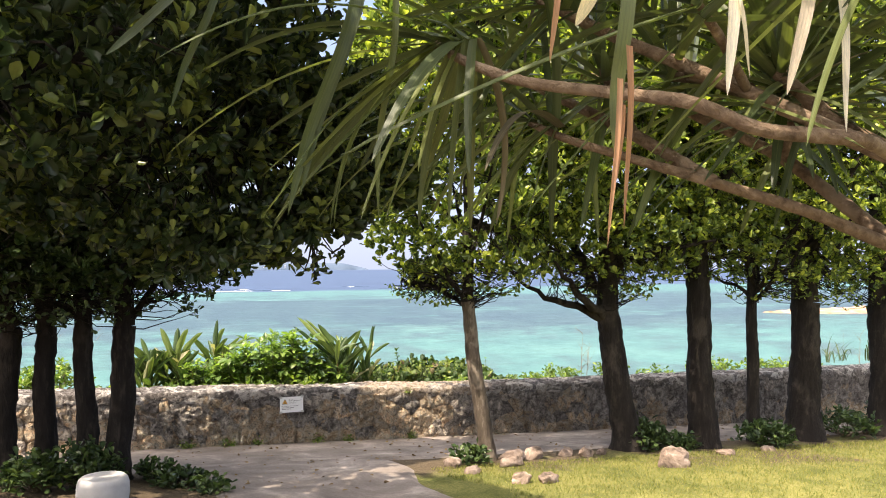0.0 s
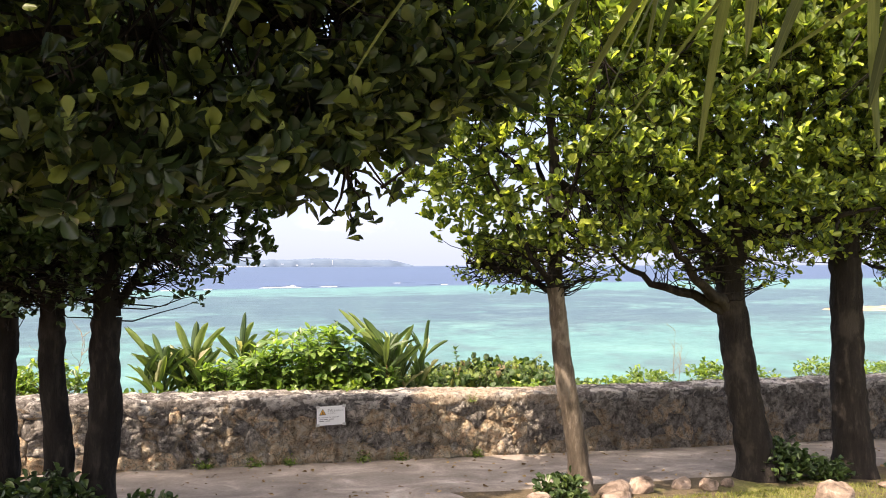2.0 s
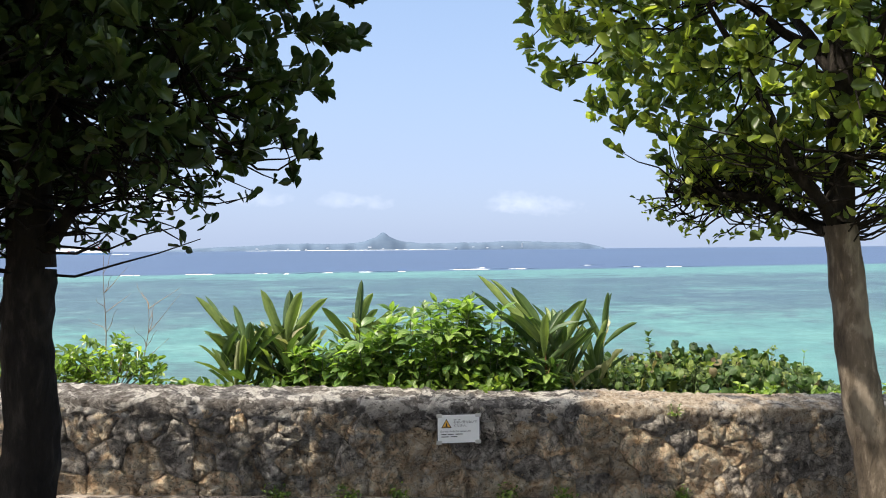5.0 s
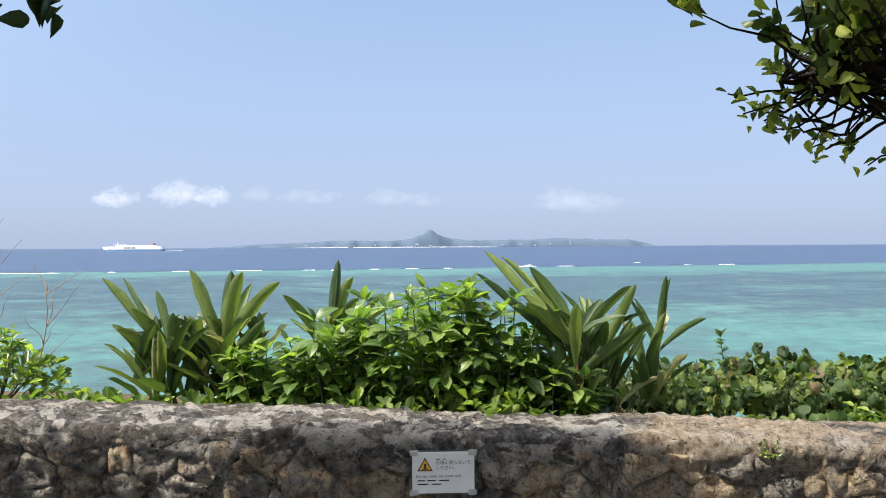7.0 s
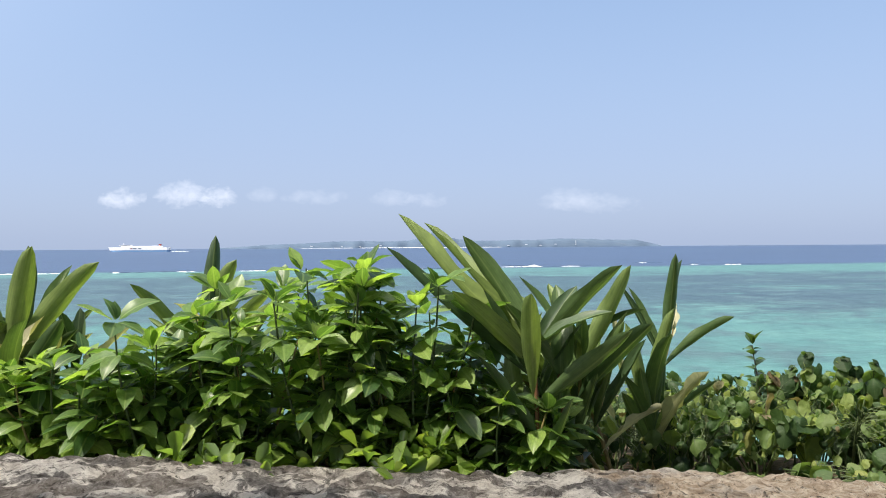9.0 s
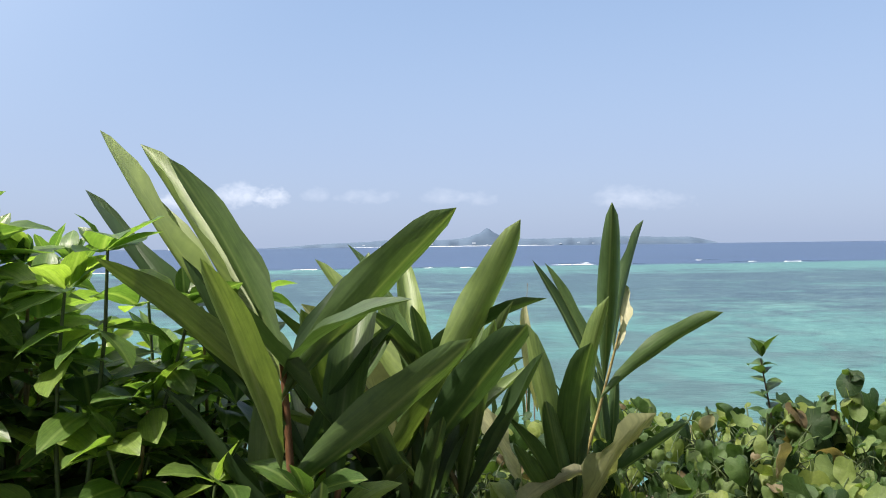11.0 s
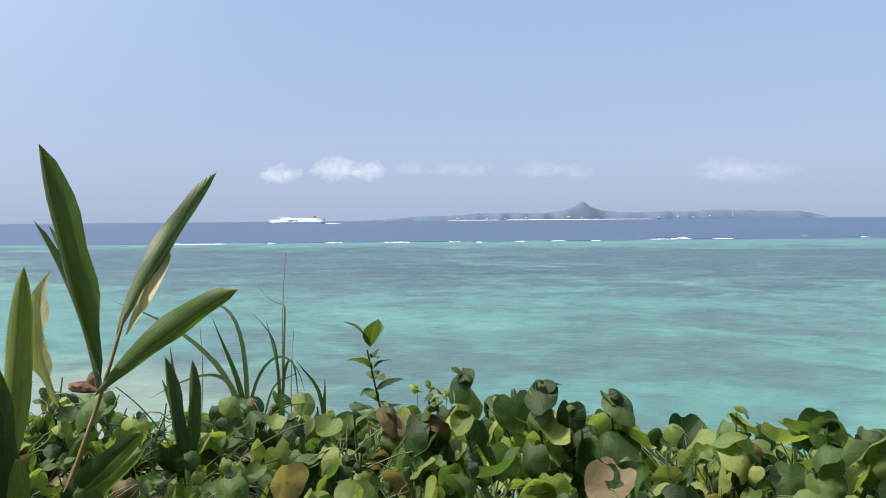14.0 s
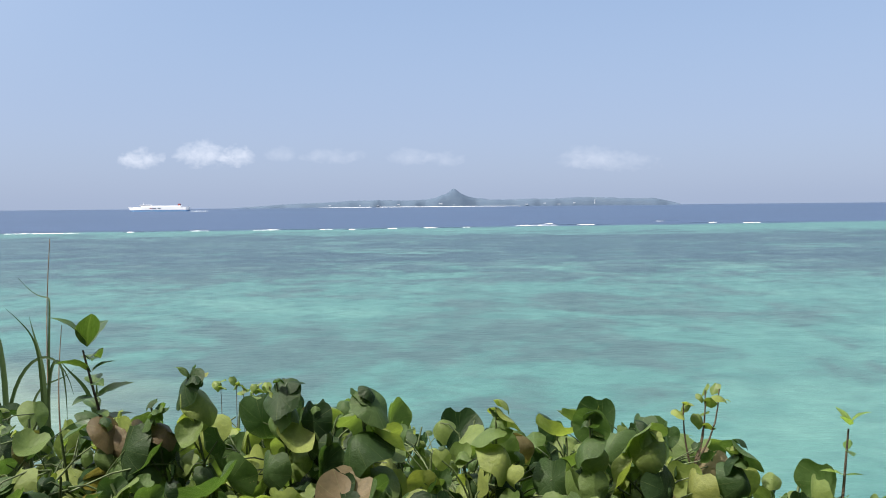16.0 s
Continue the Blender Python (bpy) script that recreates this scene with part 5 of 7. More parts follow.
for k, (x, y, h, n) in enumerate([(-0.80, 0.85, 0.42, 10), (-0.45, 0.80, 0.60, 12), (-0.12, 0.80, 0.70, 13), (0.20, 0.72, 0.82, 14), (0.48, 0.68, 0.76, 12), (0.78, 0.62, 0.42, 9), (0.12, 1.15, 0.78, 11), (0.60, 1.0, 0.66, 9)]):
    whorl_shrub((x, y, wall_top(x) - 0.15), 0.26, h, n, 40 + k)


# shaded undergrowth fills the gaps between the clumps
def undergrowth():
    for k, (x, y, w_, h) in enumerate([(-1.75, 0.9, 0.28, 0.10), (-1.3, 0.80, 0.3, 0.12), (-1.0, 1.3, 0.32, 0.22), (-0.7, 1.35, 0.32, 0.30), (-0.3, 1.3, 0.34, 0.44), (0.35, 1.25, 0.3, 0.5), (0.85, 0.95, 0.25, 0.26),
                                       (1.0, 1.45, 0.26, 0.26), (0.4, 0.72, 0.3, 0.22), (-0.2, 0.75, 0.34, 0.18)]):
        # from x = 0.8 on the bushes take the darker tree-leaf colour
        bush((x, y, ground_z(x, y) - 0.03), (w_, w_, h + (0.06 + 0.08 * y if x > -1.2 else 0.0)), 620, "dense dark green undergrowth between taller plants", 300 + k, (0.10, 0.046), M_UNDER if x < 0.8 else M_CROWN, "undergrowth behind the wall", 0.3)


# sea hibiscus: heart-shaped leaves on long stalks
def heart_mesh(seed, cup):
    rows, n = 5, 28
    v, q = [(0.0, 0.0, 0.0)], []
    for r in range(1, rows + 1):
        f = r / rows
        for k in range(n):
            a = -math.pi + 2 * math.pi * (k + 0.5) / n
            notch = 0.40 + 0.24 * (1 - math.exp(-((math.pi - abs(a)) / 0.30) ** 2))
            rad = f * (notch - 0.11 * abs(math.sin(a)) ** 1.2 + 0.15 * math.exp(-(abs(a) / 0.25) ** 1.4) - 0.06 * math.cos(a))
            x, y = rad * math.sin(a), rad * math.cos(a)
            v.append((x, y, -cup * rad * rad * 1.5 - 0.30 * cup * abs(x) + 0.07 * f * f * math.sin(a * 2 + seed) + 0.05 * f * f * math.sin(a * 4 + seed * 2) - 0.10 * max(0.0, y) ** 2))
    tri = [(0, 1 + k, 1 + (k + 1) % n) for k in range(n)]
    for r in range(rows - 1):
        for k in range(n):
            a, b = 1 + r * n + k, 1 + r * n + (k + 1) % n
            q.append((a, a + n, b + n, b))
    me = array_mesh("heart_leaf", v, [np.array(tri)[:, ::-1], np.array(q)[:, ::-1]])
    me.materials.append(M_HEART)
    return me


M_HEART_YOUNG = leaf_material("young_heart_leaf", (0.10, 0.15, 0.04), (0.17, 0.225, 0.06), (0.27, 0.31, 0.085), joined=False, rough=0.45, share=0.4, spec=0.35)
HEARTS = [heart_mesh(s, c) for s, c in ((1, 0.25), (2, 0.55), (3, 0.95), (4, -0.40))]
HEARTS_YOUNG = [me.copy() for me in HEARTS[:2]]
for me in HEARTS_YOUNG:
    me.materials.clear()
    me.materials.append(M_HEART_YOUNG)
M_BUD = plain("pale_dry_flower", (0.62, 0.47, 0.34), 0.8, 0.2, 0.25, 60)


def bud_mesh():
    t = Tubes()
    u = np.linspace(0, 1, 7)
    t.add(np.stack([u * 0.01, 0 * u, u * 0.035], -1), 0.007 * np.sin(np.pi * (0.12 + 0.86 * u)) + 0.001, 8, 0.12)
    me = t.mesh("bud")
    me.materials.append(M_BUD)
    return me


BUD = bud_mesh()


def hibiscus(foot, top_z, reach, leaves, seed, size=0.074):
    rng = random.Random(seed)
    t = thing("sea_hibiscus_bush", foot, "low bush of large heart-shaped green leaves with brown scars", "shrub", "hibiscus bushes behind the wall")
    f = Vector(foot)
    stems = Tubes()
    hubs = []
    for s in range(6):
        a = rng.uniform(0, 6.283)
        r = reach * math.sqrt(rng.random())
        top = f + Vector((math.cos(a) * r, math.sin(a) * r, (top_z - foot[2]) * rng.uniform(0.7, 0.98)))
        w = np.linspace(0, 1, 6)[:, None]
        stems.add(np.array(top - f) * w + np.sin(w * 5 + s) * 0.02, 0.0055 - 0.003 * w[:, 0], 5)
        hubs.append(top)
    for k in range(leaves):
        a = rng.uniform(0, 6.283)
        r = reach * 1.25 * math.sqrt(rng.random())
        h = rng.random() ** 0.55
        at = f + Vector((math.cos(a) * r, math.sin(a) * r, (top_z - foot[2]) * (0.25 + 0.75 * h) - 0.10 * (r / reach) ** 2 * 0.6))
        L = size * rng.choice((0.28, 0.34, 0.40, 0.46, 0.54, 0.66, 0.82, 1.02, 1.28))
        tilt = rng.choice((0.4, 0.8, 1.1, 1.3, 1.5)) + rng.uniform(-0.35, 0.35)
        # the blades turn to the sun
        yaw = rng.gauss(2.75, 1.5)
        m = Matrix.Translation(at) @ Matrix.Rotation(yaw, 4, "Z") @ Matrix.Rotation(-tilt, 4, "X") @ Matrix.Rotation(rng.uniform(-0.5, 0.5), 4, "Y") @ Matrix.Diagonal((L, L, L, 1))
        place_leaf("leaf", HEARTS[k % 4], m, t)
        hub = min(hubs, key=lambda p: (p - at).length)
        w = np.linspace(0, 1, 4)[:, None]
        low = hub + (f - hub) * rng.uniform(0.05, 0.4)
        stems.add(np.array(low - f) + np.array(at - low) * w + np.sin(w * 3.14) * np.array((0, 0, 0.02)), 0.0021 - 0.0008 * w[:, 0], 4)
    if seed % 9 == 0:
        ob = new("bud", BUD)
        ob.parent = t
        h = rng.choice(hubs)
        ob.matrix_basis = Matrix.Translation(h - f - Vector((0, 0, 0.004))) @ Euler((rng.uniform(-1, 1), rng.uniform(-1, 1), 0)).to_matrix().to_4x4()
        tagged(ob, "pale dried flower")
    tagged(part("stalk_work", stems.mesh("stalk_work"), M_STEM_GREEN, t), kind="stuff")
    return t


HIB_TOP = ((1.0, 0.80), (1.3, 0.76), (1.7, 0.765), (2.0, 0.775), (2.36, 0.82), (2.7, 0.77), (3.0, 0.76), (3.2, 0.75), (3.48, 0.72), (3.7, 0.52), (4.4, 0.40))
k = 0
for x in (1.05, 1.40, 1.75, 2.1, 2.45, 2.8, 3.15, 3.5, 3.85):
    for y in (0.85, 1.3, 1.7, 2.1):
        k += 1
        xx, yy = x + 0.08 * math.sin(k * 3.1), y + 0.07 * math.cos(k * 2.3)
        if x < 1.2 and y < 1.6:
            continue
        top = float(np.interp(xx, [p[0] for p in HIB_TOP], [p[1] for p in HIB_TOP])) - (0.14 if y < 1 else 0.0) - (0.06 if y > 2 else 0) + 0.05 * math.sin(k * 4.7)
        hibiscus((xx, yy, max(0.1, ground_z(xx, yy) - 0.02)), top - 0.065, 0.21, 150 if 1 < y < 2 else 84 if y > 2 else 64, 60 + k, 0.064 if x < 1.8 else 0.074)


# crests of the bushes: x, height, leaf size
HIB_SHOOTS = ((2.37, 0.895, 0.075), (2.54, 0.875, 0.085), (2.70, 0.85, 0.10), (2.96, 0.82, 0.08), (3.14, 0.795, 0.085), (3.25, 0.775, 0.09), (2.30, 0.83, 0.07), (2.61, 0.82, 0.075), (2.20, 0.80, 0.07), (3.42, 0.74, 0.08))


def hibiscus_stem(top, size, seed):
    """A single shoot that stands above the rest, with a few hanging leaves and young ones at its tip."""
    rng = random.Random(seed)
    foot = (top[0] + rng.uniform(-0.05, 0.05), top[1] + 0.03, ground_z(top[0], top[1]) - 0.02)
    t = thing("hibiscus_shoot", foot, "upright shoot with hanging heart-shaped leaves", "shrub", "hibiscus bushes behind the wall")
    f, p = Vector(foot), Vector(top)
    w = np.linspace(0, 1, 7)[:, None]
    c = Tubes()
    c.add(np.array(p - f) * w + np.sin(w * 4) * 0.01, 0.0045 - 0.0025 * w[:, 0], 5)
    part("stem", c.mesh("stem"), M_STEM_GREEN, t)
    for k in range(9):
        h = 0.93 - 0.05 * k
        a = k * 2.4 + seed
        reach = size * (0.25 + 0.08 * k)
        at = f + (p - f) * h + Vector((math.cos(a) * reach, math.sin(a) * reach, 0.01))
        L = size * rng.uniform(0.75, 1.15)
        m = Matrix.Translation(at) @ Matrix.Rotation(a - 1.57, 4, "Z") @ Matrix.Rotation(-rng.uniform(0.5, 1.5), 4, "X") @ Matrix.Rotation(rng.uniform(-0.4, 0.4), 4, "Y") @ Matrix.Diagonal((L, L, L, 1))
        leaf = place_leaf("leaf", HEARTS[k % 4], m, t)
        root = f + (p - f) * max(0.5, h - 0.06)
        q = np.linspace(0, 1, 4)[:, None]
        c = Tubes()
        c.add(np.array(root - f) + np.array(at - root) * q, 0.0022 - 0.0008 * q[:, 0], 4)
        leaf.parent = part("leaf_stalk", c.mesh("leaf_stalk"), M_STEM_GREEN, t)
    # young leaves crowd the tip
    for k in range(4):
        a = k * 1.6 + seed
        L = size * rng.uniform(0.28, 0.5)
        at = p - Vector((-0.012 * math.cos(a), -0.012 * math.sin(a), 0.012 * k))
        m = Matrix.Translation(at) @ Matrix.Rotation(a - 1.57, 4, "Z") @ Matrix.Rotation(rng.uniform(-0.9, 0.9), 4, "X") @ Matrix.Diagonal((L, L, L, 1))
        place_leaf("leaf", HEARTS[(k + 1) % 4], m, t, "small young leaf")
    return t


for k, (x, z, s) in enumerate(HIB_SHOOTS):
    hibiscus_stem((x, 1.55, z), s * 0.86, 500 + k)


def sprig(foot, top, pairs, size, seed, label, mat_stem=None, dark=False, low=0.45):
    """A single upright shoot with opposite leaves."""
    rng = random.Random(seed)
    t = thing("leafy_shoot", foot, label, "plant", "shoots among the hibiscus")
    f, p = Vector(foot), Vector(top)
    w = np.linspace(0, 1, 7)[:, None]
    c = Tubes()
    c.add(np.array(p - f) * w + np.sin(w * 4) * 0.008, 0.005 - 0.003 * w[:, 0], 5)
    part("stem", c.mesh("stem"), mat_stem or M_TWIG, t)
    for k in range(pairs):
        h = low + (1 - low) * k / max(1, pairs - 1)
        b = f + (p - f) * h
        ang = k * 1.45
        top_whorl = k == pairs - 1
        for j in range(3 if top_whorl else 2):
            a = ang + j * (2.1 if top_whorl else math.pi) + rng.uniform(-0.3, 0.3)
            up = rng.uniform(0.4, 1.3) if top_whorl else rng.uniform(-0.2, 0.7)
            d = Vector((math.cos(a), math.sin(a), up)).normalized() * size * (1.05 if top_whorl else rng.uniform(0.45, 1.0))
            place_leaf("leaf", rng.choice(SHOOT if dark else BROAD), leaf_pose(b, b + d, d.length * 0.50, (0, 0, 1), rng.uniform(-0.4, 0.4)), t)
    return t


sprig((2.20, 1.62, 0.45), (2.14, 1.62, 0.925), 12, 0.088, 5, "upright shoot with small dark opposite leaves", dark=True, low=0.4)
def forked_shoot(foot, heads, label, size=(0.018, 0.030)):
    """A stem that parts into thin stalks, each with a few small round leaves; heads: shift x, y, height."""
    rng = random.Random(17)
    t = thing("leafy_shoot", foot, label, "plant", "shoots among the hibiscus")
    f = Vector(foot)
    fork = f + Vector((0, 0, heads[0][2] * 0.55))
    w = np.linspace(0, 1, 6)[:, None]
    c = Tubes()
    c.add(np.array(fork - f) * w, 0.004 - 0.001 * w[:, 0], 5)
    part("stem", c.mesh("stem"), M_TWIG, t)
    for x, y, h in heads:
        end = f + Vector((x, y, h))
        c = Tubes()
        c.add(np.array(fork - f) + np.array(end - fork) * w + np.sin(w * 3.14) * np.array((x * 0.3, 0, 0)), 0.0026 - 0.0012 * w[:, 0], 5)
        stalk = part("stalk", c.mesh("stalk"), M_TWIG, t)
        for k in range(3):
            a, L = k * 2.2 + x * 40, rng.uniform(*size)
            m = Matrix.Translation(end + Vector((math.cos(a) * 0.012, math.sin(a) * 0.012, -0.012 * k))) @ Matrix.Rotation(a, 4, "Z") @ Matrix.Rotation(rng.uniform(-1.2, -0.2), 4, "X") @ Matrix.Diagonal((L, L, L, 1))
            place_leaf("leaf", HEARTS_YOUNG[k % 2], m, t, "small yellow-green round leaf").parent = stalk
    return t


forked_shoot((3.40, 1.75, 0.42), [(-0.02, 0.0, 0.345), (0.035, 0.02, 0.365), (0.055, -0.01, 0.375), (0.03, 0.01, 0.315)], "thin forked shoot with yellowish round young leaves")
far_z = ground_z(2.05, 3.3) - 0.02
forked_shoot((2.05, 3.3, far_z), [(-0.12, 0.0, 0.47 - far_z), (-0.06, 0.02, 0.47 - far_z), (-0.02, -0.02, 0.45 - far_z), (0.04, 0.0, 0.455 - far_z), (0.08, 0.02, 0.44 - far_z), (0.13, 0.0, 0.43 - far_z), (0.01, 0.03, 0.43 - far_z)], "thin forked shoot with yellowish round young leaves", (0.022, 0.040))
sprig((3.66, 1.65, 0.35), (3.70, 1.66, 0.735), 5, 0.048, 7, "thin dry shoot with few yellowish leaves")


def reed_mesh(bend):
    """A thin grass blade of length 1 that rises along +y and arches over towards -z."""
    v, y, z, n = [], 0.0, 0.0, 16
    for i in range(n + 1):
        u = i / n
        a = bend * u ** 1.6
        w = 0.5 * (1 - u ** 3) ** 0.8 * min(1, 0.45 + 2.5 * u) + 0.01
        v += [(-w, y, z), (0.0, y, z - 0.006), (w, y, z)]
        y += math.cos(a) / n
        z -= math.sin(a) / n
    q = [(3 * i + j, 3 * i + j + 1, 3 * i + j + 4, 3 * i + j + 3) for i in range(n) for j in (0, 1)]
    return array_mesh("reed_leaf", v, [np.array(q)])


REED = [reed_mesh(b) for b in (0.7, 1.5, 2.2, 2.9)]
for me in REED:
    me.materials.append(M_REED)


def reeds(foot, blades, height, seed, stalk=0.0):
    rng = random.Random(seed)
    t = thing("reed_tuft", foot, "tuft of tall thin arching reed blades", "grass", "reeds behind the wall")
    f = Vector(foot)
    for k in range(blades):
        a = rng.uniform(0, 6.283)
        sp = rng.choice((0.08, 0.2, 0.4))
        d = Vector((math.cos(a) * sp, math.sin(a) * sp, 1)).normalized() * height * rng.uniform(0.55, 1.05)
        b = f + Vector((rng.uniform(-0.08, 0.08), rng.uniform(-0.06, 0.06), 0))
        place_leaf("blade", REED[k % 4], leaf_pose(b, b + d, rng.uniform(0.018, 0.032), (-math.cos(a), -math.sin(a), 0.05)), t)
    if stalk:
        c = Tubes()
        w = np.linspace(0, 1, 8)[:, None]
        c.add(np.array((0.02, 0, stalk)) * w + np.sin(w * 5) * 0.008, 0.0026 - 0.0016 * w[:, 0], 5)
        part("stalk", c.mesh("stalk"), M_DRY_STEM, t, "dry brown stalk")
    return t


def arched(points, width, segments=16):
    """A grass blade along a smooth arc through four points, creased along its middle."""
    a, b, c, d = (np.array(p, float) for p in points)
    b, c = (18 * b - 5 * a - 9 * c + 2 * d) / 6, (18 * c - 5 * d - 9 * b + 2 * a) / 6
    v = []
    for i in range(segments + 1):
        u = i / segments
        p = a * (1 - u) ** 3 + b * 3 * u * (1 - u) ** 2 + c * 3 * u * u * (1 - u) + d * u ** 3
        way = unit((b - a) * (1 - u) ** 2 + (c - b) * 2 * u * (1 - u) + (d - c) * u * u)
        side = unit(np.cross(way, (0.25, -0.9, 0.2)))
        w = 0.5 * width * (1 - u ** 2.5) * min(1, 0.5 + 2 * u) + 0.0004
        v += [p - side * w, p + np.array((0, 0.25, 0)) * w, p + side * w]
    q = [(3 * i + j, 3 * i + j + 1, 3 * i + j + 4, 3 * i + j + 3) for i in range(segments) for j in (0, 1)]
    return array_mesh("reed_leaf", v, [np.array(q)])


def reed_clump(foot, blades, stalks, label):
    """blades: foot x, then three points (x, z) up to the tip, and the width; stalks: x, top z, lean."""
    foot = (foot[0], foot[1], ground_z(foot[0], foot[1]) - 0.02)
    t = thing("reed_tuft", foot, label, "grass", "reeds behind the wall")
    for n, (x, p1, p2, p3, w) in enumerate(blades):
        dy = 0.03 * math.sin(n * 2.3)
        line = [(x - foot[0], 0, 0)] + [(px - foot[0], dy * k, pz - foot[2]) for k, (px, pz) in enumerate((p1, p2, p3), 1)]
        part("blade", arched(line, w * 0.8), M_REED, t)
    for x, top, lean in stalks:
        c = Tubes()
        w = np.linspace(0, 1, 10)[:, None]
        c.add(np.array((lean, 0.05, top - foot[2])) * w + np.array((x - foot[0], 0, 0)) + np.sin(w * 5 + x * 9) * 0.006, 0.0042 - 0.0030 * w[:, 0], 5)
        part("stalk", c.mesh("stalk"), M_DRY_STEM, t, "dry brown stalk")
    return t


reed_clump((1.36, 2.68), [(1.37, (1.33, 0.54), (1.13, 0.77), (0.819, 0.909), 0.028), (1.37, (1.365, 0.56), (1.30, 0.85), (1.066, 0.83), 0.024), (1.375, (1.375, 0.50), (1.34, 0.68), (1.28, 0.86), 0.030), (1.35, (1.33, 0.50), (1.22, 0.615), (0.937, 0.509), 0.022),
           (1.07, (1.07, 0.48), (1.065, 0.60), (1.046, 0.735), 0.034), (1.10, (1.10, 0.46), (1.10, 0.58), (1.098, 0.69), 0.030), (1.33, (1.31, 0.48), (1.27, 0.60), (1.20, 0.68), 0.012)],
           [(1.18, 0.80, -0.02)], "tuft of broad arching green reed blades")
reed_clump((1.54, 2.68), [(1.39, (1.40, 0.56), (1.51, 0.70), (1.608, 0.569), 0.016), (1.50, (1.50, 0.55), (1.475, 0.70), (1.432, 0.83), 0.018), (1.515, (1.515, 0.60), (1.51, 0.77), (1.441, 0.877), 0.010), (1.52, (1.525, 0.80), (1.51, 0.90), (1.408, 0.965), 0.008),
           (1.55, (1.52, 0.58), (1.555, 0.68), (1.572, 0.44), 0.014), (1.69, (1.69, 0.50), (1.66, 0.62), (1.604, 0.703), 0.020), (1.42, (1.45, 0.52), (1.50, 0.60), (1.57, 0.64), 0.010), (1.70, (1.69, 0.46), (1.695, 0.56), (1.70, 0.63), 0.018)],
           [(1.50, 1.10, 0.025), (1.55, 0.80, 0.0)], "tuft of thin reed blades round a tall dry stalk")
reeds((1.66, 1.66, 0.42), 5, 0.50, 3, 0.0)
ginger((1.68, 1.60, 0.45), (1.68, 1.60, 0.66), [(1.64, 1.58, 0.90, 0.7, 0.030), (1.70, 1.6, 0.89, 0.8, 0.030), (1.62, 1.6, 0.84, 0.6, 0.028)], GL, 7, 0)
for k, (x, y) in enumerate(((11.3, 1.5), (11.8, 1.6), (12.4, 1.5), (13.0, 1.6))):
    reeds((x, y, wall_top(x) - 0.1), 12, 0.62, 20 + k, 0.6)


def bush(foot, size, leaves, label, seed, leaf=(0.075, 0.04), mat=None, group="bushes behind the wall", lean=0.6):
    """A small rounded bush: thin stems and a mass of small leaves."""
    rng = np.random.default_rng(seed)
    np.random.seed(seed)
    t = thing("bush", foot, label, "bush", group)
    st = Tubes()
    m = max(8, leaves // 9)
    a, r = rng.uniform(0, 6.283, m), np.sqrt(rng.uniform(0, 1, m))
    top = np.stack([np.cos(a) * r * size[0], np.sin(a) * r * size[1], size[2] * (0.35 + 0.65 * rng.uniform(0, 1, m)) * (1 - 0.45 * r ** 2)], -1)
    for p in top[: min(m, 40)]:
        w = np.linspace(0, 1, 5)[:, None]
        st.add(p * np.concatenate([w * 0.9 + 0.1 * w ** 2, w * 0.9 + 0.1 * w ** 2, w], 1) + np.sin(w * 4) * 0.01, 0.006 - 0.004 * w[:, 0], 4)
    tagged(part("stem_work", st.mesh("stem_work"), M_TWIG, t), kind="stuff")
    base = np.repeat(top, 9, 0) + rng.normal(0, 0.03, (m * 9, 3))
    base[:, 2] = np.maximum(base[:, 2], 0.03)
    way = unit(rng.normal(0, 1, base.shape) * np.array((1, 1, 0.6)) + np.array((0, 0, lean)))
    s = rng.uniform(0.7, 1.25, len(base))
    tagged(part("foliage", leaf_cloud("foliage", base, way, leaf[0] * s, leaf[1] * s), mat or M_UNDER, t), kind="stuff")
    return t


# low growth along the back of the wall
BB = "low bright green bush growing behind the wall"
for k, (x, y, sx_, sy_, h, n) in enumerate([(-2.05, 1.0, 0.30, 0.25, 0.13, 160), (-2.55, 1.2, 0.45, 0.35, 0.50, 620), (-3.1, 1.2, 0.45, 0.35, 0.40, 420), (-3.9, 1.3, 0.5, 0.4, 0.55, 420), (-4.8, 1.3, 0.5, 0.4, 0.5, 420), (-5.8, 1.3, 0.6, 0.4, 0.5, 380),
                                            (4.35, 1.5, 0.35, 0.35, 0.20, 220), (4.95, 1.4, 0.35, 0.35, 0.34, 330), (5.9, 1.45, 0.30, 0.35, 0.42, 330), (6.9, 1.4, 0.4, 0.35, 0.22, 220), (8.2, 1.5, 0.5, 0.4, 0.40, 380),
                                            (9.4, 1.5, 0.5, 0.4, 0.36, 330), (10.5, 1.5, 0.5, 0.4, 0.3, 300), (2.9, 0.75, 0.5, 0.25, 0.22, 260), (3.7, 0.8, 0.5, 0.25, 0.16, 220)]):
    bush((x, y, ground_z(x, y) - 0.02), (sx_, sy_, h), n, BB, 200 + k)


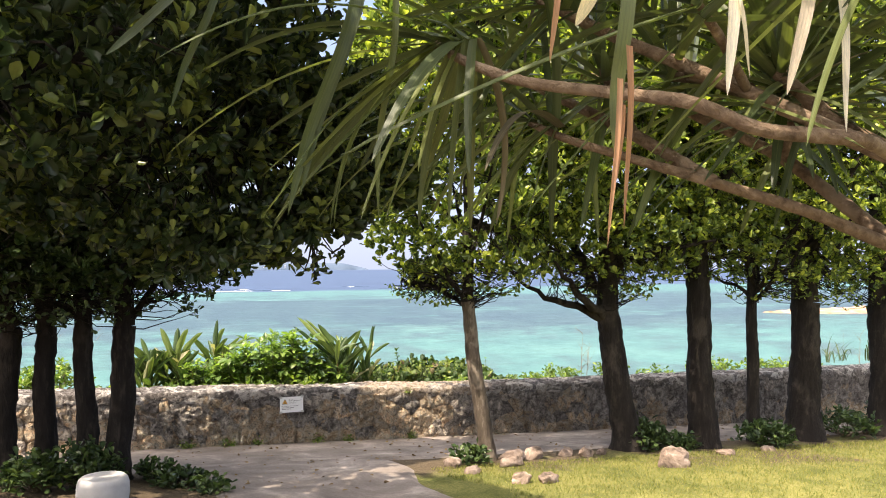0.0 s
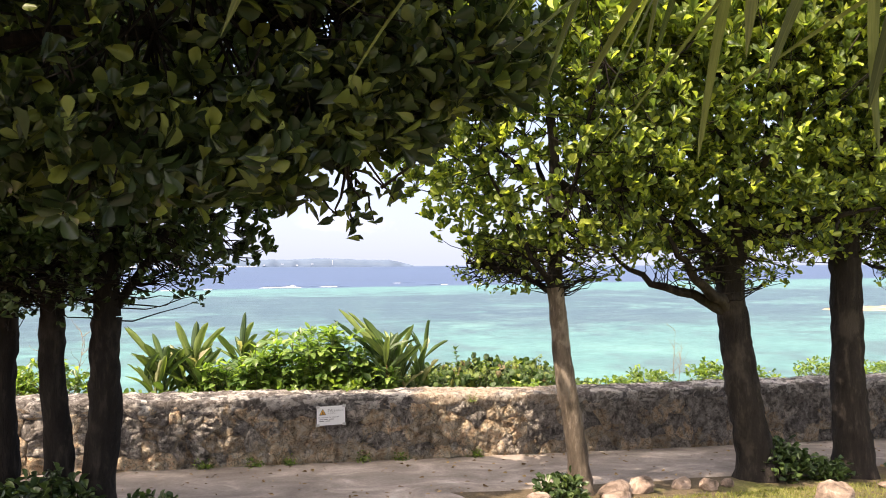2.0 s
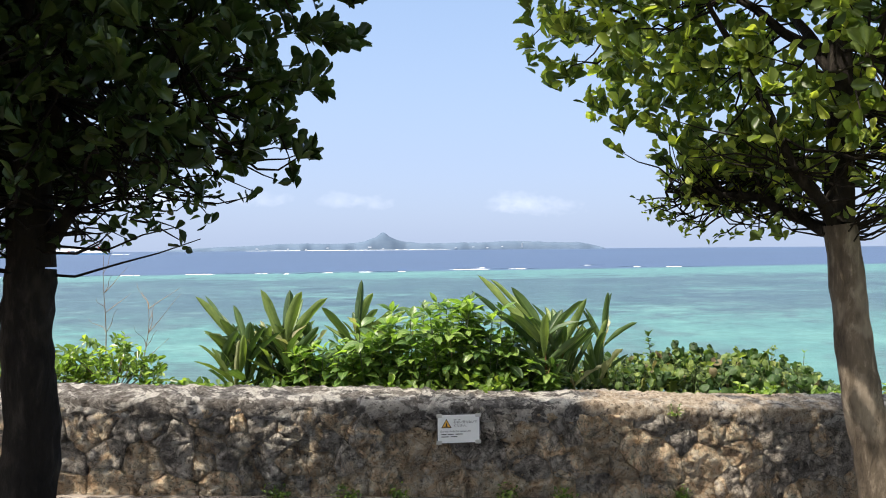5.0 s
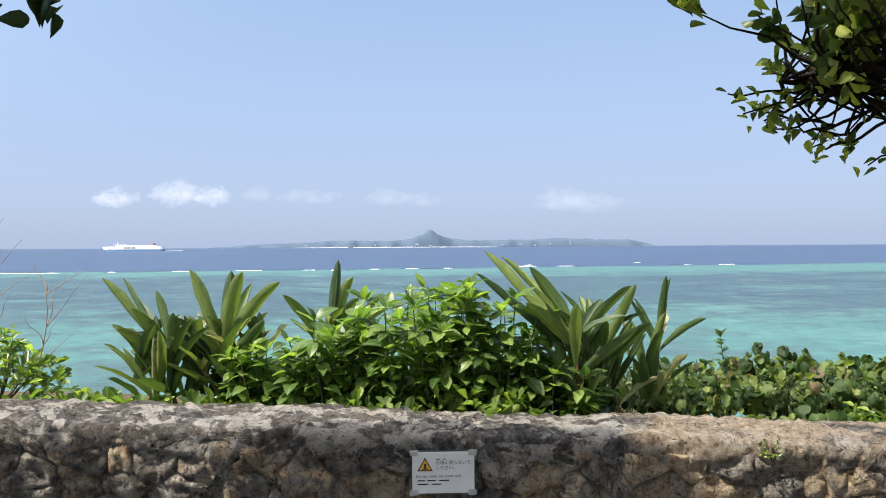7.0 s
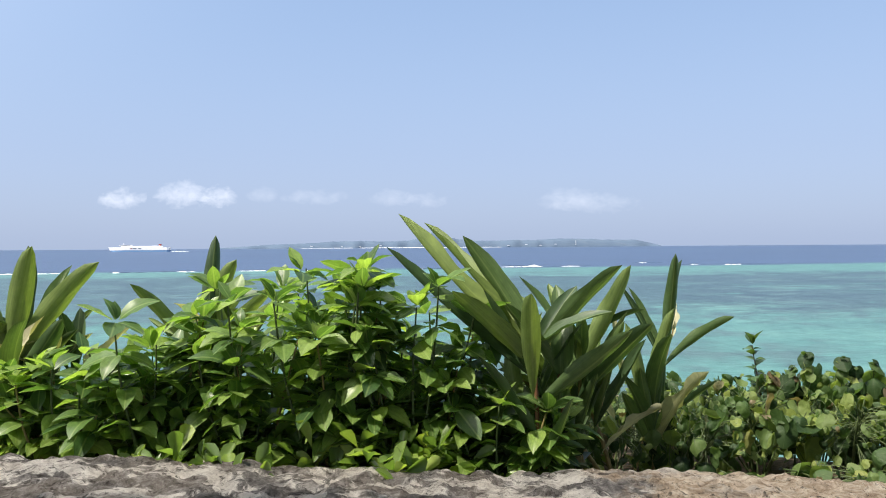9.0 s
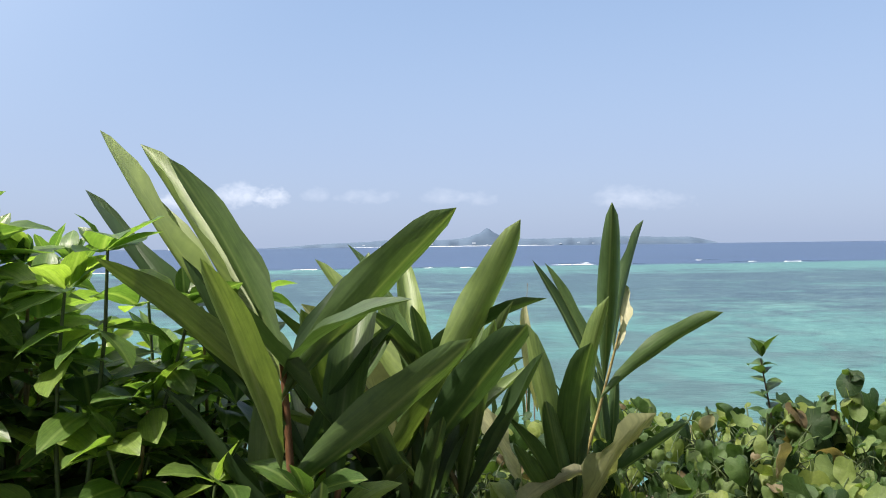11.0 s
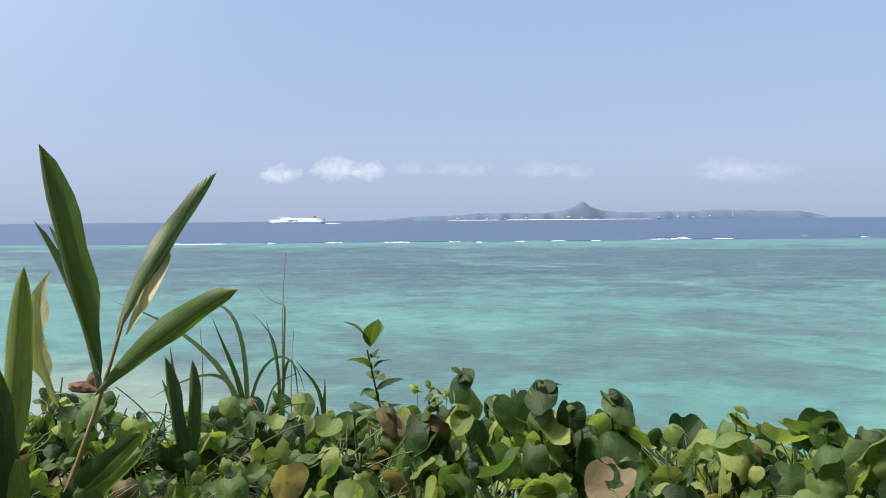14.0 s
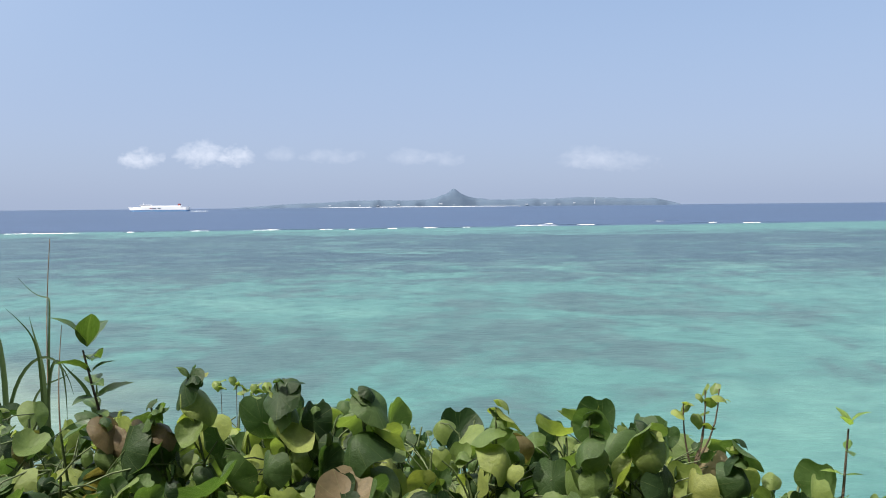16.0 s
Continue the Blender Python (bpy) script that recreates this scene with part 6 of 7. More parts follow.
def dry_shrub(foot, height, seed):
    """A bare, branching dry stalk."""
    rng = np.random.default_rng(seed)
    t = thing("dry_stalk", foot, "bare brown dried stalk with thin side twigs", "plant", "dry stalks behind the wall")
    w = np.linspace(0, 1, 8)[:, None]
    main = np.array((0.06, 0.0, height)) * w + np.sin(w * 5 + seed) * 0.02
    c = Tubes()
    c.add(main, 0.006 - 0.0045 * w[:, 0], 5)
    part("stem", c.mesh("stem"), M_DRY_STEM, t)
    for k in range(11):
        s = main[rng.integers(2, 8)]
        d = np.array((rng.uniform(-0.3, 0.3), rng.uniform(-0.15, 0.15), rng.uniform(0.12, 0.35))) * rng.uniform(0.5, 1)
        c = Tubes()
        c.add(s + d * w + np.sin(w * 6) * 0.01, 0.003 - 0.0022 * w[:, 0], 4)
        part("twig", c.mesh("twig"), M_DRY_STEM, t)
    return t


for k, (x, y, h) in enumerate(((-2.70, 1.4, 1.25), (5.35, 1.4, 0.85), (5.6, 1.6, 0.6), (12.0, 1.4, 0.7), (-2.35, 1.3, 0.75))):
    dry_shrub((x, y, ground_z(x, y) - 0.02), h, k)


undergrowth()


# ---- screw pine overhanging the path ----
SCREW = [blade_mesh("strap_leaf", lambda u: 0.5 * (1 - u) ** 0.38 * min(1, 0.75 + u), lambda u, b=b: b * 4 * u * (1 - u), 0.016, 16, tw, 0, 0.05) for b, tw in ((0.04, 0.1), (0.09, -0.1), (0.14, 0.15), (0.02, 0.3))]
for me in SCREW:
    me.materials.append(M_SCREW)
HANG = blade_mesh("hanging_strap", lambda u: 0.5 * (1 - u ** 7), lambda u: 0.03 * math.sin(u * 7), 0.010, 18, 0.25, 0, 0.05)
HANG_DRY = blade_mesh("hanging_strap", lambda u: 0.5 * (1 - u ** 3) ** 0.7, lambda u: 0.014 * math.sin(u * 5), 0.020, 18, 0.25, 0.0, 0.05)
HANG.materials.append(M_SCREW)
HANG_DRY.materials.append(M_SCREW_DRY)
HANG_RUST = HANG_DRY.copy()
HANG_RUST.materials.clear()
HANG_RUST.materials.append(M_SCREW_RUST)
SCREW_DEAD = [me.copy() for me in SCREW[1:3]]
for me in SCREW_DEAD:
    me.materials.clear()
    me.materials.append(M_SCREW_DEAD)


def screw_pine():
    root = (1.35, -7.75, ground_z(1.35, -7.75))
    t = thing("screw_pine", root, "screw pine with long strap leaves and ringed brown branches", "tree")
    o = np.array(root)

    def limb(pts, r0, r1, name="branch"):
        pts = np.array(pts, float)
        d = np.concatenate([[0], np.cumsum(np.linalg.norm(np.diff(pts, axis=0), axis=1))])
        u = np.linspace(0, d[-1], max(14, int(d[-1] / 0.035)))
        line = np.stack([np.interp(u, d, pts[:, k]) for k in range(3)], -1)
        k = np.ones(5) / 5
        for c in range(3):
            line[2:-2, c] = np.convolve(line[:, c], k, "valid")
        f = u / d[-1]
        rings = 1 + 0.07 * (np.sin(u * 95) > 0.72)
        b = Tubes()
        b.add(line - o, (r0 + (r1 - r0) * f) * rings, 10, 0.03)
        part(name, b.mesh(name), M_SCREW_BARK, t)
    limb([root, (1.25, -7.75, 1.3), (1.05, -7.7, 1.95), (0.85, -7.68, 2.28)], 0.085, 0.07, "trunk")
    # the lower branch, sweeping up and out over the path
    limb([(0.85, -7.68, 2.28), (0.45, -7.62, 2.42), (0.09, -7.5, 2.53), (-0.36, -7.19, 2.71), (-0.46, -7.10, 2.78)], 0.026, 0.014)
    # the upper branch, with its crook
    limb([(0.85, -7.68, 2.28), (0.55, -7.95, 2.55), (0.10, -8.10, 2.60), (-0.30, -8.08, 2.60), (-0.46, -8.02, 2.68), (-0.52, -7.80, 2.74), (-0.78, -7.62, 2.79), (-0.93, -7.50, 2.87), (-1.00, -7.45, 2.93)], 0.028, 0.015)
    limb([(0.55, -7.95, 2.55), (0.15, -7.6, 2.85), (-0.25, -7.3, 3.1), (-0.45, -7.15, 3.25)], 0.030, 0.02)
    limb([(0.85, -7.68, 2.28), (0.75, -8.2, 2.75), (0.25, -8.35, 3.05), (-0.1, -8.3, 3.2)], 0.030, 0.02)
    limb([(0.15, -7.6, 2.85), (-0.12, -7.75, 2.98), (-0.40, -7.9, 3.06)], 0.018, 0.014)
    limb([(0.09, -7.5, 2.53), (-0.05, -7.2, 2.75), (-0.10, -6.7, 3.0), (-0.20, -6.45, 3.15)], 0.026, 0.02)
    limb([(0.85, -7.68, 2.28), (0.75, -7.2, 2.7), (0.45, -6.7, 3.05), (0.25, -6.4, 3.2)], 0.030, 0.02)
    limb([(0.25, -8.35, 3.05), (0.1, -7.9, 3.3), (-0.2, -7.5, 3.45)], 0.035, 0.028)
    limb([(0.55, -7.95, 2.55), (0.45, -7.7, 2.75), (0.35, -7.55, 2.95)], 0.034, 0.026)
    limb([(0.75, -7.2, 2.7), (0.76, -7.3, 2.85), (0.75, -7.35, 2.95)], 0.034, 0.026)
    limb([(0.15, -7.6, 2.85), (0.16, -7.4, 2.95), (0.15, -7.2, 3.0)], 0.034, 0.026)
    limb([(0.75, -8.2, 2.75), (0.85, -8.15, 2.9), (0.9, -8.1, 3.0)], 0.034, 0.026)
    # two limbs above the view, added to carry the shading rosettes
    limb([(0.75, -8.2, 2.75), (0.7, -8.0, 3.2), (0.3, -7.9, 3.6)], 0.028, 0.02)
    limb([(0.75, -7.2, 2.7), (0.8, -7.3, 3.1), (0.65, -7.5, 3.5)], 0.028, 0.02)
    limb([(0.75, -7.2, 2.7), (0.9, -7.1, 2.8), (1.0, -7.0, 2.95)], 0.028, 0.02)
    limb([(1.05, -7.7, 1.95), (1.15, -7.6, 2.5), (1.2, -7.55, 2.95)], 0.04, 0.026)
    limb([(-0.05, -7.2, 2.75), (-0.05, -7.1, 2.9), (-0.05, -7.0, 3.05)], 0.024, 0.018)
    # third limb above the view, for another added shading rosette
    limb([(-0.2, -7.5, 3.45), (-0.35, -7.35, 3.65), (-0.45, -7.3, 3.8)], 0.028, 0.022)
    rng = random.Random(9)
    # rosettes: place, direction of growth, number of blades, droop
    heads = [((-1.00, -7.45, 2.93), (-0.45, 0.30, -0.05), 38, 0.95), ((-0.46, -7.10, 2.79), (-0.5, 0.6, 0.25), 22, 0.65), ((-0.46, -7.13, 3.26), (-0.5, 0.4, 0.5), 28, 0.6), ((-0.12, -8.30, 3.2), (-0.7, 0.2, 0.6), 40, 0.5),
             ((-0.22, -6.40, 3.18), (-0.5, 0.5, 0.3), 24, 0.6), ((0.23, -6.37, 3.22), (-0.1, 0.7, 0.3), 14, 0.6), ((-0.22, -7.48, 3.47), (-0.4, 0.3, 0.7), 32, 0.6), ((-0.40, -7.9, 3.06), (-0.4, 0.2, 0.8), 30, 0.5),
             # these three rosettes stand above the view, added to shade the branches below
             ((0.3, -7.9, 3.62), (0.1, 0.1, 1), 56, 0.45), ((0.65, -7.5, 3.5), (0.2, 0.2, 1), 56, 0.6), ((-0.46, -7.3, 3.82), (-0.2, 0.3, 1), 46, 0.35),
             ((0.45, -6.9, 3.05), (-0.2, 0.3, 0.6), 24, 0.6), ((0.35, -7.55, 2.95), (-0.5, -0.3, 0.6), 44, 0.5), ((0.75, -7.35, 2.95), (-0.2, -0.4, 0.7), 44, 0.6), ((0.15, -7.2, 3.0), (-0.5, -0.2, 0.6), 20, 0.5), ((0.9, -8.1, 3.0), (0.0, -0.3, 1), 44, 0.5), ((1.0, -7.0, 2.95), (-0.2, -0.3, 0.5), 40, 0.6), ((1.2, -7.55, 2.95), (0.0, -0.3, 0.6), 40, 0.6), ((-0.05, -7.0, 3.05), (-0.3, -0.2, 0.5), 20, 0.5)]
    for (x, y, z), axis_, count, droop in heads:
        n = int(count * 0.85)
        ax = Vector(axis_).normalized()
        side = ax.cross(Vector((0, 0, 1))).normalized()
        top = side.cross(ax)
        for k in range(n):
            a = k * 2.39996
            spread = 0.30 + 1.35 * (k / n)
            d = (ax * math.cos(spread) + (side * math.cos(a) + top * math.sin(a)) * math.sin(spread)).normalized()
            d = (d - Vector((0, 0, droop * rng.uniform(0.3, 0.85) * (0.4 + k / n)))).normalized()
            L = rng.uniform(0.75, 1.15)
            b = Vector((x, y, z)) - ax * 0.14 * (k / n)
            # over the path the blades hang more steeply
            if (b + d * L).x < -1.50:
                d = Vector((d.x * 0.68, d.y, d.z - 0.30)).normalized()
            tip = b + d * L
            # blades never hang down into the walkway
            floor_z = 2.36 if tip.y > -7.6 else 2.5
            if tip.z < floor_z and d.z < 0:
                tip = b + d * max(0.3, (b.z - floor_z) / -d.z)
            if tip.y < -7.75 and tip.x < -0.7:
                continue
            place_leaf("leaf", SCREW_DEAD[k % 2] if k > 0.92 * n and k % 2 else SCREW[k % 4], leaf_pose(b, tip, rng.uniform(0.036, 0.054), (0, 0, 1), rng.uniform(-0.4, 0.4)), t)
    # single blades that hang lower, some of them bleached: base, tip, width, dry
    for (bx, by, bz), (tx, ty, tz), w, dry in [((-1.24, -7.40, 3.10), (-1.465, -7.4, 2.373), 0.060, 0), ((-1.22, -7.38, 3.10), (-1.423, -7.38, 2.433), 0.045, 0), ((-1.12, -7.40, 3.12), (-1.182, -7.40, 2.362), 0.040, 0),
                                               ((-1.66, -7.40, 3.05), (-1.793, -7.4, 2.668), 0.036, 0), ((-1.76, -7.40, 3.02), (-1.961, -7.4, 2.802), 0.036, 0), ((-0.82, -8.20, 2.97), (-0.86, -8.2, 2.45), 0.062, 0),
                                               ((-0.86, -8.22, 2.66), (-0.893, -8.22, 2.266), 0.017, 2), ((-0.835, -8.22, 2.74), (-0.845, -8.22, 2.307), 0.024, 2), ((-0.85, -8.22, 2.60), (-0.868, -8.22, 2.42), 0.014, 2), ((-0.49, -8.2, 2.98), (-0.513, -8.2, 2.654), 0.046, 1),
                                               ((-0.48, -8.2, 2.92), (-0.437, -8.2, 2.705), 0.036, 1), ((-0.22, -8.2, 3.0), (-0.311, -8.2, 2.672), 0.044, 1), ((-0.12, -8.2, 3.02), (-0.089, -8.2, 2.589), 0.048, 1),
                                               ((-0.90, -8.2, 2.90), (-0.965, -8.2, 2.776), 0.050, 1), ((-1.01, -8.2, 2.90), (-1.033, -8.2, 2.684), 0.020, 2), ((-0.05, -8.15, 3.0), (-0.02, -8.15, 2.75), 0.03, 0)]:
        me = (HANG, HANG_DRY, HANG_RUST)[dry]
        place_leaf("hanging_leaf", me, leaf_pose((bx, by, bz), (tx, ty, tz), w * (1.0 if dry else 0.66), (0.2, -1, 0.2), rng.uniform(-0.3, 0.3)), t, ("", "bleached dry hanging blade", "rust-brown withered hanging blade")[dry])


screw_pine()


# ---- rocks, small growth and litter by the path ----
def rock(at, size, seed, label, turn=0.0, z=None, mat=None, group="rocks edging the lawn"):
    bm = bmesh.new()
    bmesh.ops.create_icosphere(bm, subdivisions=4, radius=0.5)
    for v in bm.verts:
        p = v.co.copy() * 2
        k = 1 + 0.30 * noise.noise(p * 0.9 + Vector((seed, 0, 0))) + 0.20 * noise.noise(p * 2.2 + Vector((0, seed, 0))) + 0.08 * noise.noise(p * 5 + Vector((0, 0, seed)))
        v.co *= k
        # flat facets, as broken stone has
        for q in range(5):
            n = Vector((math.sin(seed * 3.1 + q * 2.2), math.cos(seed * 1.7 + q * 1.3), 0.35 * math.sin(seed + q * 2))).normalized()
            d = v.co.dot(n) - 0.36
            if d > 0:
                v.co -= n * d * 0.75
        v.co.x *= size[0]
        v.co.y *= size[1]
        v.co.z *= size[2]
        v.co.z = max(v.co.z, -0.28 * size[2])
    for f in bm.faces:
        f.smooth = True
    ob = part("rock", bm, mat or M_ROCK)
    ob.matrix_basis = pose(at[0], at[1], (ground_z(at[0], at[1]) if z is None else z) + 0.2 * size[2], 0, 0, turn)
    return tagged(ob, label, "rock", group)


RL = "rough pale limestone rock at the lawn's edge"
rock((3.52, -3.15), (0.42, 0.34, 0.30), 1, "large pinkish limestone rock on the lawn", 10)
rock((1.55, -3.40), (0.22, 0.17, 0.13), 2, RL)
rock((1.80, -3.45), (0.23, 0.19, 0.12), 3, RL, 40)
rock((2.02, -2.38), (0.36, 0.24, 0.16), 4, "dark weathered limestone rock beside the path", 20)
rock((2.30, -2.30), (0.26, 0.2, 0.17), 5, "dark weathered limestone rock beside the path")
rock((1.28, -2.48), (0.24, 0.2, 0.13), 6, RL, 70)
rock((1.32, -2.85), (0.20, 0.16, 0.10), 7, RL)
rock((2.75, -2.25), (0.2, 0.16, 0.13), 8, RL, 30)
rock((2.95, -2.35), (0.17, 0.14, 0.12), 9, RL)
rock((3.2, -2.3), (0.15, 0.12, 0.09), 10, RL, 50)
rock((1.85, -2.62), (0.3, 0.2, 0.13), 11, "dark weathered limestone rock beside the path")
rock((4.6, -2.75), (0.26, 0.18, 0.08), 12, RL)
rock((5.3, -2.7), (0.2, 0.16, 0.08), 13, RL)
# a reddish boulder on the shoal far below
M_SHORE_ROCK = plain("red_brown_rock", (0.085, 0.050, 0.036), 0.95, 0.1, 0.8, 2.5, 1.0)
rock((-28.6, 46.5), (2.5, 1.6, 0.9), 21, "reddish brown boulder standing in shallow water", 15, SEA_Z, M_SHORE_ROCK, "rocks on the shore")
rock((-28.2, 46.6), (1.1, 0.9, 1.7), 24, "reddish brown boulder standing in shallow water", 40, SEA_Z, M_SHORE_ROCK, "rocks on the shore")

UG = "growth at the feet of the trees"
for k, (x, y, r, h, n, lab) in enumerate([(1.50, -2.40, 0.17, 0.20, 260, "small leafy green plant beside a tree foot"), (3.92, -2.15, 0.26, 0.34, 620, "dark leafy shrub at a tree's foot"), (4.35, -2.25, 0.18, 0.2, 260, "small leafy green plant beside a tree foot"),
                                          (5.65, -2.35, 0.34, 0.30, 600, "dark leafy shrub at a tree's foot"), (7.35, -2.1, 0.4, 0.38, 520, "dark leafy shrub at a tree's foot"), (8.3, -1.9, 0.5, 0.45, 520, "dark leafy shrub at a tree's foot"),
                                          (-1.55, -2.20, 0.16, 0.20, 200, "low shade plant with ragged leaves"), (-1.35, -2.55, 0.18, 0.13, 190, "low shade plant with ragged leaves"), (-2.15, -2.45, 0.30, 0.38, 560, "leafy shade shrub among dark trunks"),
                                          (-2.5, -2.5, 0.28, 0.30, 420, "leafy shade shrub among dark trunks"), (-1.10, -2.85, 0.16, 0.08, 110, "low shade plant with ragged leaves")]):
    # the dark tree-leaf colour stands in for the shade down here
    bush((x, y, ground_z(x, y) - 0.02), (r, r, h), n, lab, 400 + k, (0.075, 0.046), M_CROWN, UG, 0.5)
# weeds in the joint between path and wall, and one on the wall's face
for k, (x, z) in enumerate([(-0.62, 0.0), (-0.28, 0.0), (0.48, 0.0), (0.9, 0.0), (1.75, -0.02), (-1.1, 0.0)]):
    bush((x, -0.06, ground_z(x, -0.06)), (0.055, 0.035, 0.075), 40, "small green weed at the wall's foot", 450 + k, (0.03, 0.017), M_UNDER, "weeds along the wall")
bush((1.72, -0.025, 0.535), (0.03, 0.014, 0.06), 18, "small dark weed rooted in the wall", 470, (0.022, 0.013), M_UNDER, "weeds along the wall")


def drum():
    m = plain("pale_stone_drum", (0.44, 0.43, 0.41), 0.7, 0.3, 0.12, 9, 0.3)
    bm = bmesh.new()
    prof = [(0.0, -0.05), (0.17, -0.05), (0.185, 0.04), (0.195, 0.12), (0.19, 0.20), (0.178, 0.235), (0.16, 0.25), (0.14, 0.245), (0.0, 0.242)]
    rings = []
    for r, z in prof:
        rings.append([bm.verts.new((r * math.cos(a), r * math.sin(a), z)) for a in np.linspace(0, 2 * math.pi, 40, endpoint=False)] if r else [bm.verts.new((0, 0, z))])
    for a, b in zip(rings, rings[1:]):
        n = max(len(a), len(b))
        for i in range(n):
            vs = [a[i % len(a)], a[(i + 1) % len(a)], b[(i + 1) % len(b)], b[i % len(b)]]
            vs = list(dict.fromkeys(vs))
            f = bm.faces.new(vs)
            f.smooth = True
    ob = part("stone_stool", bm, m)
    ob.matrix_basis = pose(-1.98, -3.1, ground_z(-1.98, -3.1) - 0.035)
    tagged(ob, "rounded pale stone stool standing among shade plants", "stool")


drum()


def grass():
    """Short turf on the sunlit lawn: many small blades."""
    rng = np.random.default_rng(77)
    n = 42000
    x, y = rng.uniform(0.9, 9.0, n), -2.55 - rng.uniform(0, 1, n) ** 1.4 * 4.2
    keep = (x > 1.0 + 0.25 * np.sin(y * 3)) & (x - 1.0 > -0.0 * y)
    x, y = x[keep], y[keep]
    z = np.array([ground_z(a, b) for a, b in zip(x, y)])
    base = np.stack([x, y, z - 0.004], -1)
    way = unit(np.stack([rng.normal(0, 0.5, len(x)), rng.normal(0, 0.5, len(x)), np.ones(len(x))], -1))
    L = rng.uniform(0.018, 0.05, len(x))
    side = unit(np.cross(way, rng.normal(0, 1, (len(x), 3)))) * 0.0032
    tipv = base + way * L[:, None] + np.stack([rng.normal(0, 0.008, len(x)), rng.normal(0, 0.008, len(x)), 0 * x], -1)
    v = np.stack([base - side, base + side, tipv], 1).reshape(-1, 3)
    f = np.arange(len(v)).reshape(-1, 3)
    ob = part("lawn_grass", array_mesh("lawn_grass", v, [f], False), M_GRASS)
    tagged(ob, "short sunlit yellow-green turf", "grass", kind="stuff")


grass()


def litter():
    rng = np.random.default_rng(5)
    n = 520
    x, y = rng.uniform(-2.6, 7.5, n), -rng.uniform(0.05, 3.4, n)
    keep = (y > -2.2) | (x < 0.6) & (x > -1.4)
    x, y = x[keep], y[keep]
    base = np.stack([x, y, [ground_z(a, b) + 0.030 for a, b in zip(x, y)]], -1)
    way = unit(np.stack([rng.normal(0, 1, len(x)), rng.normal(0, 1, len(x)), rng.uniform(-0.05, 0.12, len(x))], -1))
    s = rng.uniform(0.5, 1.0, len(x))
    np.random.seed(3)
    me = leaf_cloud("leaf_litter", base, way, 0.055 * s, 0.028 * s, 0.2, 0.1)
    tagged(part("leaf_litter", me, M_LITTER), "scattered dry brown leaves on the path", "leaf litter", kind="stuff")


litter()


# ---- the warning sign on the wall ----
def sign():
    t = thing("warning_sign", (0.15, -0.045, 0.515), "white warning sign in a dark frame on the wall", "sign")
    white = plain("sign_white", (0.74, 0.75, 0.74), 0.35, 0.5, 0.03, 20)
    dark = plain("sign_frame", (0.05, 0.05, 0.05), 0.5, 0.4, 0.1, 30)
    metal = plain("sign_corner", (0.42, 0.42, 0.40), 0.4, 0.5, 0.1, 30)
    ink = plain("sign_ink", (0.03, 0.03, 0.03), 0.6, 0.3, 0.05, 30)
    amber = plain("sign_amber", (0.75, 0.38, 0.05), 0.5, 0.4, 0.05, 30)

    def slab(name, size, at, mat, bevel=0.0, label="", on=None):
        bm = bmesh.new()
        box_into(bm, size, at, bevel)
        return part(name, bm, mat, on or t, label)
    backing = slab("backing", (0.302, 0.014, 0.204), (0, 0.008, 0), dark, 0.002, "dark frame")
    panel = slab("panel", (0.290, 0.006, 0.192), (0, -0.001, 0), white, 0.001)
    for sx_ in (-1, 1):
        for sz in (-1, 1):
            slab("corner_clip", (0.040, 0.010, 0.026), (sx_ * 0.136, -0.004, sz * 0.092), metal, 0.003, "grey corner clip", backing)

    def tri(name, r, y, mat, label=""):
        bm = bmesh.new()
        pts = [(0, r), (-r * 0.9, -r * 0.6), (r * 0.9, -r * 0.6)]
        a = [bm.verts.new((-0.085 + x, y, 0.032 + z)) for x, z in pts]
        b = [bm.verts.new((-0.085 + x, y + 0.001, 0.032 + z)) for x, z in pts]
        bm.faces.new(a)
        for i in range(3):
            bm.faces.new((a[i], b[i], b[(i + 1) % 3], a[(i + 1) % 3]))
        bmesh.ops.recalc_face_normals(bm, faces=bm.faces)
        return part(name, bm, mat, panel, label)
    tri("triangle_edge", 0.040, -0.0052, ink, "black triangle border")
    tri("triangle", 0.031, -0.0062, amber, "amber warning triangle")
    slab("pictogram", (0.010, 0.0008, 0.022), (-0.085, -0.0068, 0.031), ink, on=panel)
    slab("pictogram_base", (0.026, 0.0008, 0.004), (-0.085, -0.0068, 0.018), ink, on=panel)

    def line(body, x, z, size, name="writing"):
        cu = bpy.data.curves.new(name, "FONT")
        cu.body, cu.size, cu.extrude, cu.align_x, cu.align_y = body, size, 0.0003, "LEFT", "CENTER"
        cu.materials.append(ink)
        ob = new(name, cu)
        ob.parent = panel
        ob.matrix_basis = pose(x, -0.0046, z, 90, 0, 0)
    line("石垣に登らないで", -0.036, 0.046, 0.0205)
    line("ください。", -0.036, 0.022, 0.0205)
    line("Do not climb the stone wall.", -0.128, -0.016, 0.0185)
    # two lines of small print that cannot be read
    for z, parts in ((-0.036, ((-0.120, 0.035), (-0.075, 0.040), (-0.022, 0.05))), (-0.053, ((-0.120, 0.05), (-0.055, 0.045)))):
        for x, w in parts:
            slab("small_print", (w, 0.0008, 0.0055), (x + w / 2, -0.0046, z), ink, on=panel)
    for x, w in ((-0.034, 0.018), (0.0, 0.012)):
        slab("small_print", (w, 0.0008, 0.004), (x + w / 2, -0.0046, 0.063), ink, on=panel)


sign()


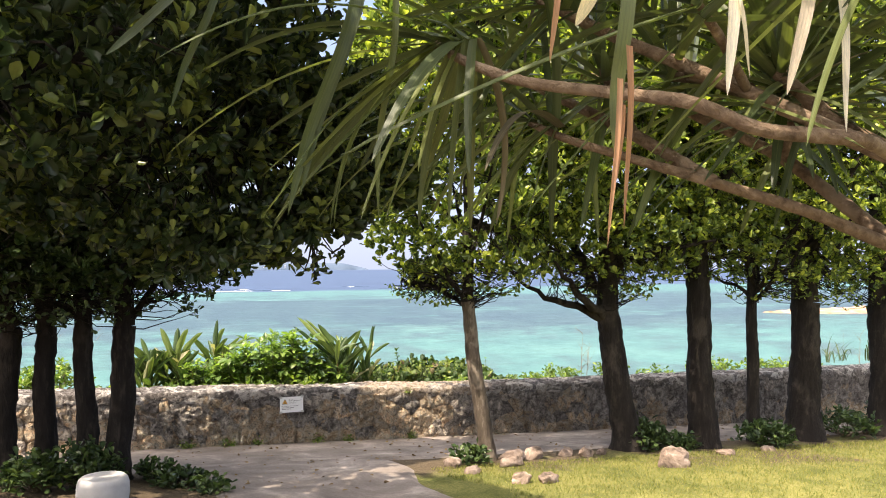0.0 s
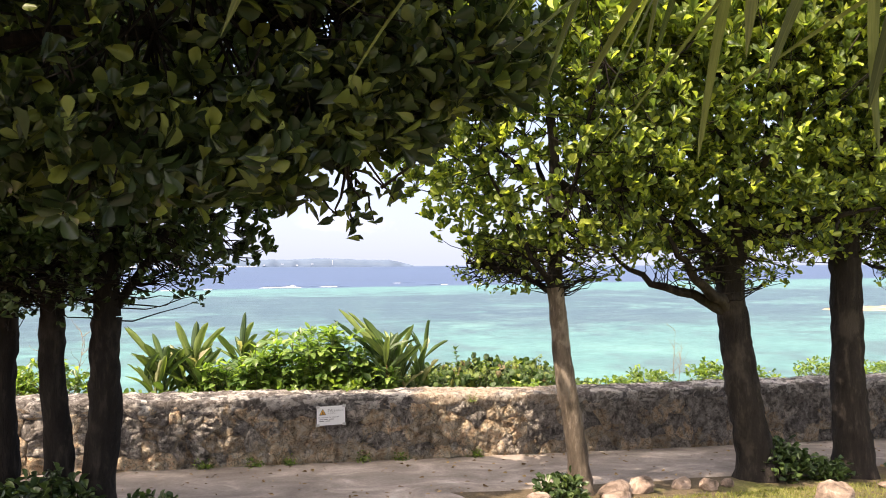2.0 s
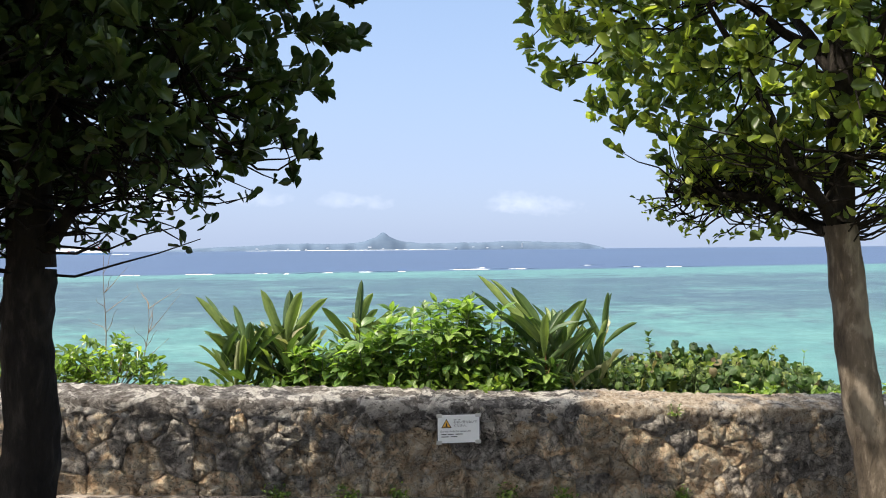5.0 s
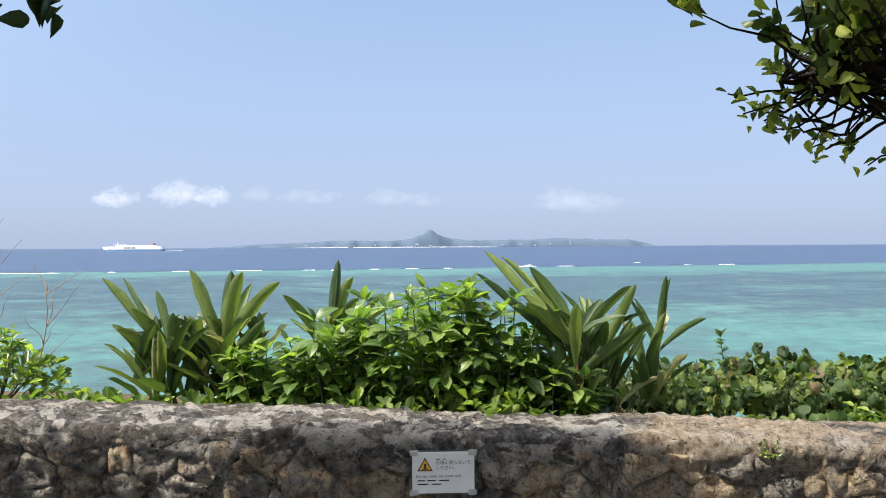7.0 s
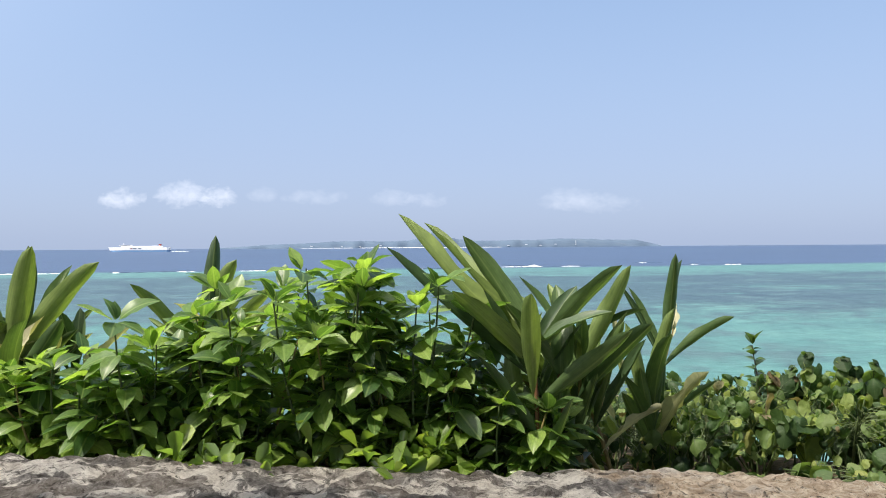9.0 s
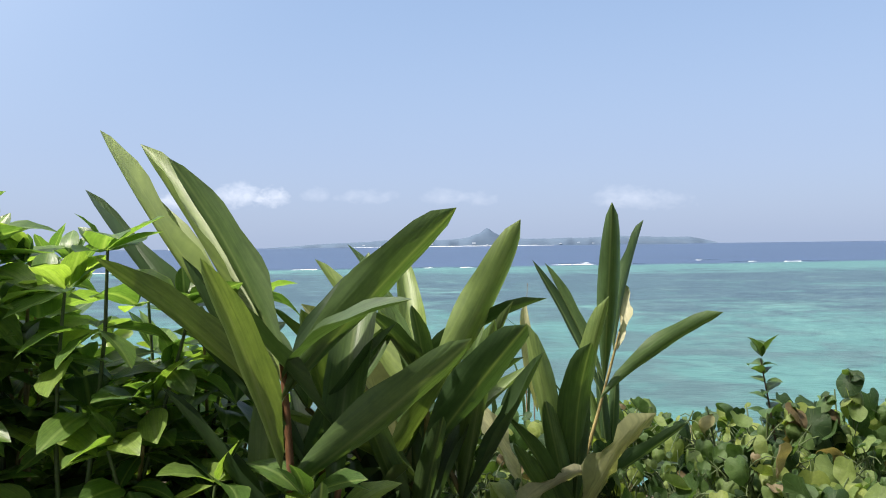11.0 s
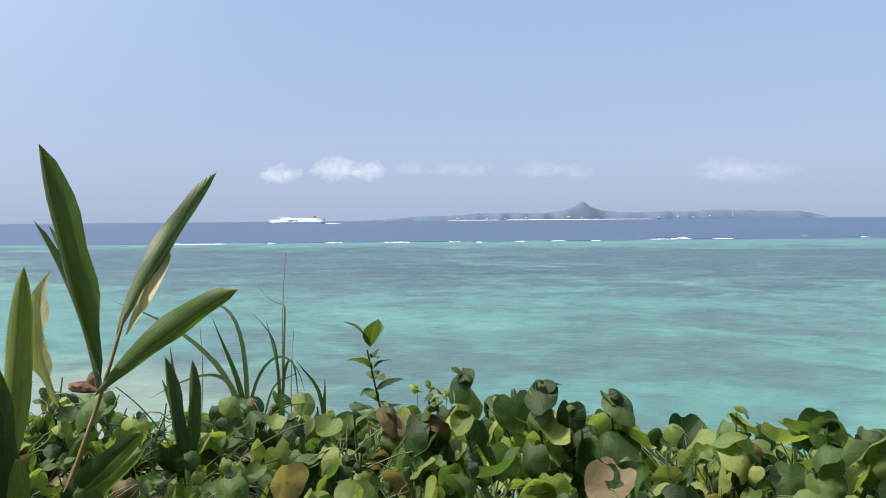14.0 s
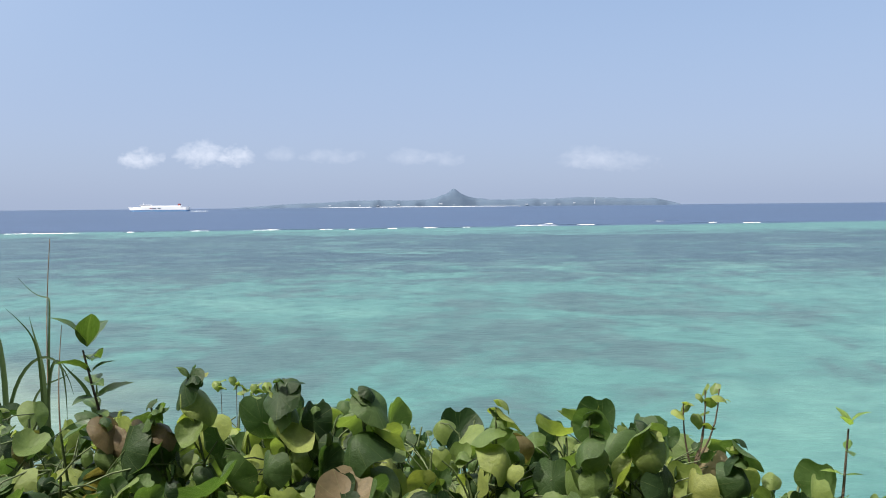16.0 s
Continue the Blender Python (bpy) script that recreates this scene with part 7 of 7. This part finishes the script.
# ---- the stones of the wall's face ----
def clip(poly, mx, mz, nx, nz):
    """The part of a polygon on the near side of a line through (mx, mz) with normal (nx, nz)."""
    out = []
    for i, (x, z) in enumerate(poly):
        px, pz = poly[i - 1]
        d0, d1 = (px - mx) * nx + (pz - mz) * nz, (x - mx) * nx + (z - mz) * nz
        if (d0 < 0) != (d1 < 0):
            f = d0 / (d0 - d1)
            out.append((px + (x - px) * f, pz + (z - pz) * f))
        if d1 < 0:
            out.append((x, z))
    return out


def stone_cells():
    rng = random.Random(12)
    sites = []
    for row in range(4):
        x = -9.5 + rng.uniform(0, 0.2)
        while x < 17:
            w = rng.choice((0.11, 0.16, 0.22, 0.30, 0.40))
            h = 0.66 * (row + 0.5 + rng.uniform(-0.42, 0.42)) / 4
            sites.append((x + w / 2, h))
            x += w
    cells = []
    for x, z in sites:
        poly = [(x - 0.34, 0.0), (x + 0.34, 0.0), (x + 0.34, 0.645), (x - 0.34, 0.645)]
        near = sorted((s for s in sites if abs(s[0] - x) < 0.7 and s != (x, z)), key=lambda s: (s[0] - x) ** 2 + (s[1] - z) ** 2)[:14]
        for a, b in near:
            if not poly:
                break
            poly = clip(poly, (a + x) / 2, (b + z) / 2, a - x, b - z)
        if len(poly) > 2:
            cells.append((x, z, poly))
    return cells


def warp(x, z):
    """Joints wander: the same shift for both stones that meet there."""
    return (x + 0.062 * noise.noise((x * 5, z * 5, 20)) + 0.022 * noise.noise((x * 16, z * 16, 21)), z + 0.050 * noise.noise((x * 5, z * 5, 30)) + 0.020 * noise.noise((x * 16, z * 16, 31)))


def stone_mesh(cx, cz, poly, seed):
    """A rough stone, flush with its neighbours, its edges broken and its face pitted."""
    pts = []
    for i, (x, z) in enumerate(poly):
        px, pz = poly[i - 1]
        n = max(1, round(math.hypot(x - px, z - pz) / 0.034))
        for k in range(n):
            pts.append(warp(px + (x - px) * k / n, pz + (z - pz) * k / n))
    m = len(pts)
    pts = [(0.7 * pts[i][0] + 0.15 * (pts[i - 1][0] + pts[(i + 1) % m][0]), 0.7 * pts[i][1] + 0.15 * (pts[i - 1][1] + pts[(i + 1) % m][1])) for i in range(m)]
    mx, mz = sum(p[0] for p in pts) / m, sum(p[1] for p in pts) / m
    proud = 0.003 + 0.014 * abs(noise.noise((cx * 3.3, cz * 5, 2)))
    tilt_x, tilt_z = 0.10 * noise.noise((cx * 7, cz, 40)), 0.10 * noise.noise((cx, cz * 7, 41))
    v, f = [], []
    for ring, (gap, share, y) in enumerate(((0.001, 0.0, 0.016), (0.003, 0.0, 0.006), (0.007, 0.0, -0.4), (0.010, 0.22, -0.9), (0.010, 0.5, -1.0), (0.010, 0.78, -1.0))):
        for x, z in pts:
            r = math.hypot(x - mx, z - mz) + 1e-6
            k = max(0.05, (1 - share) * (1 - gap / r))
            xx, zz = mx + (x - mx) * k, mz + (z - mz) * k
            rough = 0.032 * noise.noise((xx * 8, zz * 8, 8)) + 0.022 * noise.noise((xx * 22, zz * 22, 9)) + 0.010 * noise.noise((xx * 48, zz * 48, 10))
            yy = y - 0.016 * max(0.0, noise.noise((xx * 6, zz * 6, 50)) * 2) * (ring == 1) if ring < 2 else y * proud + rough + tilt_x * (xx - mx) + tilt_z * (zz - mz)
            v.append((xx - mx, yy + (0.004 * noise.noise((xx * 30, zz * 30, 3)) if ring == 1 else 0), zz - mz))
    v.append((0, -1.0 * proud + 0.022 * noise.noise((mx * 9, mz * 9, 8)), 0))
    for r in range(5):
        for i in range(m):
            a, b = r * m + i, r * m + (i + 1) % m
            f.append((a, b, b + m, a + m))
    t = [(5 * m + i, 5 * m + (i + 1) % m, 6 * m) for i in range(m)]
    return (mx, mz), np.array(v), np.array(f), np.array(t)


def face_z(x, h):
    foot = ground_z(x, 0)
    return foot + h * (wall_top(x) - foot) / 0.70


rest_v, rest_q, rest_t, count, nr = [], [], [], 0, 0
for k, (cx, cz, poly) in enumerate(stone_cells()):
    (mx, mz), v, q, t = stone_mesh(cx, cz, poly, k)
    slope = (face_z(mx + 0.1, mz) - face_z(mx - 0.1, mz)) / 0.2
    v[:, 2] = v[:, 2] * (wall_top(mx) - ground_z(mx, 0)) / 0.70 + v[:, 0] * slope
    if -2.9 < cx < 6.6 and count < 300:
        count += 1
        ob = part("stone", array_mesh("stone", v, [q, t]), M_STONE, wall)
        ob.matrix_basis = pose(mx, 0, face_z(mx, mz))
    else:
        rest_v.append(v + np.array((mx, 0, face_z(mx, mz))))
        rest_q.append(q + nr)
        rest_t.append(t + nr)
        nr += len(v)
tagged(part("stone_rest", array_mesh("stone_rest", np.concatenate(rest_v), [np.concatenate(rest_q), np.concatenate(rest_t)]), M_STONE_REST, wall), kind="stuff")
